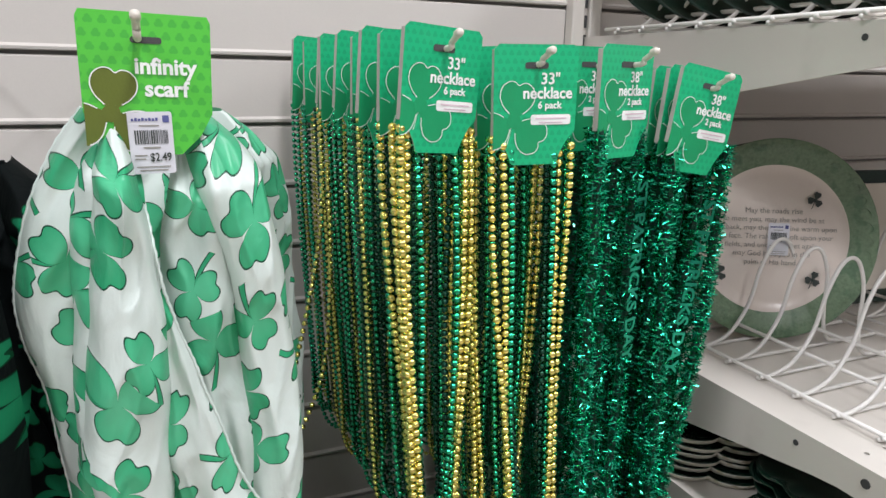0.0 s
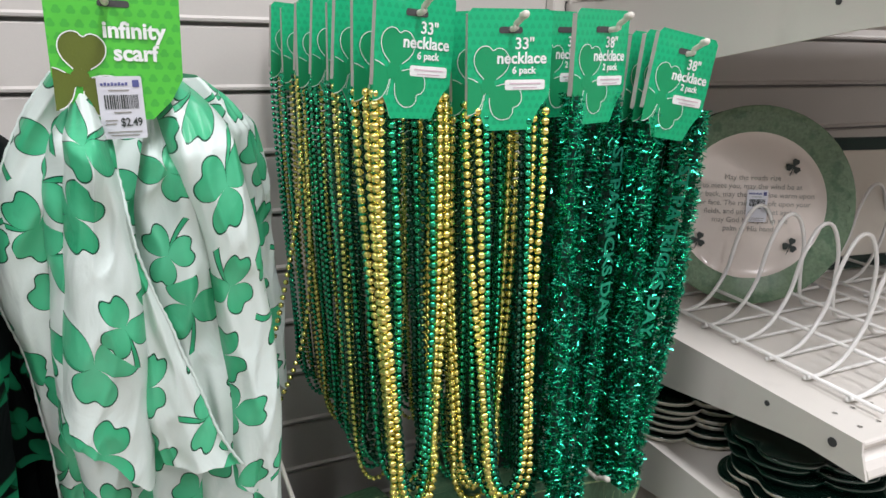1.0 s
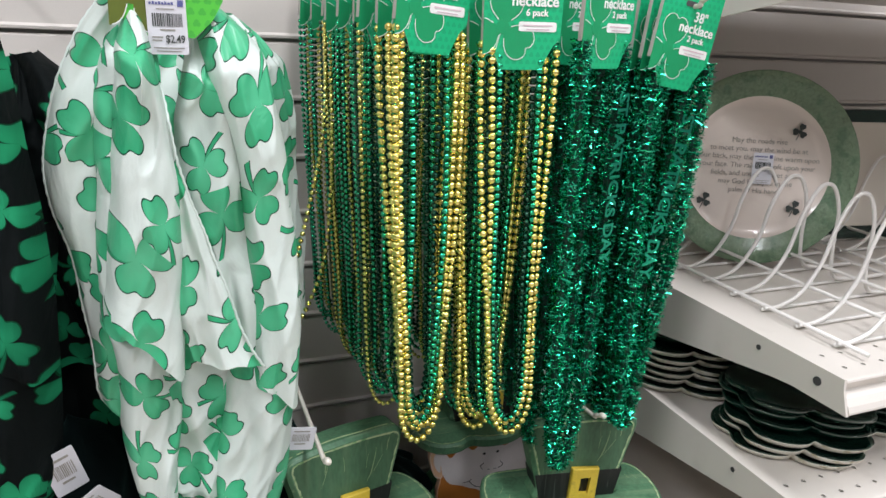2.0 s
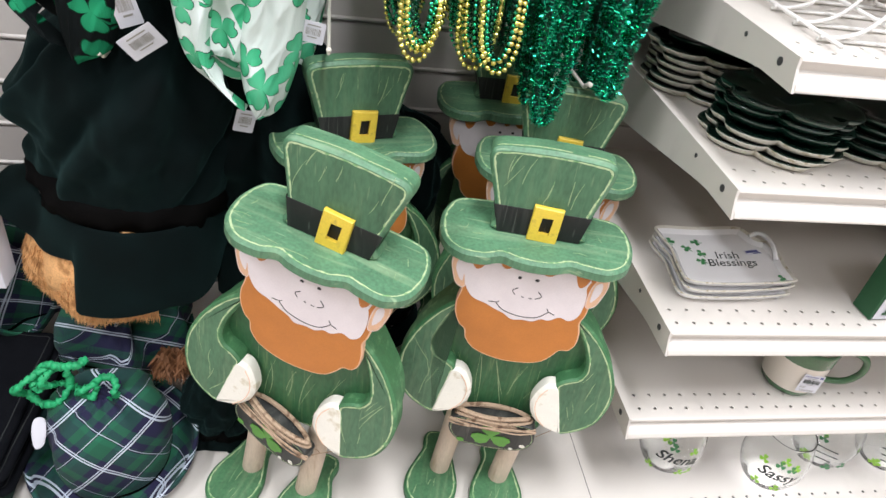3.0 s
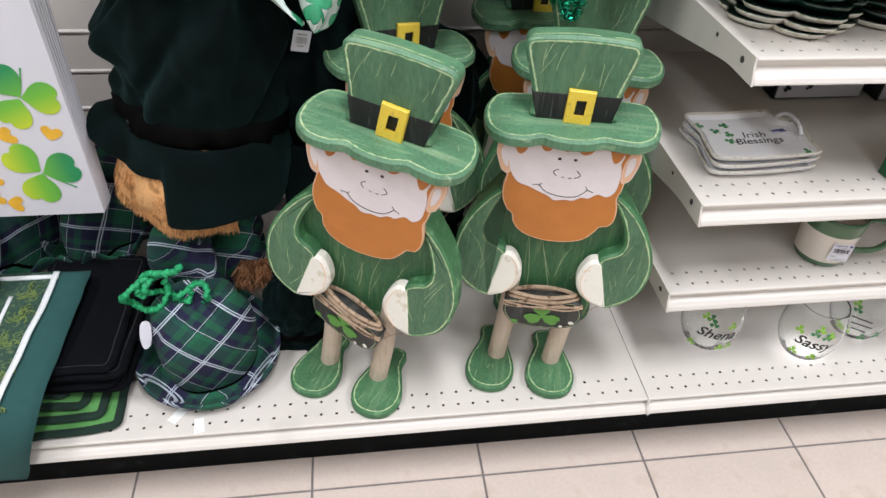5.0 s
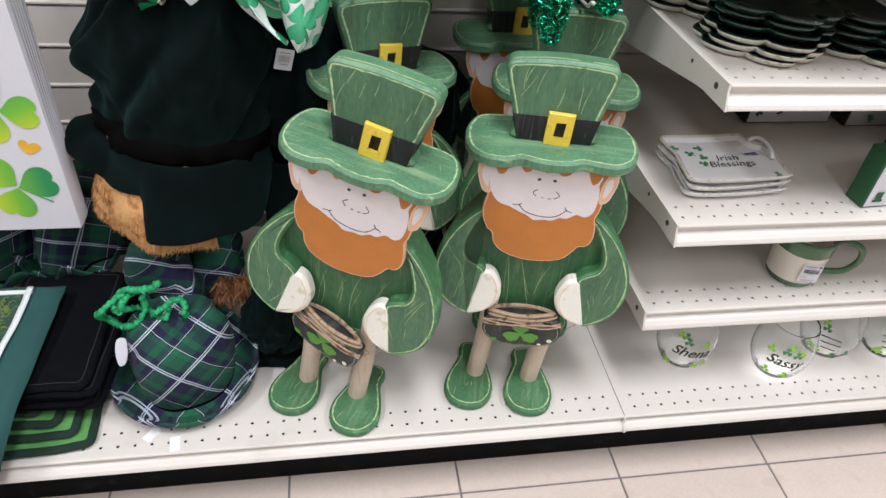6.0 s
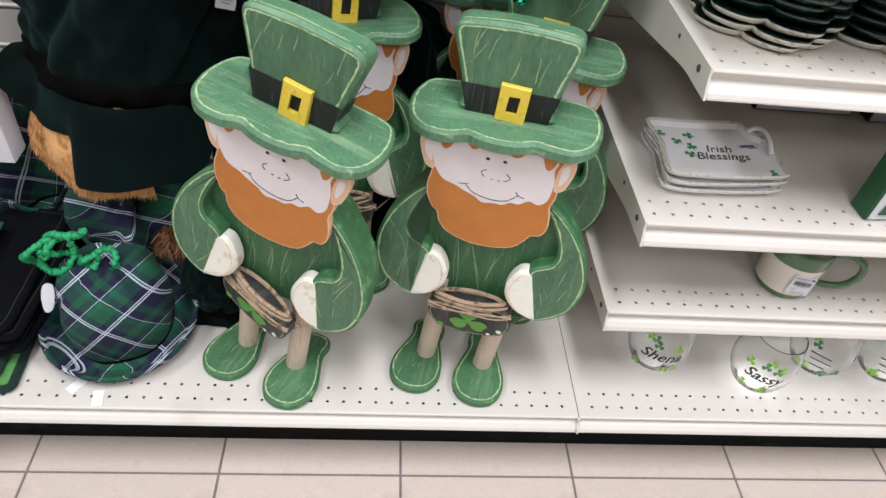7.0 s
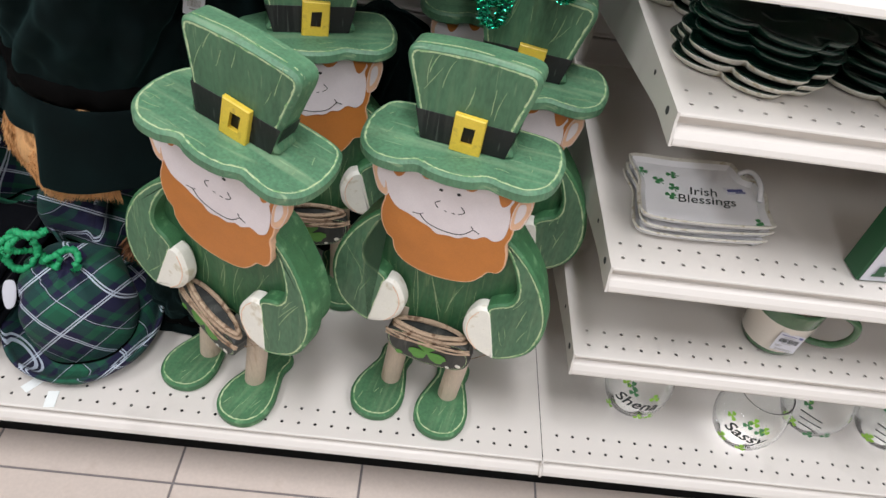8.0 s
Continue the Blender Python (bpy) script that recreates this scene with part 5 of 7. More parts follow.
def scarf_mesh(mat, seed, length=0.47, spread=0.037):
    """A gathered loop of thin cloth: a pleated inner loop with loose folds lapped over its front."""
    rng = np.random.default_rng(seed)
    path = smooth_line([(-0.022, 0.0), (-0.034, -0.06), (-spread, -0.16), (-spread, -0.28), (-0.033, -0.37), (-0.018, -0.425), (0.006, -0.448), (0.024, -0.43), (0.032, -0.37), (spread, -0.28), (spread, -0.16), (0.034, -0.06), (0.022, 0.0)], 16, False)
    path = [(p[0], p[1] * length / 0.47) for p in path]
    n, m = len(path), 168
    ph = rng.uniform(0, 6.28, 12)
    P = np.array(path)
    T = np.gradient(P, axis=0)
    T /= np.linalg.norm(T, axis=1, keepdims=True)
    acc = np.concatenate([[0], np.cumsum(np.linalg.norm(np.diff(P, axis=0), axis=1))])
    tot = acc[-1]
    verts, uvs = [], []
    for i in range(n):
        s = acc[i] / tot
        side = abs(2 * s - 1)  # 1 at the card, 0 at the foot
        rad = 0.012 + 0.020 * min(1.0, (1 - side) * 3.2) ** 0.8
        rad *= 1 - 0.35 * max(0, 1 - side * 4)
        depth = 1.15 - 0.25 * side
        nx, nz = -T[i][1], T[i][0]
        for j in range(m):
            a = a0 = math.tau * j / m
            w = s * 9
            a += 1.5 * (s - 0.5) if s > 0.5 else 1.0 * (0.5 - s)
            pl = 0.0
            for q, (nf, am) in enumerate(((2, 0.34), (3, 0.30), (5, 0.20))):
                x = (nf * a / math.tau + ph[q] + 0.16 * math.sin(w * (0.5 + 0.2 * q) + ph[q + 3])) % 1.0
                pl += am * ((x / 0.88 if x < 0.88 else (1 - x) / 0.12) ** 1.4 - 0.45)
            pl += 0.03 * math.sin(7 * a + ph[6] + w * 0.6)
            pl += 0.20 * noise.noise(Vector((3 * math.cos(a) + seed, 3 * math.sin(a), s * 9)))
            r = rad * (1 + pl * (0.65 + 0.35 * (1 - side)))
            o = math.cos(a0) * r
            verts.append((P[i][0] + nx * o, math.sin(a0) * r * depth * 0.8, P[i][1] + nz * o))
            uvs.append((j / m * 0.24 + 0.01 * math.sin(w), s * tot))
    faces = [(i * m + j, i * m + (j + 1) % m, (i + 1) * m + (j + 1) % m, (i + 1) * m + j) for i in range(n - 1) for j in range(m)]
    corner = [[uvs[q] for q in f] for f in faces]
    for c, f in zip(corner, faces):
        if f[1] % m == 0:
            c[1], c[2] = (c[1][0] + 0.24, c[1][1]), (c[2][0] + 0.24, c[2][1])
    out = [cloth_mesh("cloth", [(x * 0.86, y * 0.62 + 0.024, z * 0.97) for x, y, z in verts], faces, corner, mat)]
    folds = (
        ([(-0.040, 0.006), (-0.057, -0.015), (-0.073, -0.050), (-0.087, -0.089), (-0.0925, -0.118), (-0.091, -0.149), (-0.083, -0.183), (-0.079, -0.227), (-0.074, -0.265), (-0.075, -0.312), (-0.063, -0.330)], [(-0.015, 0.0), (-0.012, -0.06), (-0.010, -0.12), (-0.012, -0.20), (-0.02, -0.30), (-0.03, -0.34)], 0.004, 0.010, 9, 1.2, (0.012, 0.0)),
        ([(-0.030, 0.004), (-0.044, -0.030), (-0.054, -0.070), (-0.057, -0.120), (-0.062, -0.180), (-0.066, -0.24)], [(-0.012, 0.0), (-0.008, -0.05), (-0.010, -0.11), (-0.02, -0.18), (-0.03, -0.25)], -0.018, 0.010, 4, 1.0, (0.012, 0.0)),
        ([(-0.028, 0.004), (-0.033, -0.023), (-0.038, -0.046), (-0.043, -0.083), (-0.047, -0.123), (-0.053, -0.167), (-0.060, -0.213)], [(-0.018, 0.0), (-0.010, -0.037), (-0.004, -0.084), (-0.001, -0.129), (-0.001, -0.176), (-0.004, -0.230), (-0.007, -0.284)], -0.044, 0.016, 1, 0.5, (0.018, 0.020)),
        ([(-0.020, -0.03), (-0.020, -0.066), (-0.018, -0.11), (-0.016, -0.16), (-0.012, -0.22), (0.000, -0.271)], [(-0.014, -0.035), (-0.006, -0.067), (-0.001, -0.111), (0.010, -0.150), (0.0236, -0.192), (0.036, -0.241), (0.0545, -0.282)], -0.036, 0.006, 2, 0.8, (0.0, -0.002)),
        ([(0.014, 0.0), (0.012, -0.034), (0.004, -0.062), (-0.002, -0.098), (0.000, -0.142), (0.010, -0.190), (0.028, -0.28)], [(0.026, 0.0), (0.0385, -0.06), (0.050, -0.115), (0.058, -0.17), (0.060, -0.24), (0.060, -0.30)], -0.014, 0.010, 3, 0.8, (0.012, 0.0)),
        ([(0.016, 0.0), (0.020, -0.030), (0.027, -0.061), (0.0375, -0.092), (0.042, -0.118), (0.046, -0.171), (0.0475, -0.227), (0.044, -0.30)], [(0.036, 0.004), (0.062, -0.022), (0.072, -0.052), (0.0815, -0.101), (0.085, -0.150), (0.090, -0.210), (0.0905, -0.27), (0.087, -0.33)], -0.026, 0.017, 5, 0.6, (0.018, 0.024)),
        ([(-0.062, -0.20), (-0.062, -0.238), (-0.059, -0.265), (-0.060, -0.329), (-0.055, -0.391), (-0.041, -0.429), (-0.011, -0.455), (0.017, -0.480)], [(-0.008, -0.20), (-0.008, -0.24), (-0.0085, -0.265), (-0.009, -0.308), (-0.0125, -0.345), (-0.019, -0.393), (-0.019, -0.424), (-0.009, -0.440)], -0.014, 0.015, 7, 0.9, (0.014, 0.012)),
        ([(0.038, -0.22), (0.036, -0.265), (0.0287, -0.293), (0.0225, -0.339), (0.0145, -0.378), (0.0082, -0.411), (0.0121, -0.455), (0.024, -0.483)], [(0.086, -0.22), (0.086, -0.264), (0.087, -0.294), (0.086, -0.325), (0.0805, -0.390), (0.0727, -0.433), (0.0557, -0.479), (0.033, -0.488)], -0.014, 0.016, 8, 0.9, (0.012, 0.016)),
        ([(-0.050, -0.20), (-0.046, -0.28), (-0.042, -0.36), (-0.030, -0.42)], [(0.060, -0.20), (0.058, -0.28), (0.050, -0.36), (0.030, -0.42)], -0.002, 0.004, 6, 1.5, (0.0, 0.0)),
    )
    for left, right, y0, bulge, sd, nf, roll in folds:
        v, q, nu = cloth_fold(left, right, y0, bulge, sd + seed, nf, roll)
        fs = [(i * nu + j, i * nu + j + 1, (i + 1) * nu + j + 1, (i + 1) * nu + j) for i in range(len(v) // nu - 1) for j in range(nu - 1)]
        cs = [[q[p] for p in f] for f in fs]
        if sd in (2, 9):  # overlocked hem down the loose edge
            hem = Build()
            tube(hem, [Vector(v[i * nu + (nu - 1 if sd == 2 else 0)]) + Vector((0.0003 * (-1) ** i, -0.0004, 0)) for i in range(len(v) // nu)], 0.0011, 6)
            base = len(v)
            v = v + hem.v
            fs += [tuple(base + p for p in f) for f in hem.f]
            cs += [[(0.0, 0.0)] * len(f) for f in hem.f]
        out.append(cloth_mesh("fold", v, fs, cs, mat))
    return out


def cloth_mesh(name, verts, faces, corner, mat):
    me = mesh_of(name, verts, faces, mat, None, True)
    me.uv_layers.new(name="UVMap").data.foreach_set("uv", [c for f in corner for p in f for c in p])
    return me


def price_tag(parent, m, big=True, name="price_tag"):
    """White sticker with a shop strip, bars and price."""
    tag = put(name, plate_of("price_tag", round_rect(-0.0155, 0.0155, -0.018, 0.018, 0.0015), 0.0005, [PAPER, PAPER]), parent, m, label="white barcode price sticker")
    rng = random.Random(5)
    bars = []
    x = -0.0115
    while x < 0.0115:
        w = rng.choice((0.0004, 0.0007, 0.001))
        bars.append(rect(x, x + w, -0.0005, 0.0075))
        x += w + rng.choice((0.0005, 0.0008))
    put("barcode", flat_mesh("barcode", bars, DARK_PRINT, -0.0004), tag)
    put("shop_strip", flat_mesh("shop_strip", [rect(-0.0130 + 0.0024 * i, -0.0113 + 0.0024 * i, 0.0128, 0.0142 + 0.0004 * (i % 2)) for i in range(8)] + [rect(0.0088, 0.0134, 0.0118, 0.0158)], BLUE, -0.0004), tag)
    put("small_print", flat_mesh("small_print", [rect(-0.008, 0.006, 0.0098, 0.0105), rect(-0.006, 0.006, -0.003, -0.0022), rect(-0.0125, -0.004, -0.0075, -0.0068), rect(-0.0125, -0.005, -0.0095, -0.0088), rect(-0.012, 0.012, -0.0142, -0.0136), rect(-0.010, 0.010, -0.0162, -0.0156)], GREY_PRINT, -0.0004), tag)
    if big:
        put("price_text", text_mesh("$2.49", 0.0068, DARK_PRINT, 0.0001), tag, pose(0.0055, -0.0005, -0.0085))
    return tag


def scarf(x, y, z, me, turn, label, carded=False):
    th = thing("scarf", pose(x, y, z, 0, 0, turn), label, "scarf", "scarves")
    for part_mesh in me:
        put(part_mesh.name.split(".")[0], part_mesh, th)
    if carded:
        out = [(-0.036, 0.064), (-0.038, 0.060), (-0.0375, 0.004), (-0.030, -0.010), (-0.018, -0.022), (0.018, -0.022), (0.030, -0.010), (0.0375, 0.004), (0.038, 0.060), (0.036, 0.064)]
        card = put("card", plate_of("card", out, 0.0008, [CARD_LIME, CARD_BACK]), th, pose(0, -0.022, 0.0, 0, 1.5, 0), label="bright lime green printed hang card")
        loops = [[(x_ - 0.022, z_ + 0.0035) for x_, z_ in lp] for lp in shamrock_loops(0.0285, -0.0148)]
        put("clover_print", flat_mesh("clover_print", loops, OLIVE, -0.0004), card)
        put("clover_middle", flat_mesh("clover_middle", [[(-0.022 + 0.0055 * math.cos(a), 0.0035 + 0.0055 * math.sin(a)) for a in np.arange(12) * math.tau / 12]], OLIVE, -0.0006), card)
        put("clover_line", line_loop_mesh("clover_line", loops, 0.0007, WHITE, -0.0007, (-0.022, 0.0035, 0.0075, -0.0362)), card)
        # Near-black patch in place of a cut slot and its shade.
        put("hang_slot", flat_mesh("hang_slot", [round_rect(-0.009, 0.009, 0.046, 0.050, 0.0018)], INNER_SHADE, -0.0004), card)
        put("name_text", text_mesh("infinity\nscarf", 0.0135, WHITE, 0.0004, spacing=1.0), card, pose(0.0105, -0.0007, 0.0255))
        price_tag(card, pose(0.000, -0.0012, -0.0145, 0, -2, 0) @ Matrix.Diagonal((0.84, 1, 1.08, 1)))
    return th


WHITE_SCARF = scarf_mesh(SATIN, 4)
BLACK_SCARF = scarf_mesh(BLACKSATIN, 9, spread=0.042)
scarf(-0.5585, 0.232, 1.222, WHITE_SCARF, 2, "white satin infinity scarf printed with green shamrocks, on its card", True)
scarf(-0.520, 0.375, 1.215, WHITE_SCARF, 40, "white satin scarf with green shamrocks, hanging behind another")
scarf(-0.742, 0.245, 1.275, BLACK_SCARF, -8, "black satin infinity scarf printed with green shamrocks")
scarf(-0.695, 0.36, 1.175, BLACK_SCARF, 12, "black satin scarf with green shamrocks, hanging behind another")
peg_hook(-0.561, 1.268, 0.175)
peg_hook(-0.745, 1.29, 0.19)


# ---- velvet hats, plaid hat ----
def cloth_uv(me, scale=1.0, turn=0.35):
    """UV from the object's own x and z (or y) by the face's heading, in metres."""
    uvl = me.uv_layers.new(name="UVMap")
    for p in me.polygons:
        for li in p.loop_indices:
            c = me.vertices[me.loops[li].vertex_index].co
            a, d = c.x * scale, 0.85 * (c.z + c.y) * scale
            uvl.data[li].uv = (a * math.cos(turn) - d * math.sin(turn), a * math.sin(turn) + d * math.cos(turn))


def polar_sheet(prof, sides, shape, mat, name):
    """A lathe of (radius, height) displaced by shape(angle, i, r, z) -> (r, z, dx, dy)."""
    verts, n = [], len(prof)
    for i, (r, z) in enumerate(prof):
        for s in range(sides):
            a = math.tau * s / sides
            r2, z2, dx, dy = shape(a, i / (n - 1), r, z)
            verts.append((r2 * math.cos(a) + dx, r2 * math.sin(a) + dy, z2))
    faces = [(i * sides + s, i * sides + (s + 1) % sides, (i + 1) * sides + (s + 1) % sides, (i + 1) * sides + s) for i in range(n - 1) for s in range(sides)]
    faces.append(tuple((n - 1) * sides + s for s in range(sides)))
    return mesh_of(name, verts, faces, mat, None, True)


def fur_mesh(name, n, seed, place, ln, mat, w=0.0022):
    """Tufts of hair: tapered strips from place(rng) -> (root, direction)."""
    rng = random.Random(seed)
    b = Build()
    for _ in range(n):
        p, d = place(rng)
        p, d = Vector(p), Vector(d).normalized()
        side = d.cross(Vector((rng.uniform(-1, 1), rng.uniform(-1, 1), rng.uniform(-0.3, 0.3)))).normalized() * w * rng.uniform(0.5, 1.2)
        l = ln * rng.uniform(0.55, 1.15)
        sag = Vector((rng.uniform(-0.25, 0.25), rng.uniform(-0.25, 0.1), -0.35)) * l
        b.add([p - side, p + side, p + d * l * 0.55 + side * 0.7 + sag * 0.3, p + d * l * 0.55 - side * 0.7 + sag * 0.3, p + d * l + sag], [(0, 1, 2, 3), (3, 2, 4)])
    return b.mesh(name, [mat])


def velvet_hat(x, y, z, turn, seed, tilt=0, roll=0, beard=True, s=1.0):
    """A soft tall crown with hanging creases, a ribbon band and a floppy brim: its front hangs as a flap, one side stands out as a wing."""
    th = thing("velvet_hat", pose(x, y, z, tilt, roll, turn) @ Matrix.Diagonal((1.12 * s, 1.06 * s, s, 1)), "dark green velvet hat with black band and ginger beard" if beard else "dark green velvet hat with black band", "hat", "velvet hats")
    N1 = lambda a, t, k, f: noise.noise(Vector((k * math.cos(a) + seed, k * math.sin(a), t * f)))
    crown = smooth_line([(0.100, 0.0), (0.110, 0.035), (0.119, 0.085), (0.121, 0.130), (0.113, 0.178), (0.096, 0.222), (0.070, 0.256), (0.036, 0.276), (0.004, 0.280)], 9, False)
    creases = [(random.Random(seed).uniform(0, 6.28) + 0.93 * k, 0.09 + 0.10 * ((k * 7 + seed) % 5) / 4, (0.9, -1.3, 2.0, -0.4, 1.5)[(k * 3 + seed) % 5]) for k in range(7)]

    def sh(a, t, r, zz):
        k = 1 + 0.12 * N1(a, t, 1.3, 2.2) + 0.10 * N1(a, t, 3.2, 6) + 0.04 * N1(a, t, 7, 13)
        for ca, wd, sl in creases:
            d = (a - ca - sl * (t - 0.4) + math.pi) % math.tau - math.pi
            k -= 0.15 * math.exp(-(d / wd) ** 2) * math.sin(math.pi * min(1, 0.12 + t * 1.02)) - 0.10 * math.exp(-((d - 2.1 * wd) / (1.2 * wd)) ** 2) * min(1, 2 * t)
        pinch = math.exp(-((t - 0.42) / 0.07) ** 2) * max(0, math.cos(a - 3.0)) ** 6
        return r * (k + 0.13 * pinch), zz * (1 + 0.05 * N1(a, 0, 1.0, 1)) - 0.02 * pinch, 0.012 * t * math.sin(seed), 0.02 * t

    put("crown", polar_sheet(crown, 144, sh, VELVET, "crown"), th)
    put("band", polar_sheet([(0.103, -0.004), (0.1065, -0.002), (0.1085, 0.016), (0.1090, 0.034), (0.1045, 0.038)], 96, lambda a, t, r, zz: (r * (sh(a, max(zz, 0) / 0.28, 1, zz)[0]) + 0.0016, zz + 0.004 * math.sin(2 * a), 0, 0), BANDCLOTH, "band"), th)

    def step(v, lo, hi):
        u = min(1.0, max(0.0, (v - lo) / (hi - lo)))
        return u * u * (3 - 2 * u)

    def edge(a):
        """How far the brim's edge stands out and hangs down at angle a."""
        d = math.degrees(a) % 360
        flap = step(d, 246, 253) * (1 - step(d, 300, 352))
        wing = step(d, 150, 172) * (1 - step(d, 200, 216))
        out = 0.016 + 0.032 * wing + 0.022 * flap
        drop = 0.048 + 0.072 * flap - 0.026 * wing + 0.012 * math.sin(3 * a + seed)
        return out, drop

    rows = [(0.0, 0.0), (0.12, 0.03), (0.35, 0.22), (0.6, 0.52), (0.82, 0.80), (1.0, 1.0), (0.97, 1.012), (0.80, 0.83), (0.55, 0.56), (0.30, 0.28), (0.04, 0.06)]
    rows = smooth_line(rows, 3, False)
    n = 160
    verts = []
    for i, (u, v) in enumerate(rows):
        inner = i > len(rows) * 0.55
        for q in range(n):
            a = math.tau * q / n
            out, drop = edge(a)
            rr = 0.108 + out * u + 0.007 * N1(a, u, 2.4, 1.5) * u - (0.003 if inner else 0.0)
            verts.append((rr * math.cos(a), rr * math.sin(a), 0.004 - drop * v + 0.010 * N1(a, u, 1.8, 1.0) * u))
    faces = [(i * n + q, i * n + (q + 1) % n, (i + 1) * n + (q + 1) % n, (i + 1) * n + q) for i in range(len(rows) - 1) for q in range(n)]
    put("brim", mesh_of("brim", verts, faces, VELVET, None, True), th)
    if beard:
        def base(a, t, r, zz):
            return r * (1 - 0.16 * max(0.0, math.cos(a)) ** 0.5) + 0.006 * math.sin(6 * a) * t + 0.005 * N1(a, t, 4, 4), 0.93 * zz * (1 - 0.5 * max(0.0, math.cos(a)) ** 0.5) + 0.005 * math.sin(4 * a + 1) * t, 0, 0
        put("beard_backing", polar_sheet(smooth_line([(0.098, -0.004), (0.114, -0.05), (0.126, -0.095), (0.128, -0.130), (0.116, -0.148), (0.07, -0.150)], 5, False), 72, base, FUR, "beard_backing"), th)

        def place(rng):
            a = rng.uniform(-math.pi * 1.06, -math.pi * 0.38)
            zz = -0.142 + 0.125 * rng.random() ** 1.3
            r = float(np.interp(-zz, [0.0, 0.05, 0.095, 0.130, 0.152], [0.099, 0.115, 0.127, 0.129, 0.116])) + 0.006 * math.sin(6 * a) * (-zz / 0.14)
            return (r * math.cos(a), r * math.sin(a), zz + 0.005 * math.sin(4 * a + 1) * (-zz / 0.14)), (0.10 * math.cos(a) + 0.35 * math.sin(5 * a), 0.10 * math.sin(a), -1)
        put("beard", fur_mesh("beard", 8000, seed, place, 0.014, FUR, 0.0010), th, label="shaggy ginger fake fur beard")
    return th


velvet_hat(-0.716, 0.340, 0.550, 0, 2, 2, 5)
velvet_hat(-0.590, 0.215, 0.190, 30, 11, 6, 0, False, 0.46)
velvet_hat(-0.530, 0.415, 0.500, -12, 5, 4, 0, False, 0.95)
velvet_hat(-0.640, 0.470, 0.560, 20, 7, 2, 0, False, 0.95)
# Two made-up hats, added to darken the gap behind the figures.
velvet_hat(-0.345, 0.480, 0.205, 40, 9, 0, 0, False, 0.72)
velvet_hat(-0.340, 0.478, 0.420, -20, 13, 2, 3, False, 0.72)


def swing_tag(x, y, z, rx, ry, rz, w, h, label="white swing tag with barcode"):
    th = thing("swing_tag", pose(x, y, z, rx, ry, rz), label, "price tag", "swing tags")
    put("card", plate_of("card", round_rect(-w / 2, w / 2, -h, 0, 0.002), 0.0005, [PAPER, PAPER]), th)
    rng = random.Random(int(1000 * abs(x)))
    bars, q = [], -w * 0.3
    while q < w * 0.3:
        ww = rng.choice((0.0005, 0.0009))
        bars.append(rect(q, q + ww, -h * 0.62, -h * 0.30))
        q += ww + rng.choice((0.0005, 0.0009))
    put("barcode", flat_mesh("barcode", bars + [rect(-w * 0.28, w * 0.28, -h * 0.2, -h * 0.15), rect(-w * 0.2, w * 0.2, -h * 0.75, -h * 0.70)], GREY_PRINT, -0.0004), th)


swing_tag(-0.668, 0.222, 0.872, 10, -14, 20, 0.026, 0.048)
swing_tag(-0.656, 0.212, 0.828, 20, -33, 12, 0.042, 0.034)
swing_tag(-0.549, 0.292, 0.704, 12, 12, 10, 0.026, 0.036)
swing_tag(-0.465, 0.236, 0.848, 5, 10, 0, 0.027, 0.026)
peg_hook(-0.697, 0.782, 0.225)
peg_hook(-0.449, 0.817, 0.200)
peg_hook(-0.128, 0.79, 0.225)


def plaid_hat(x, y, z, turn, tilt, seed, s=1.0, crumple=0.08, weave=0.35):
    th = thing("plaid_hat", pose(x, y, z, tilt, 0, turn), "green and navy plaid fabric hat with curled brim", "hat", "plaid hats")
    N1 = lambda a, k: noise.noise(Vector((k * math.cos(a) + seed, k * math.sin(a), 0.4)))
    crown = smooth_line([(0.088, 0.012), (0.092, 0.03), (0.092, 0.06), (0.086, 0.090), (0.070, 0.112), (0.045, 0.122), (0.01, 0.125)], 4, False)
    me = polar_sheet(crown, 56, lambda a, t, r, zz: (r * (1 + crumple * N1(a, 1.3) + (0.14 + crumple) * t * N1(a, 2.6)) * s * 1.07, zz * s * 1.28 * (1 + crumple * N1(a + 2, 2.0) * t), 0, 0.02 * t), PLAID, "crown")
    cloth_uv(me, 1.0, weave)
    put("crown", me, th)
    put("band", polar_sheet([(0.090, 0.008), (0.094, 0.010), (0.0945, 0.018), (0.090, 0.020)], 56, lambda a, t, r, zz: (r * (1 + crumple * N1(a, 1.3)) * s, zz * s, 0, 0), BANDCLOTH, "band"), th)
    brim = smooth_line([(0.086, 0.012), (0.102, 0.004), (0.122, 0.003), (0.141, 0.018), (0.149, 0.038), (0.146, 0.045), (0.140, 0.040), (0.134, 0.026), (0.120, 0.010), (0.10, -0.001), (0.085, 0.002)], 4, False)
    me = polar_sheet(brim, 72, lambda a, t, r, zz: (r * s * (0.97 - 0.25 * crumple), (zz + (0.006 + crumple * 0.10) * N1(a, 1.2 + 3 * crumple) * (r - 0.085) / 0.06 + 0.002) * s, 0, 0), PLAID, "brim")
    cloth_uv(me, 1.0, weave)
    put("brim", me, th)
    return th


plaid_hat(-0.748, 0.152, 0.180, 8, 10, 3, 0.86, 0.11, -0.80)
plaid_hat(-0.770, 0.330, 0.235, 60, 26, 6, 0.86, 0.75, 0.9)
plaid_hat(-0.97, 0.425, 0.25, 10, 10, 9, 0.9, 0.6)
plaid_hat(-1.13, 0.42, 0.23, 75, 8, 12, 1.05, 0.5)

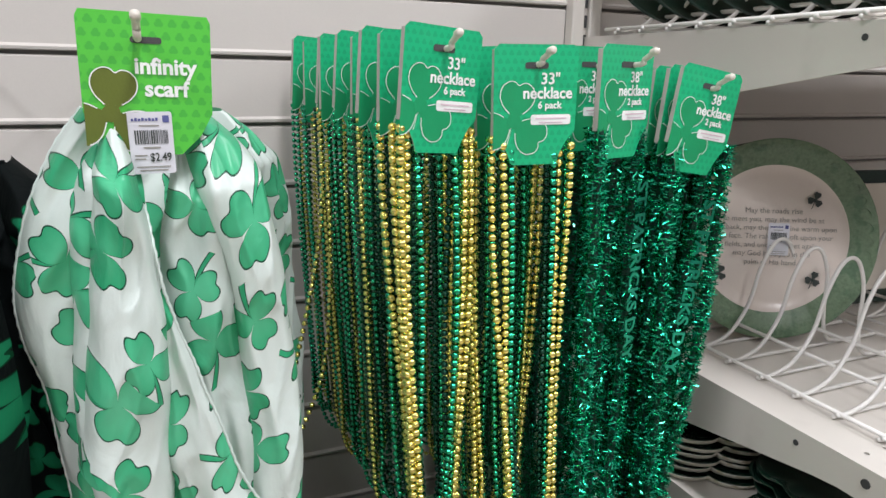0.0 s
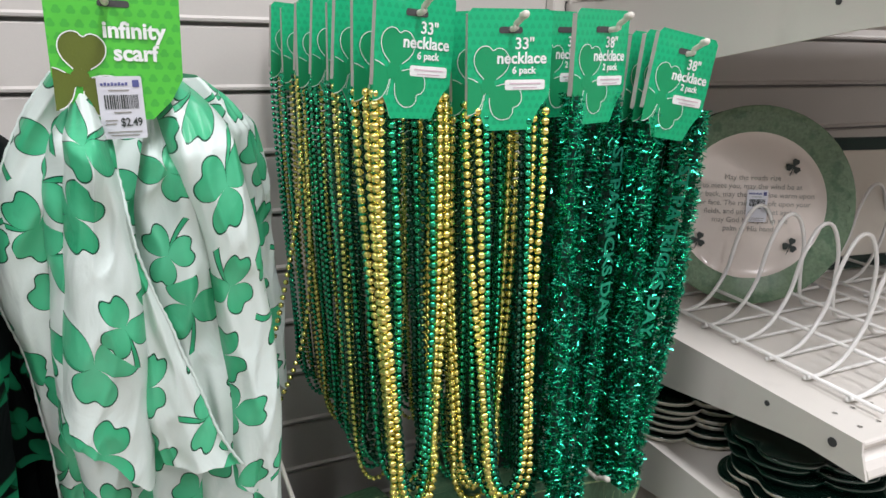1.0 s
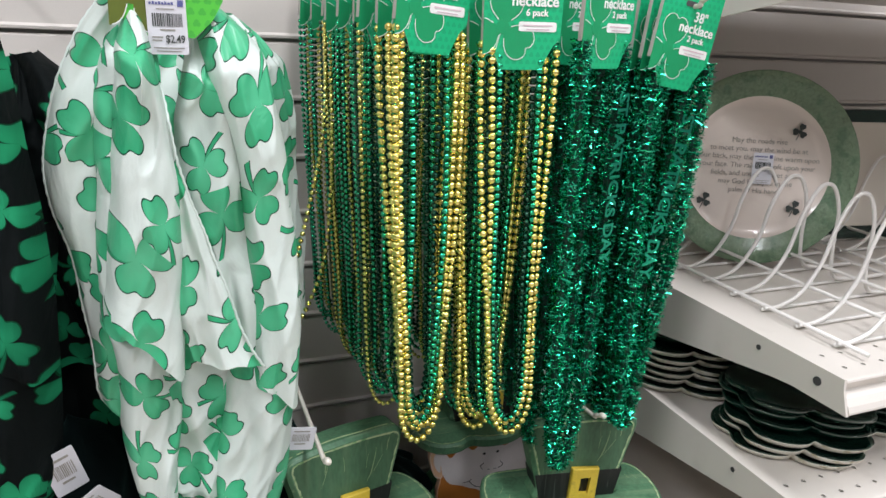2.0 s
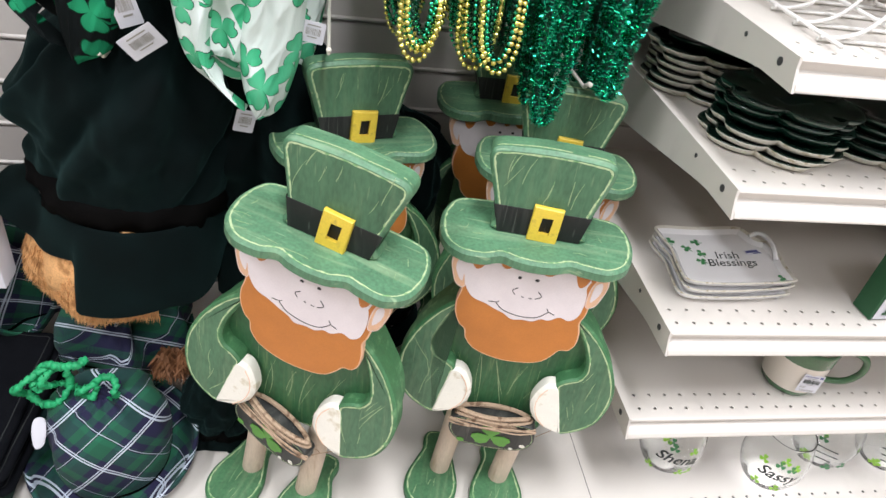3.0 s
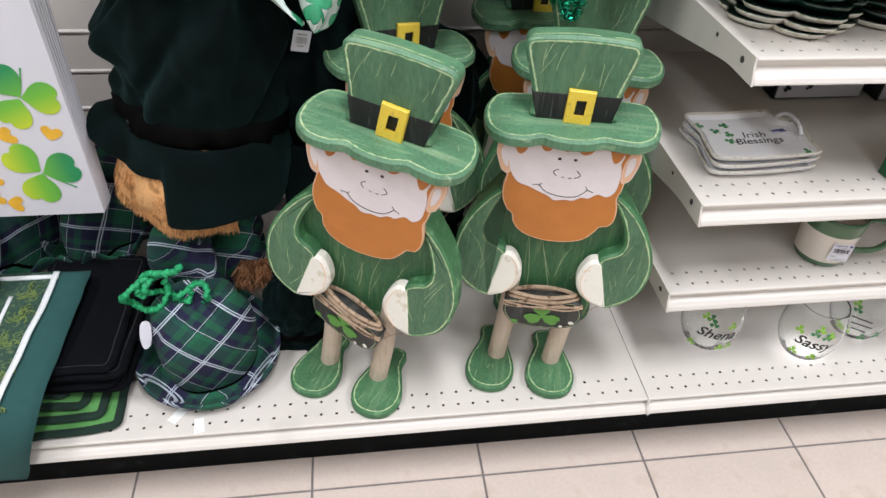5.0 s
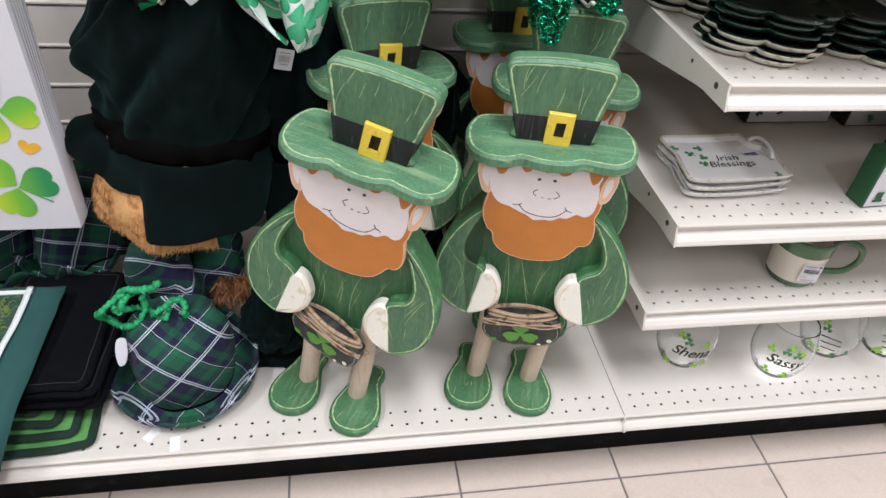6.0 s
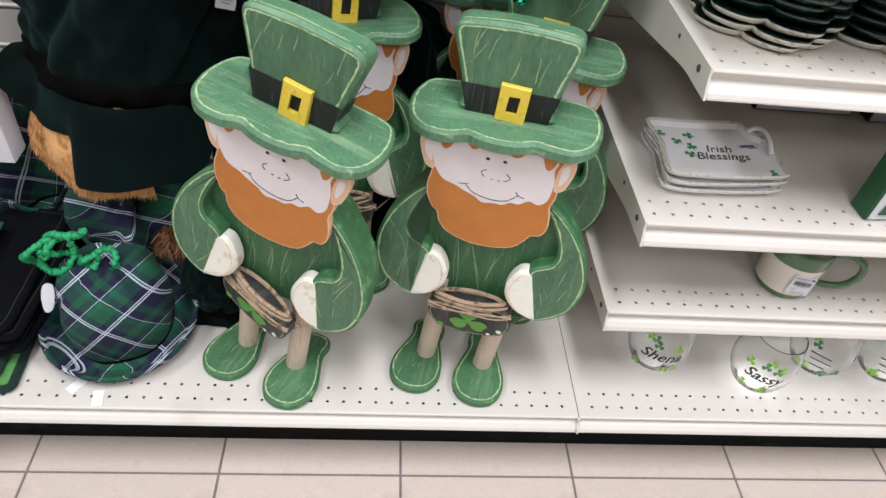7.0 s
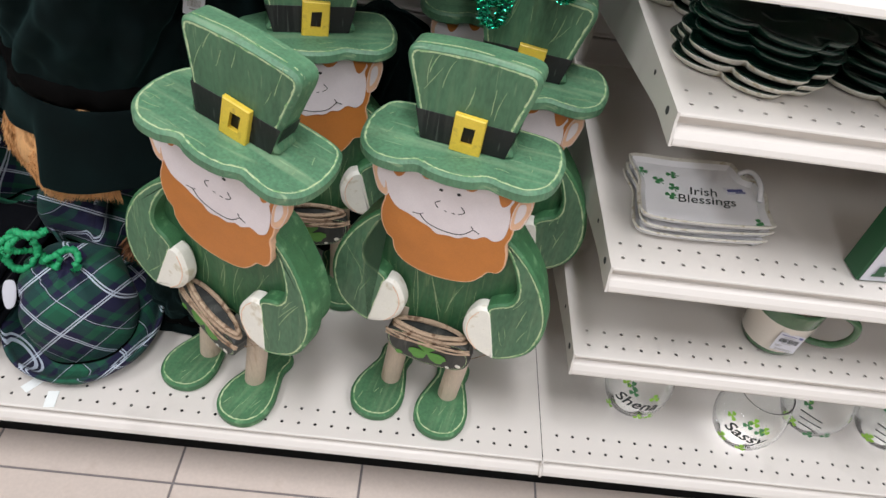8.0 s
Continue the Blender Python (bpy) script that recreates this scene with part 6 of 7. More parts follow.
for lx, ly, a in ((-0.752, 0.014, 8), (-0.790, 0.036, -35)):
    put("fabric_label", mesh_of("fabric_label", *box_data(-0.008, 0.008, -0.014, 0.014, 0.0, 0.0008, 0.0002), WHITE), None, pose(lx, ly, 0.1665, 0, 0, a), label="small white fabric label under the plaid hat", category="label", group="fabric labels")

# brown fur and green crimped ribbon beside the plaid hat
tuft = thing("fur_trim", pose(-0.668, 0.245, 0.285), "brown fake fur trim between the hats", "fur trim")
put("hair", fur_mesh("hair", 900, 4, lambda r: ((r.uniform(-0.026, 0.024), r.uniform(-0.018, 0.018), r.uniform(-0.008, 0.018)), (r.uniform(-0.9, 0.9), -0.8, -0.35)), 0.020, FUR_DARK), tuft)
ribbon = thing("ribbon_bow", pose(-0.824, 0.172, 0.330), "bright green crimped ribbon gathered into loops", "ribbon")
rb = random.Random(3)
for cx, cz, w, h, a0, a1, tip in ((0.0, 0.0, 0.038, 0.026, 0.6, 6.4, 0.5), (0.038, 0.012, 0.034, 0.020, 2.4, 6.6, -0.4), (0.070, -0.006, 0.026, 0.018, -0.4, 5.2, 0.3), (0.030, 0.034, 0.042, 0.014, 0.2, 3.6, 0.5)):
    lp = []
    for q in range(9):
        u = a0 + (a1 - a0) * q / 8
        ex, ez = w * math.cos(u), h * math.sin(u)
        lp.append((cx + ex * math.cos(tip) - ez * math.sin(tip), -0.02 + 0.012 * math.sin(2.3 * u + cx * 90), cz + ex * math.sin(tip) + ez * math.cos(tip)))
    ln = smooth_line(lp, 10, False)
    b = Build()
    tube(b, [(p[0] + rb.uniform(-0.0015, 0.0015), p[1] + rb.uniform(-0.0015, 0.0015), p[2] + rb.uniform(-0.0015, 0.0015)) for p in ln], [0.0048 + 0.0011 * math.sin(2.4 * i) + rb.uniform(-0.0011, 0.0011) for i in range(len(ln))], 10)
    put("loop", b.mesh("loop", [CRIMP], True), ribbon)
b = Build()
board(b, [(-0.006, 0), (0.006, 0.0), (0.009, -0.02), (0.006, -0.04), (-0.004, -0.043), (-0.009, -0.02)], 0.002, UPRIGHT)
put("swing_tag", b.mesh("swing_tag", [PAPER]), ribbon, pose(-0.004, -0.045, -0.036, -25, 14, 20), label="small glossy white tag")


# ---- folded cloths, runner, printed paper pack ----
def folded_cloth(x, y, z, w, d, h, turn, mat, seed, label, edge):
    """A folded napkin: soft rounded slab with a stitched border of another cloth round its top."""
    th = thing("folded_cloth", pose(x, y, z, 0, 0, turn), label, "cloth", "folded cloths")
    rng = np.random.default_rng(seed)
    out = round_rect(-w / 2, w / 2, -d / 2, d / 2, 0.016 + 0.006 * rng.random(), 6)
    fine = []
    for p, q in zip(out, out[1:] + out[:1]):
        k = max(1, int(math.hypot(q[0] - p[0], q[1] - p[1]) / 0.012))
        fine += [(p[0] + (q[0] - p[0]) * u / k, p[1] + (q[1] - p[1]) * u / k) for u in range(k)]
    fine = [(a + 0.0016 * noise.noise(Vector((a * 30, c * 30, seed))), c + 0.0022 * noise.noise(Vector((a * 26, c * 26, seed + 5)))) for a, c in fine]
    b = Build()
    board(b, fine, h, pose(0, 0, h), 0, 2, 1, rim=0.0105, width=0.0016, k=1, edge=0.0042)
    b.v = [(a, c, e + (0.0022 * noise.noise(Vector((a * 16, c * 16, seed))) if e > 0.3 * h else 0.0)) for a, c, e in b.v]
    put("cloth", b.mesh("cloth", [mat, edge, SEAM], True, 60), th)
    return th


for k in range(4):
    folded_cloth(-0.962 - 0.019 * k, 0.128 + 0.019 * k, 0.167 + 0.0105 * k, 0.165, 0.24, 0.0098, 5 - 4 * k, GREENCLOTH, k, "lime green folded napkin with dark green border in a stack", DEEPCLOTH)
for k in range(5):
    folded_cloth(-0.936 - 0.017 * (k % 3), 0.196 - 0.004 * (k % 2), 0.209 + 0.0112 * k, 0.170, 0.27, 0.0105, -3 + 2.0 * (k % 3), BLACKCLOTH, 20 + k, "black folded cloth napkin in a stack", BLACKCLOTH)


def drape(name, x0, x1, path, mat, n=10, sway=0.004, seed=0, lift=0.0):
    """A strip of cloth between two x along a (y, z) path."""
    line = smooth_line(path, 6, False)
    verts = []
    for i, p in enumerate(line):
        for j in range(n + 1):
            xx = x0 + (x1 - x0) * j / n
            verts.append((xx - 0.062 * max(0.0, i / (len(line) - 1) - 0.15) ** 2 * 1.38, p[0] + sway * noise.noise(Vector((xx * 15, i * 0.25, seed))), p[1] + lift + sway * noise.noise(Vector((xx * 15 + 5, i * 0.3, seed)))))
    m = n + 1
    faces = [(i * m + j, i * m + j + 1, (i + 1) * m + j + 1, (i + 1) * m + j) for i in range(len(line) - 1) for j in range(n)]
    me = mesh_of(name, verts, faces, mat, None, True)
    bm = bmesh.new()
    bm.from_mesh(me)
    bmesh.ops.solidify(bm, geom=bm.faces[:], thickness=0.0016)
    bm.to_mesh(me)
    bm.free()
    return me


RPATH = [(0.265, 0.288), (0.21, 0.286), (0.12, 0.282), (0.03, 0.268), (-0.020, 0.235), (-0.033, 0.19), (-0.036, 0.135)]
runner = thing("table_runner", pose(0, 0, 0), "teal table runner with white braid and clover embroidery", "table runner")
put("cloth", drape("cloth", -1.24, -0.945, RPATH, TEAL), runner)
put("field", drape("field", -1.24, -0.998, [(a - 0.003, c + 0.003) for a, c in RPATH[:-1]], RUNNER), runner)
put("braid", drape("braid", -1.003, -0.993, [(a - 0.004, c + 0.0050) for a, c in RPATH[:-1]], BRAID, 2), runner)
put("braid", drape("braid", -1.058, -1.052, [(a - 0.004, c + 0.0050) for a, c in RPATH[1:-1]], BRAID, 2), runner)
box("braid", BRAID, (-1.20, -0.993, 0.245, 0.254, 0.289, 0.295), runner)
for k in range(5):
    fy = 0.215 - 0.052 * k
    b = Build()
    rng = random.Random(k)
    for q in range(26):
        a, r = rng.uniform(0, 6.28), rng.uniform(0, 0.018)
        c = Vector((r * math.cos(a), r * math.sin(a), rng.uniform(0.0, 0.002)))
        tube(b, [c + Vector((0.006 * math.cos(a + u), 0.006 * math.sin(a + u), 0)) for u in (0, 1, 2, 3)], 0.0009, 4)
    zz = float(np.interp(-fy, [-0.265, -0.12, -0.03, 0.02], [0.288, 0.282, 0.268, 0.235]))
    put("clover_stitch", b.mesh("clover_stitch", [STITCH]), runner, pose(-1.026, fy, zz + 0.005, 5, 0, 0))

disc = thing("round_plaque", pose(-1.165, 0.20, 0.36, 60, 0, 25), "round plaque with lilac rim and peach face", "plaque")
b = Build()
lathe(b, [(0.0, 0.004), (0.085, 0.004), (0.088, 0.006)], 40)
put("face", b.mesh("face", [PEACH], True), disc)
b = Build()
lathe(b, [(0.086, 0.004), (0.090, 0.010), (0.102, 0.010), (0.106, 0.004), (0.104, -0.004), (0.0, -0.004)], 40)
put("rim", b.mesh("rim", [PURPLE], True), disc)

pack = thing("paper_pack", pose(-1.004, 0.270, 0.409) @ Matrix.Scale(1.07, 4), "hanging pack of white paper printed with shamrocks and coins", "paper pack")
sheet = mesh_of("sheet", *box_data(-0.105, 0.105, -0.00075, 0.00075, 0.0, 0.36, 0.0002), PAPER)
for k in range(24):
    put("sheet", sheet, pack, pose(0.0004 * (k % 3), 0.00155 * k, 0.0010 * (k % 4), -0.11 * k, 0.06 * ((k * 7) % 5 - 2), 0))
for cx, cz, r, a in ((0.040, 0.077, 0.054, -50), (0.050, 0.196, 0.050, -155), (0.0, 0.305, 0.048, 130), (-0.075, 0.12, 0.040, 70), (-0.06, 0.235, 0.038, 10)):
    lo = shamrock_loops(r)
    put("clover_print", flat_mesh("clover_print", [*lo, [(-0.0012, 0), (0.0012, 0), (0.002, -r * 0.4), (0.0055, -r * 0.88), (0.0035, -r * 0.9), (0.0, -r * 0.4)]], LEAFGRAD, -0.0004), pack, pose(cx, -0.0014, cz, 0, a, 0))
for cx, cz, a in ((0.072, 0.140, 20), (0.013, 0.138, 70), (-0.028, 0.070, 80), (-0.037, 0.036, 75), (-0.014, 0.024, 100)):
    heart = [(0.0, -0.010), (0.012, 0.0), (0.013, 0.008), (0.006, 0.011), (0.0, 0.007), (-0.006, 0.011), (-0.013, 0.008), (-0.012, 0.0)]
    put("coin_print", flat_mesh("coin_print", [smooth_line(heart, 4)], COIN, -0.0004), pack, pose(cx, -0.0014, cz, 0, a, 0))
peg_hook(-1.004, 0.785, 0.262)


# ---- wire racks and plates ----
def plate_rack(x, z, ys, width=0.26):
    th = thing("plate_rack", pose(x, 0, z), "white wire plate rack with upright hoops", "plate rack", "plate racks")
    for y in ys:
        b = Build()
        pts = [(0.0, 0, 0.003), (0.022, 0, 0.004), (0.050, 0, 0.016), (0.074, 0, 0.050), (0.086, 0, 0.095), (0.105, 0, 0.128), (0.128, 0, 0.128), (0.146, 0, 0.095), (0.150, 0, 0.050), (0.160, 0, 0.014), (0.185, 0, 0.004), (width, 0, 0.003)]
        tube(b, smooth_line(pts, 6, False), 0.0024, 8)
        put("hoop", b.mesh("hoop", [WIRE], True), th, pose(0, y, 0.003))
        b = Build()
        tube(b, [(0.0, y + 0.004, 0.003), (width, y + 0.004, 0.003)], 0.0022, 8)
        put("floor_wire", b.mesh("floor_wire", [WIRE], True), th)
    for xx, zz in ((0.004, 0.0075), (0.068, 0.024), (0.152, 0.024), (width - 0.004, 0.0075)):
        b = Build()
        tube(b, [(xx, ys[0] - 0.03, zz), (xx, ys[-1] + 0.03, zz)], 0.0024, 8)
        put("long_wire", b.mesh("long_wire", [WIRE], True), th)
    return th


RY = [0.100 + 0.0475 * k for k in range(9)]
plate_rack(0.052, 0.9225, RY)
plate_rack(0.345, 0.9225, RY)
plate_rack(-0.006, 1.3035, RY)
plate_rack(0.285, 1.3035, RY)

BLESSING = "May the roads rise\nto meet you, may the wind be at\nyour back, may the sun shine warm upon\nyour face. The rains fall soft upon your\nfields, and until we meet again,\nmay God hold you in the\npalm of His hand."


def round_plate(x, y, z, lean, turn, r, rim, well, label, worded=False):
    """A plate standing on edge, its face to -y; the origin at its lowest point."""
    th = thing("round_plate", pose(x, y, z, 0, 0, turn) @ pose(0, 0, 0, -lean, 0, 0), label, "plate", "standing plates")
    m = Matrix.Translation((0, 0, r)) @ Matrix.Rotation(radians(90), 4, "X")
    k = r / 0.133
    b = Build()
    lathe(b, [(0.133 * k, 0.016), (0.130 * k, 0.018), (0.116 * k, 0.0145), (0.0985 * k, 0.010)], 72, 0, m)
    put("rim", b.mesh("rim", [rim], True), th)
    b = Build()
    lathe(b, [(0.0985 * k, 0.010), (0.093 * k, 0.0065), (0.081 * k, 0.005), (0.0, 0.0045)], 72, 0, m)
    put("well", b.mesh("well", [well], True), th)
    b = Build()
    lathe(b, [(0.133 * k, 0.016), (0.131 * k, 0.0135), (0.10 * k, 0.002), (0.06 * k, -0.001), (0.0, -0.001)], 72, 0, m)
    put("back", b.mesh("back", [well], True), th)
    if worded:
        b = Build()
        for q in range(40):
            a = q * math.tau / 40
            for s in (1, -1):
                pts = [m @ Vector((k * (0.118 + 0.0075 * math.cos(u) * s) * math.cos(a + 0.060 * math.sin(u)), k * (0.118 + 0.0075 * math.cos(u) * s) * math.sin(a + 0.060 * math.sin(u)), 0.0146 + 0.0022 * math.cos(u) * s)) for u in np.arange(0, 6.3, 0.7)]
                tube(b, pts, 0.0007, 4)
        put("rim_relief", b.mesh("rim_relief", [rim], True), th)
        put("blessing_text", text_mesh(BLESSING, 0.0096, GREY_PRINT, 0.0, spacing=1.15), th, pose(0, -0.0072, r + 0.003, 0, 0, 0))
        for cx, cz in ((0.050, 0.052), (-0.064, -0.046), (0.054, -0.050)):
            put("clover_print", flat_mesh("clover_print", [clover_outline(0.011, 7), rect(-0.0005, 0.0005, -0.013, 0)], DARK_PRINT, 0), th, pose(cx, -0.0085, r + cz, 0, 20, 0))
        price_tag(th, pose(0.007, -0.0092, r + 0.000, 0, 0, 0) @ Matrix.Diagonal((0.85, 1, 1.15, 1)), False)
    return th


round_plate(0.160, 0.338, 0.9270, 10, -27, 0.128, GLAZE_GREEN, PINKCREAM, "round plate with sage green embossed rim and printed blessing", True)
round_plate(0.225, 0.425, 0.9285, 10, -24, 0.120, GLAZE_DARK, CREAM, "round dark green rimmed plate behind the blessing plate")
for k in range(8):
    round_plate(0.098, 0.135 + 0.0475 * k, 1.3095, 16, -24, 0.118, GLAZE_DARK, CREAM, "dark green round plate standing in the rack")
for k in range(6):
    round_plate(0.40, 0.135 + 0.0475 * k, 1.3095, 16, -6, 0.125, GLAZE_DARK, CREAM, "dark green round plate standing in the rack")

sq = thing("square_plate", pose(0.475, 0.37, 0.929, 0, 0, -8) @ pose(0, 0, 0, -12, 0, 0), "square plate with dark green rim standing in the rack", "plate")
b = Build()
board(b, round_rect(-0.105, 0.105, 0.0, 0.20, 0.022), 0.010, UPRIGHT, 0, 0, 0, k=1)
put("rim", b.mesh("rim", [GLAZE_DARK], True, 40), sq)
b = Build()
board(b, round_rect(-0.085, 0.085, 0.02, 0.18, 0.016), 0.003, Matrix.Translation((0, -0.002, 0)) @ UPRIGHT, 0, 0, 0, k=1)
put("well", b.mesh("well", [CREAM], True, 40), sq)


def clover_plate_mesh(r, pale):
    """Shallow dish of three heart-shaped leaves: dark glaze above, pale foot below."""
    n, b = 128, Build()

    def ring(k, z):
        out = []
        for s in range(n):
            a = s * math.tau / n
            near = abs((a + math.pi / 3) % (math.tau / 3) - math.pi / 3)
            lobe = 0.66 + 0.34 * abs(math.cos(1.5 * a)) ** 0.55 - 0.13 * math.exp(-(near / 0.17) ** 2)
            q = r * k * (1 + (lobe - 1) * min(1, k * 1.05))
            out.append((q * math.cos(a), q * math.sin(a), z))
        return out

    rings = [(0.5, 0.0), (0.86, 0.0008), (0.95, 0.0035), (0.99, 0.0075), (1.0, 0.0100), (0.985, 0.0112), (0.95, 0.0090), (0.88, 0.0055), (0.55, 0.0045)]
    verts = [p for k, z in rings for p in ring(k, z)]
    faces, idx = [], []
    for i in range(len(rings) - 1):
        for s in range(n):
            faces.append((i * n + s, i * n + (s + 1) % n, (i + 1) * n + (s + 1) % n, (i + 1) * n + s))
            idx.append(0 if i < pale else 1)
    faces += [tuple(reversed(range(n))), tuple((len(rings) - 1) * n + s for s in range(n))]
    idx += [0 if pale else 1, 1]
    b.add(verts, faces, idx)
    return b.mesh("clover_plate", [STONE_EDGE, GLAZE_DARK], True)


CP_S, CP_L = clover_plate_mesh(0.087, 4), clover_plate_mesh(0.089, 0)
rp = random.Random(8)
for sx, sy, small, large in ((0.100, 0.170, 3, 3), (0.266, 0.166, 1, 4), (0.078, 0.335, 6, 1), (0.262, 0.345, 4, 2), (0.46, 0.18, 3, 3), (0.65, 0.18, 4, 2)):
    z = 0.7695
    for k in range(small + large):
        put("clover_plate", CP_S if k < small else CP_L, None, pose(sx + rp.uniform(-0.004, 0.004) + (0.012 if k >= small else 0), sy + rp.uniform(-0.004, 0.004) + (0.008 if k >= small else 0), z, 0, 0, -62 + rp.uniform(-9, 9)),
            label="three-leafed dark green glazed plate in a stack", category="plate", group="clover plates")
        z += 0.0105 if k < small - 1 else 0.0115
for sx, sy, z in ((0.125, 0.200, 0.8400), (0.296, 0.200, 0.8285)):
    swing_tag(sx, sy, z, -84, 0, 12, 0.040, 0.026, "white shelf sticker lying on the dark plates")


# ---- blessing trays, boxed signs, mug, glasses ----
def blessing_tray(k, top):
    th = thing("blessing_tray", pose(0.126 + 0.002 * (k % 2), 0.172, 0.5485 + 0.0125 * k, 0, 0, 3 + 2 * (k % 2)), "white ceramic tray printed with clovers and lettering" if top else "white ceramic tray in a stack", "tray", "blessing trays")
    out = [(0.92 * a, 0.90 * c) for a, c in [(-0.096, -0.062), (-0.03, -0.073), (0.076, -0.070), (0.088, -0.055), (0.090, -0.03), (0.098, 0.0), (0.094, 0.035), (0.078, 0.042), (0.070, 0.066), (0.058, 0.076), (-0.02, 0.074), (-0.084, 0.078), (-0.094, 0.060), (-0.090, 0.02), (-0.098, -0.02)]]
    p = ccw(smooth_line(out, 5))
    n = len(p)
    rings = [(inset(p, 0.016), 0.0), (inset(p, 0.004), 0.006), (p, 0.0125), (inset(p, 0.0016), 0.0142), (inset(p, 0.005), 0.0115), (inset(p, 0.012), 0.0065)]
    v = [(q[0], q[1], z) for r, z in rings for q in r]
    v += [(0.0, 0.0, 0.0), (0.0, 0.0, 0.0062)]
    f, idx = [(6 * n, (i + 1) % n, i) for i in range(n)], [0] * n
    for r in range(5):
        for i in range(n):
            f.append((r * n + i, r * n + (i + 1) % n, (r + 1) * n + (i + 1) % n, (r + 1) * n + i))
            idx.append(1 if r in (2, 3) else 0)
    f += [(6 * n + 1, 5 * n + i, 5 * n + (i + 1) % n) for i in range(n)]
    idx += [0] * n
    dish = Build()
    dish.add(v, f, idx)
    put("dish", dish.mesh("dish", [PORCELAIN, STONE_EDGE], True, 25), th)
    b = Build()
    tube(b, smooth_line([(0.064, 0.044, 0.012), (0.074, 0.044, 0.018), (0.081, 0.034, 0.021), (0.082, 0.016, 0.020), (0.078, 0.0, 0.017), (0.076, -0.010, 0.011)], 6, False), 0.0036, 8)
    if top:
        put("handle", b.mesh("handle", [PORCELAIN], True), th, label="curled glazed handle with gilt edge")
        put("word_print", text_mesh("Irish\nBlessings", 0.0225, DARK_PRINT, 0.0, shear=0.25, spacing=0.75), th, pose(0.004, -0.004, 0.0072, -90, 0, 0))
        for cx, cy, a in ((-0.070, 0.040, 0), (-0.052, 0.022, 40), (-0.030, 0.036, 80), (-0.034, 0.010, 10), (-0.042, -0.008, 60), (0.066, -0.048, 20), (0.070, 0.048, 70)):
            put("clover_print", flat_mesh("clover_print", [clover_outline(0.0085, 7), rect(-0.0005, 0.0005, -0.010, 0)], LEAF_PRINT, 0), th, pose(cx, cy, 0.0072, -90, 0, a))
        put("sticker", plate_of("sticker", rect(-0.014, 0.014, -0.006, 0.006), 0.0004, [PAPER, PAPER]), th, pose(0.052, 0.012, 0.0078, -90, 0, 8))
        put("sticker_print", flat_mesh("sticker_print", [rect(-0.012, 0.010, -0.002, 0.003), rect(-0.002, 0.012, -0.005, -0.003)], BLUE, 0), th, pose(0.052, 0.012, 0.0084, -90, 0, 8))


for k in range(3):
    blessing_tray(k, k == 2)


def boxed_sign(x, y, z, w, h, d, turn, side, label, words="", hat=False):
    th = thing("boxed_sign", pose(x, y, z, 0, 0, turn), label, "sign", "boxed signs")
    box("box", side, (0, w, 0, d, 0, h), th)
    put("face", flat_mesh("face", [rect(0.003, w - 0.003, 0.003, h - 0.003)], PAPER, -0.0012), th)
    rng = random.Random(int(x * 977))
    for _ in range(9):
        cx, cz = rng.uniform(0.012, w - 0.012), rng.choice((rng.uniform(0.010, h * 0.3), rng.uniform(h * 0.72, h - 0.012)))
        put("clover_print", flat_mesh("clover_print", [clover_outline(0.0075, 7), rect(-0.0004, 0.0004, -0.009, 0)], rng.choice((LEAF_PRINT, DARK_PRINT)), 0), th, pose(cx, -0.0022, cz, 0, rng.uniform(0, 360), 0))
    if words:
        put("word_print", text_mesh(words, 0.030, DARK_PRINT, 0.0002, "LEFT", 0.3), th, pose(0.020, -0.0024, h * 0.5))
    if hat:
        put("hat_print", flat_mesh("hat_print", [rect(0.012, 0.030, 0.012, 0.016), rect(0.015, 0.027, 0.016, 0.030)], BOX_GREEN, -0.0030), th)
    return th


boxed_sign(0.318, 0.078, 0.548, 0.15, 0.095, 0.036, 4, BOX_GREEN, "small boxed sign with green sides and clover border", "We", True)
boxed_sign(0.262, 0.345, 0.548, 0.17, 0.10, 0.04, 0, BOX_DARK, "small boxed sign with black sides and clover border", "Clover")
boxed_sign(0.455, 0.330, 0.548, 0.15, 0.10, 0.05, 0, BOX_DARK, "small boxed sign with black sides and clover border")
boxed_sign(0.50, 0.22, 0.548, 0.15, 0.12, 0.05, 4, BOX_GREEN, "small boxed sign with green sides and clover border")

mug = thing("mug", pose(0.302, 0.128, 0.3705, 0, 0, -24), "cream stoneware mug with green rim and handle", "mug")
b = Build()
lathe(b, [(0.0, 0.0), (0.038, 0.0), (0.0405, 0.004), (0.0425, 0.012), (0.046, 0.05), (0.0475, 0.068)], 40, 0, mats=[1, 1, 1, 0, 0])
lathe(b, [(0.0475, 0.068), (0.0485, 0.09), (0.0485, 0.096), (0.046, 0.097), (0.0445, 0.09), (0.042, 0.02), (0.0, 0.012)], 40, 0, mats=[1, 1, 1, 1, 0, 0])
put("body", b.mesh("body", [CREAM, MUG_GREEN], True), mug)
b = Build()
tube(b, smooth_line([(0.044, 0, 0.080), (0.064, 0, 0.088), (0.088, 0, 0.080), (0.094, 0, 0.056), (0.082, 0, 0.032), (0.060, 0, 0.022), (0.042, 0, 0.022)], 6, False), 0.0055, 10)
put("handle", b.mesh("handle", [MUG_GREEN], True), mug, label="glossy green loop handle")
price_tag(mug, pose(0, 0, 0, 0, 0, 24) @ pose(-0.004, -0.0475, 0.040, -5, 6, -6) @ Matrix.Diagonal((1.15, 1, 0.95, 1)), False)


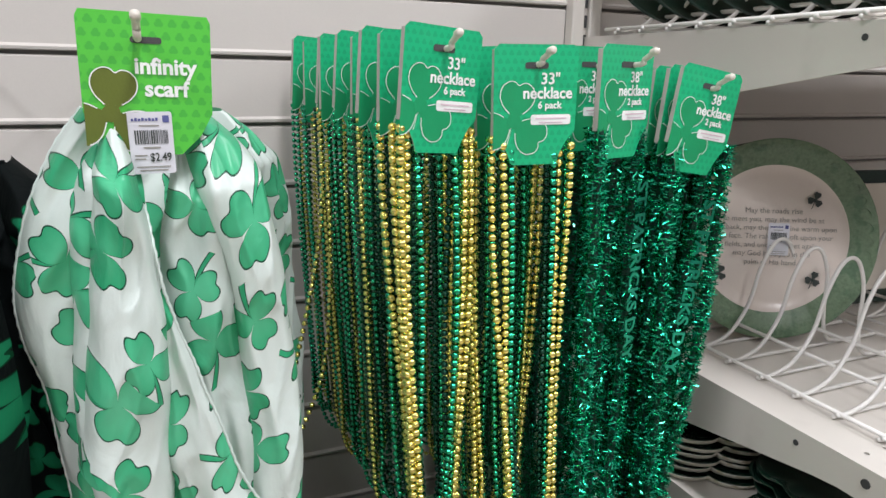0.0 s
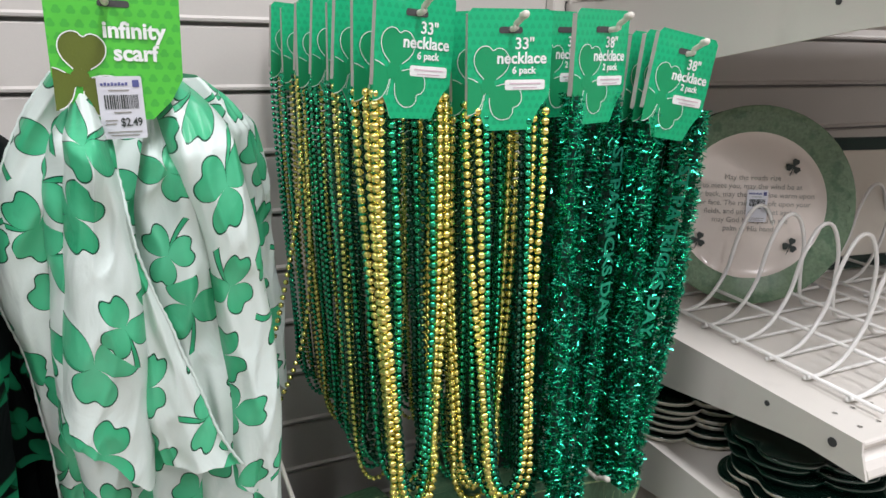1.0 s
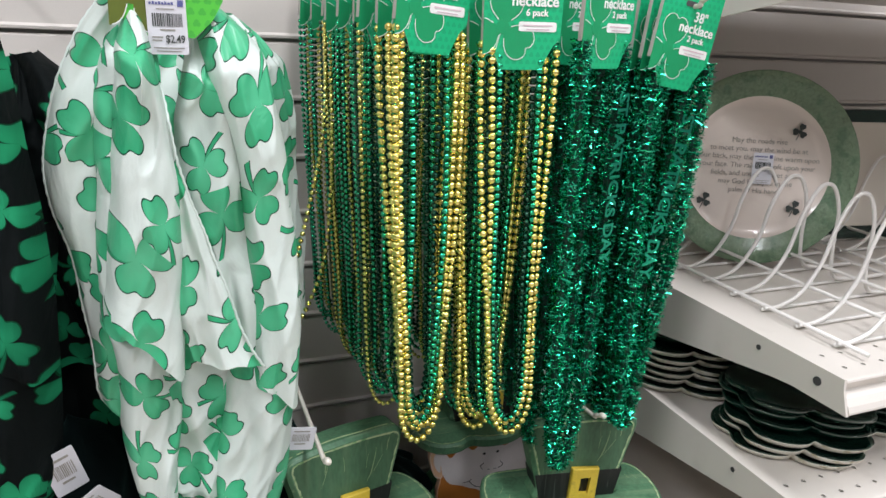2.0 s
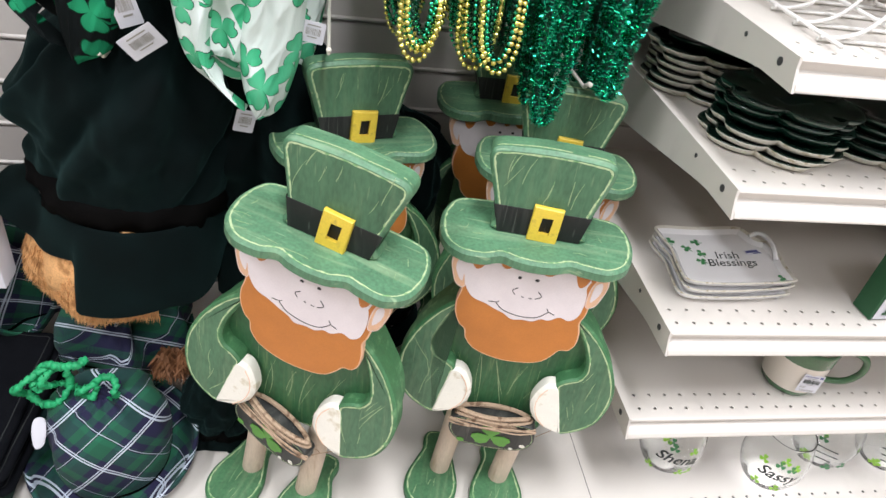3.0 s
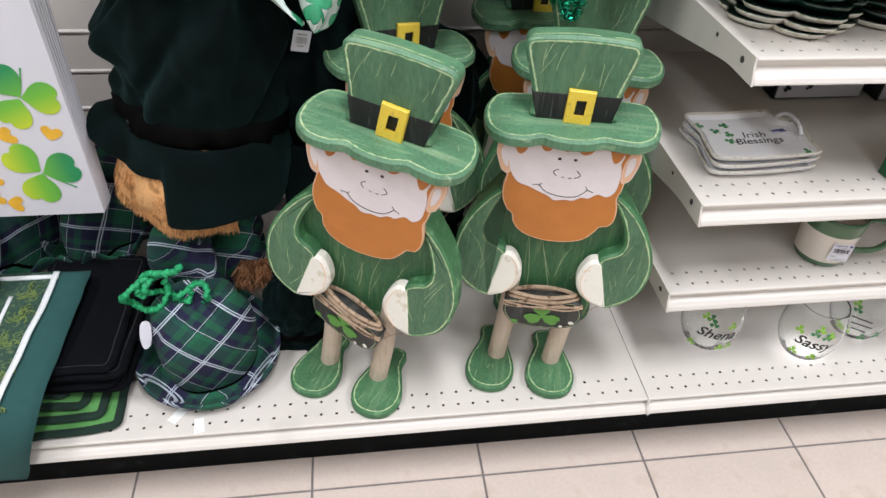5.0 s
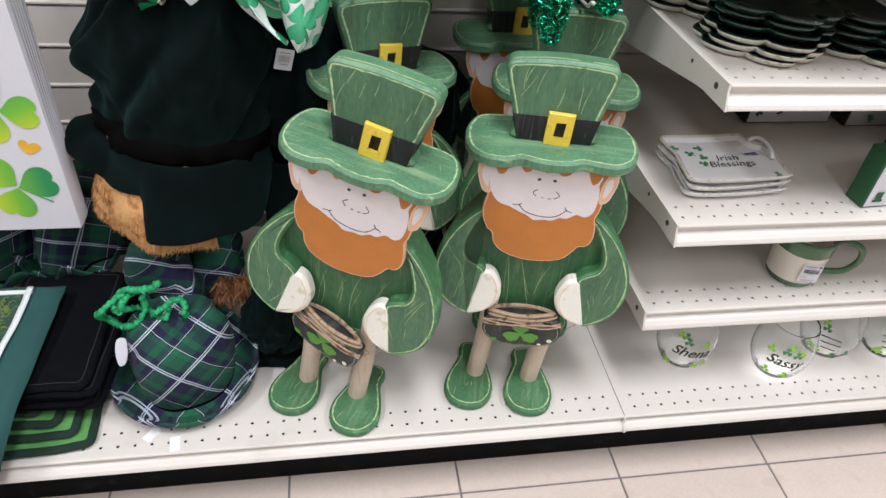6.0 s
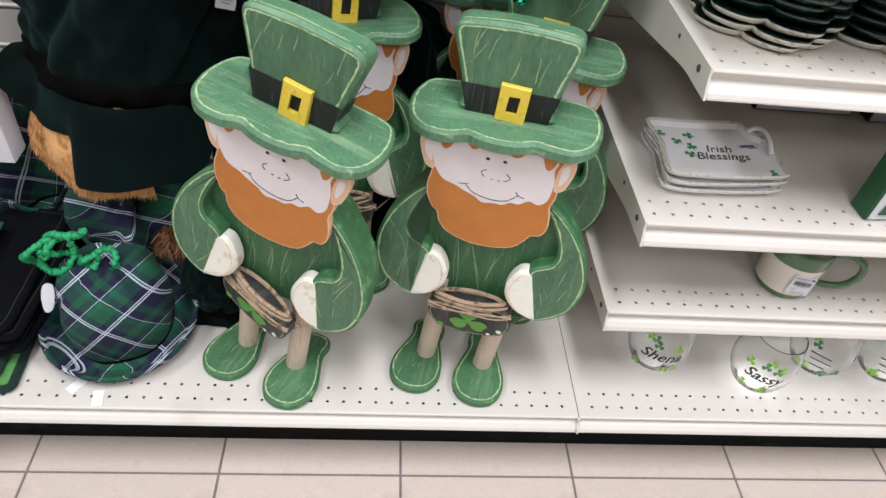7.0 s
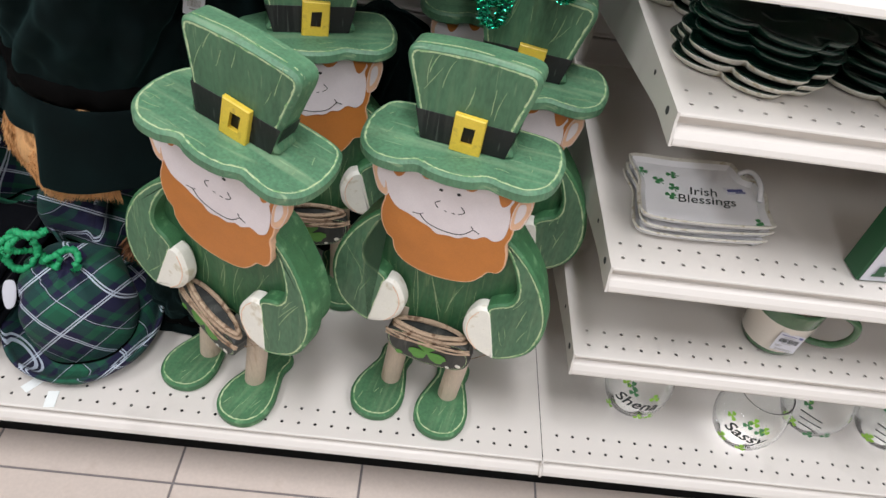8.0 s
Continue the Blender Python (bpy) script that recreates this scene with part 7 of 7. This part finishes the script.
def bent_print(me, r, z0):
    """Wraps a flat print (x, z) round an upright cylinder-like bowl, facing -y."""
    me = me.copy()
    for v in me.vertices:
        a = v.co.x / r
        rr = (r + 0.0008) * (1 - 5.5 * (v.co.z + z0 - 0.052) ** 2 * 10)
        v.co = Vector((rr * math.sin(a), -rr * math.cos(a), v.co.z + z0))
    return me


def glass(x, y, turn, words, label, mat):
    th = thing("stemless_glass", pose(x, y, 0.1668, 0, 0, turn) @ Matrix.Scale(1.12, 4), label, "glass", "stemless glasses")
    prof = [(0.0, 0.0), (0.018, 0.0), (0.024, 0.002), (0.036, 0.014), (0.0445, 0.034), (0.0475, 0.052), (0.046, 0.075), (0.041, 0.098), (0.0375, 0.112), (0.0365, 0.1125), (0.0362, 0.111), (0.0398, 0.098), (0.0448, 0.075), (0.0463, 0.052), (0.0432, 0.034), (0.035, 0.0155), (0.022, 0.0075), (0.0, 0.006)]
    b = Build()
    lathe(b, smooth_line(prof, 3, False), 48)
    put("bowl", b.mesh("bowl", [GLASS], True), th).visible_shadow = False
    if words:
        put("word_print", bent_print(text_mesh(words, 0.026, mat, 0.0004, shear=0.35), 0.047, 0.060), th, label="dark script lettering on the bowl")
    else:
        put("word_print", bent_print(flat_mesh("word_print", [rect(-0.02, 0.012, 0.0, 0.0025), rect(-0.016, 0.016, -0.011, -0.0085), rect(-0.012, 0.010, -0.022, -0.0195)], mat, 0), 0.047, 0.062), th)
    rng = random.Random(int(x * 991))
    for _ in range(7):
        cx, cz = rng.uniform(-0.034, 0.034), rng.choice((rng.uniform(0.026, 0.036), rng.uniform(0.076, 0.092)))
        me = flat_mesh("clover_print", [[(q[0] + cx, q[1]) for q in clover_outline(0.0085, 7)]], rng.choice((LEAF_PRINT, LIME_PRINT)), 0)
        put("clover_print", bent_print(me, 0.047, cz), th)


glass(0.152, 0.122, -18, "Shena", "clear stemless glass with clovers and script lettering", DARK_PRINT)
glass(0.326, 0.082, -30, "Sassy", "clear stemless glass with clovers and script lettering", DARK_PRINT)
glass(0.455, 0.122, -34, "", "clear stemless glass with clovers and dark lines", DARK_PRINT)
glass(0.580, 0.110, -36, "", "clear stemless glass with clovers and dark lines", DARK_PRINT)
glass(0.71, 0.14, 0, "", "clear stemless glass with clovers and dark lines", DARK_PRINT)

# ---- floor tiles, last ----
T = 0.306
tile = mesh_of("tile", *box_data(-T / 2 + 0.0020, T / 2 - 0.0020, -T / 2 + 0.0020, T / 2 - 0.0020, -0.008, 0.0, 0.0008), TILE)
for i in range(-9, 8):
    for j in range(-9, 2):
        put("tile", tile, floor, pose(0.026 + T * (i + 0.5), -0.021 + T * (j + 0.5), 0.0))
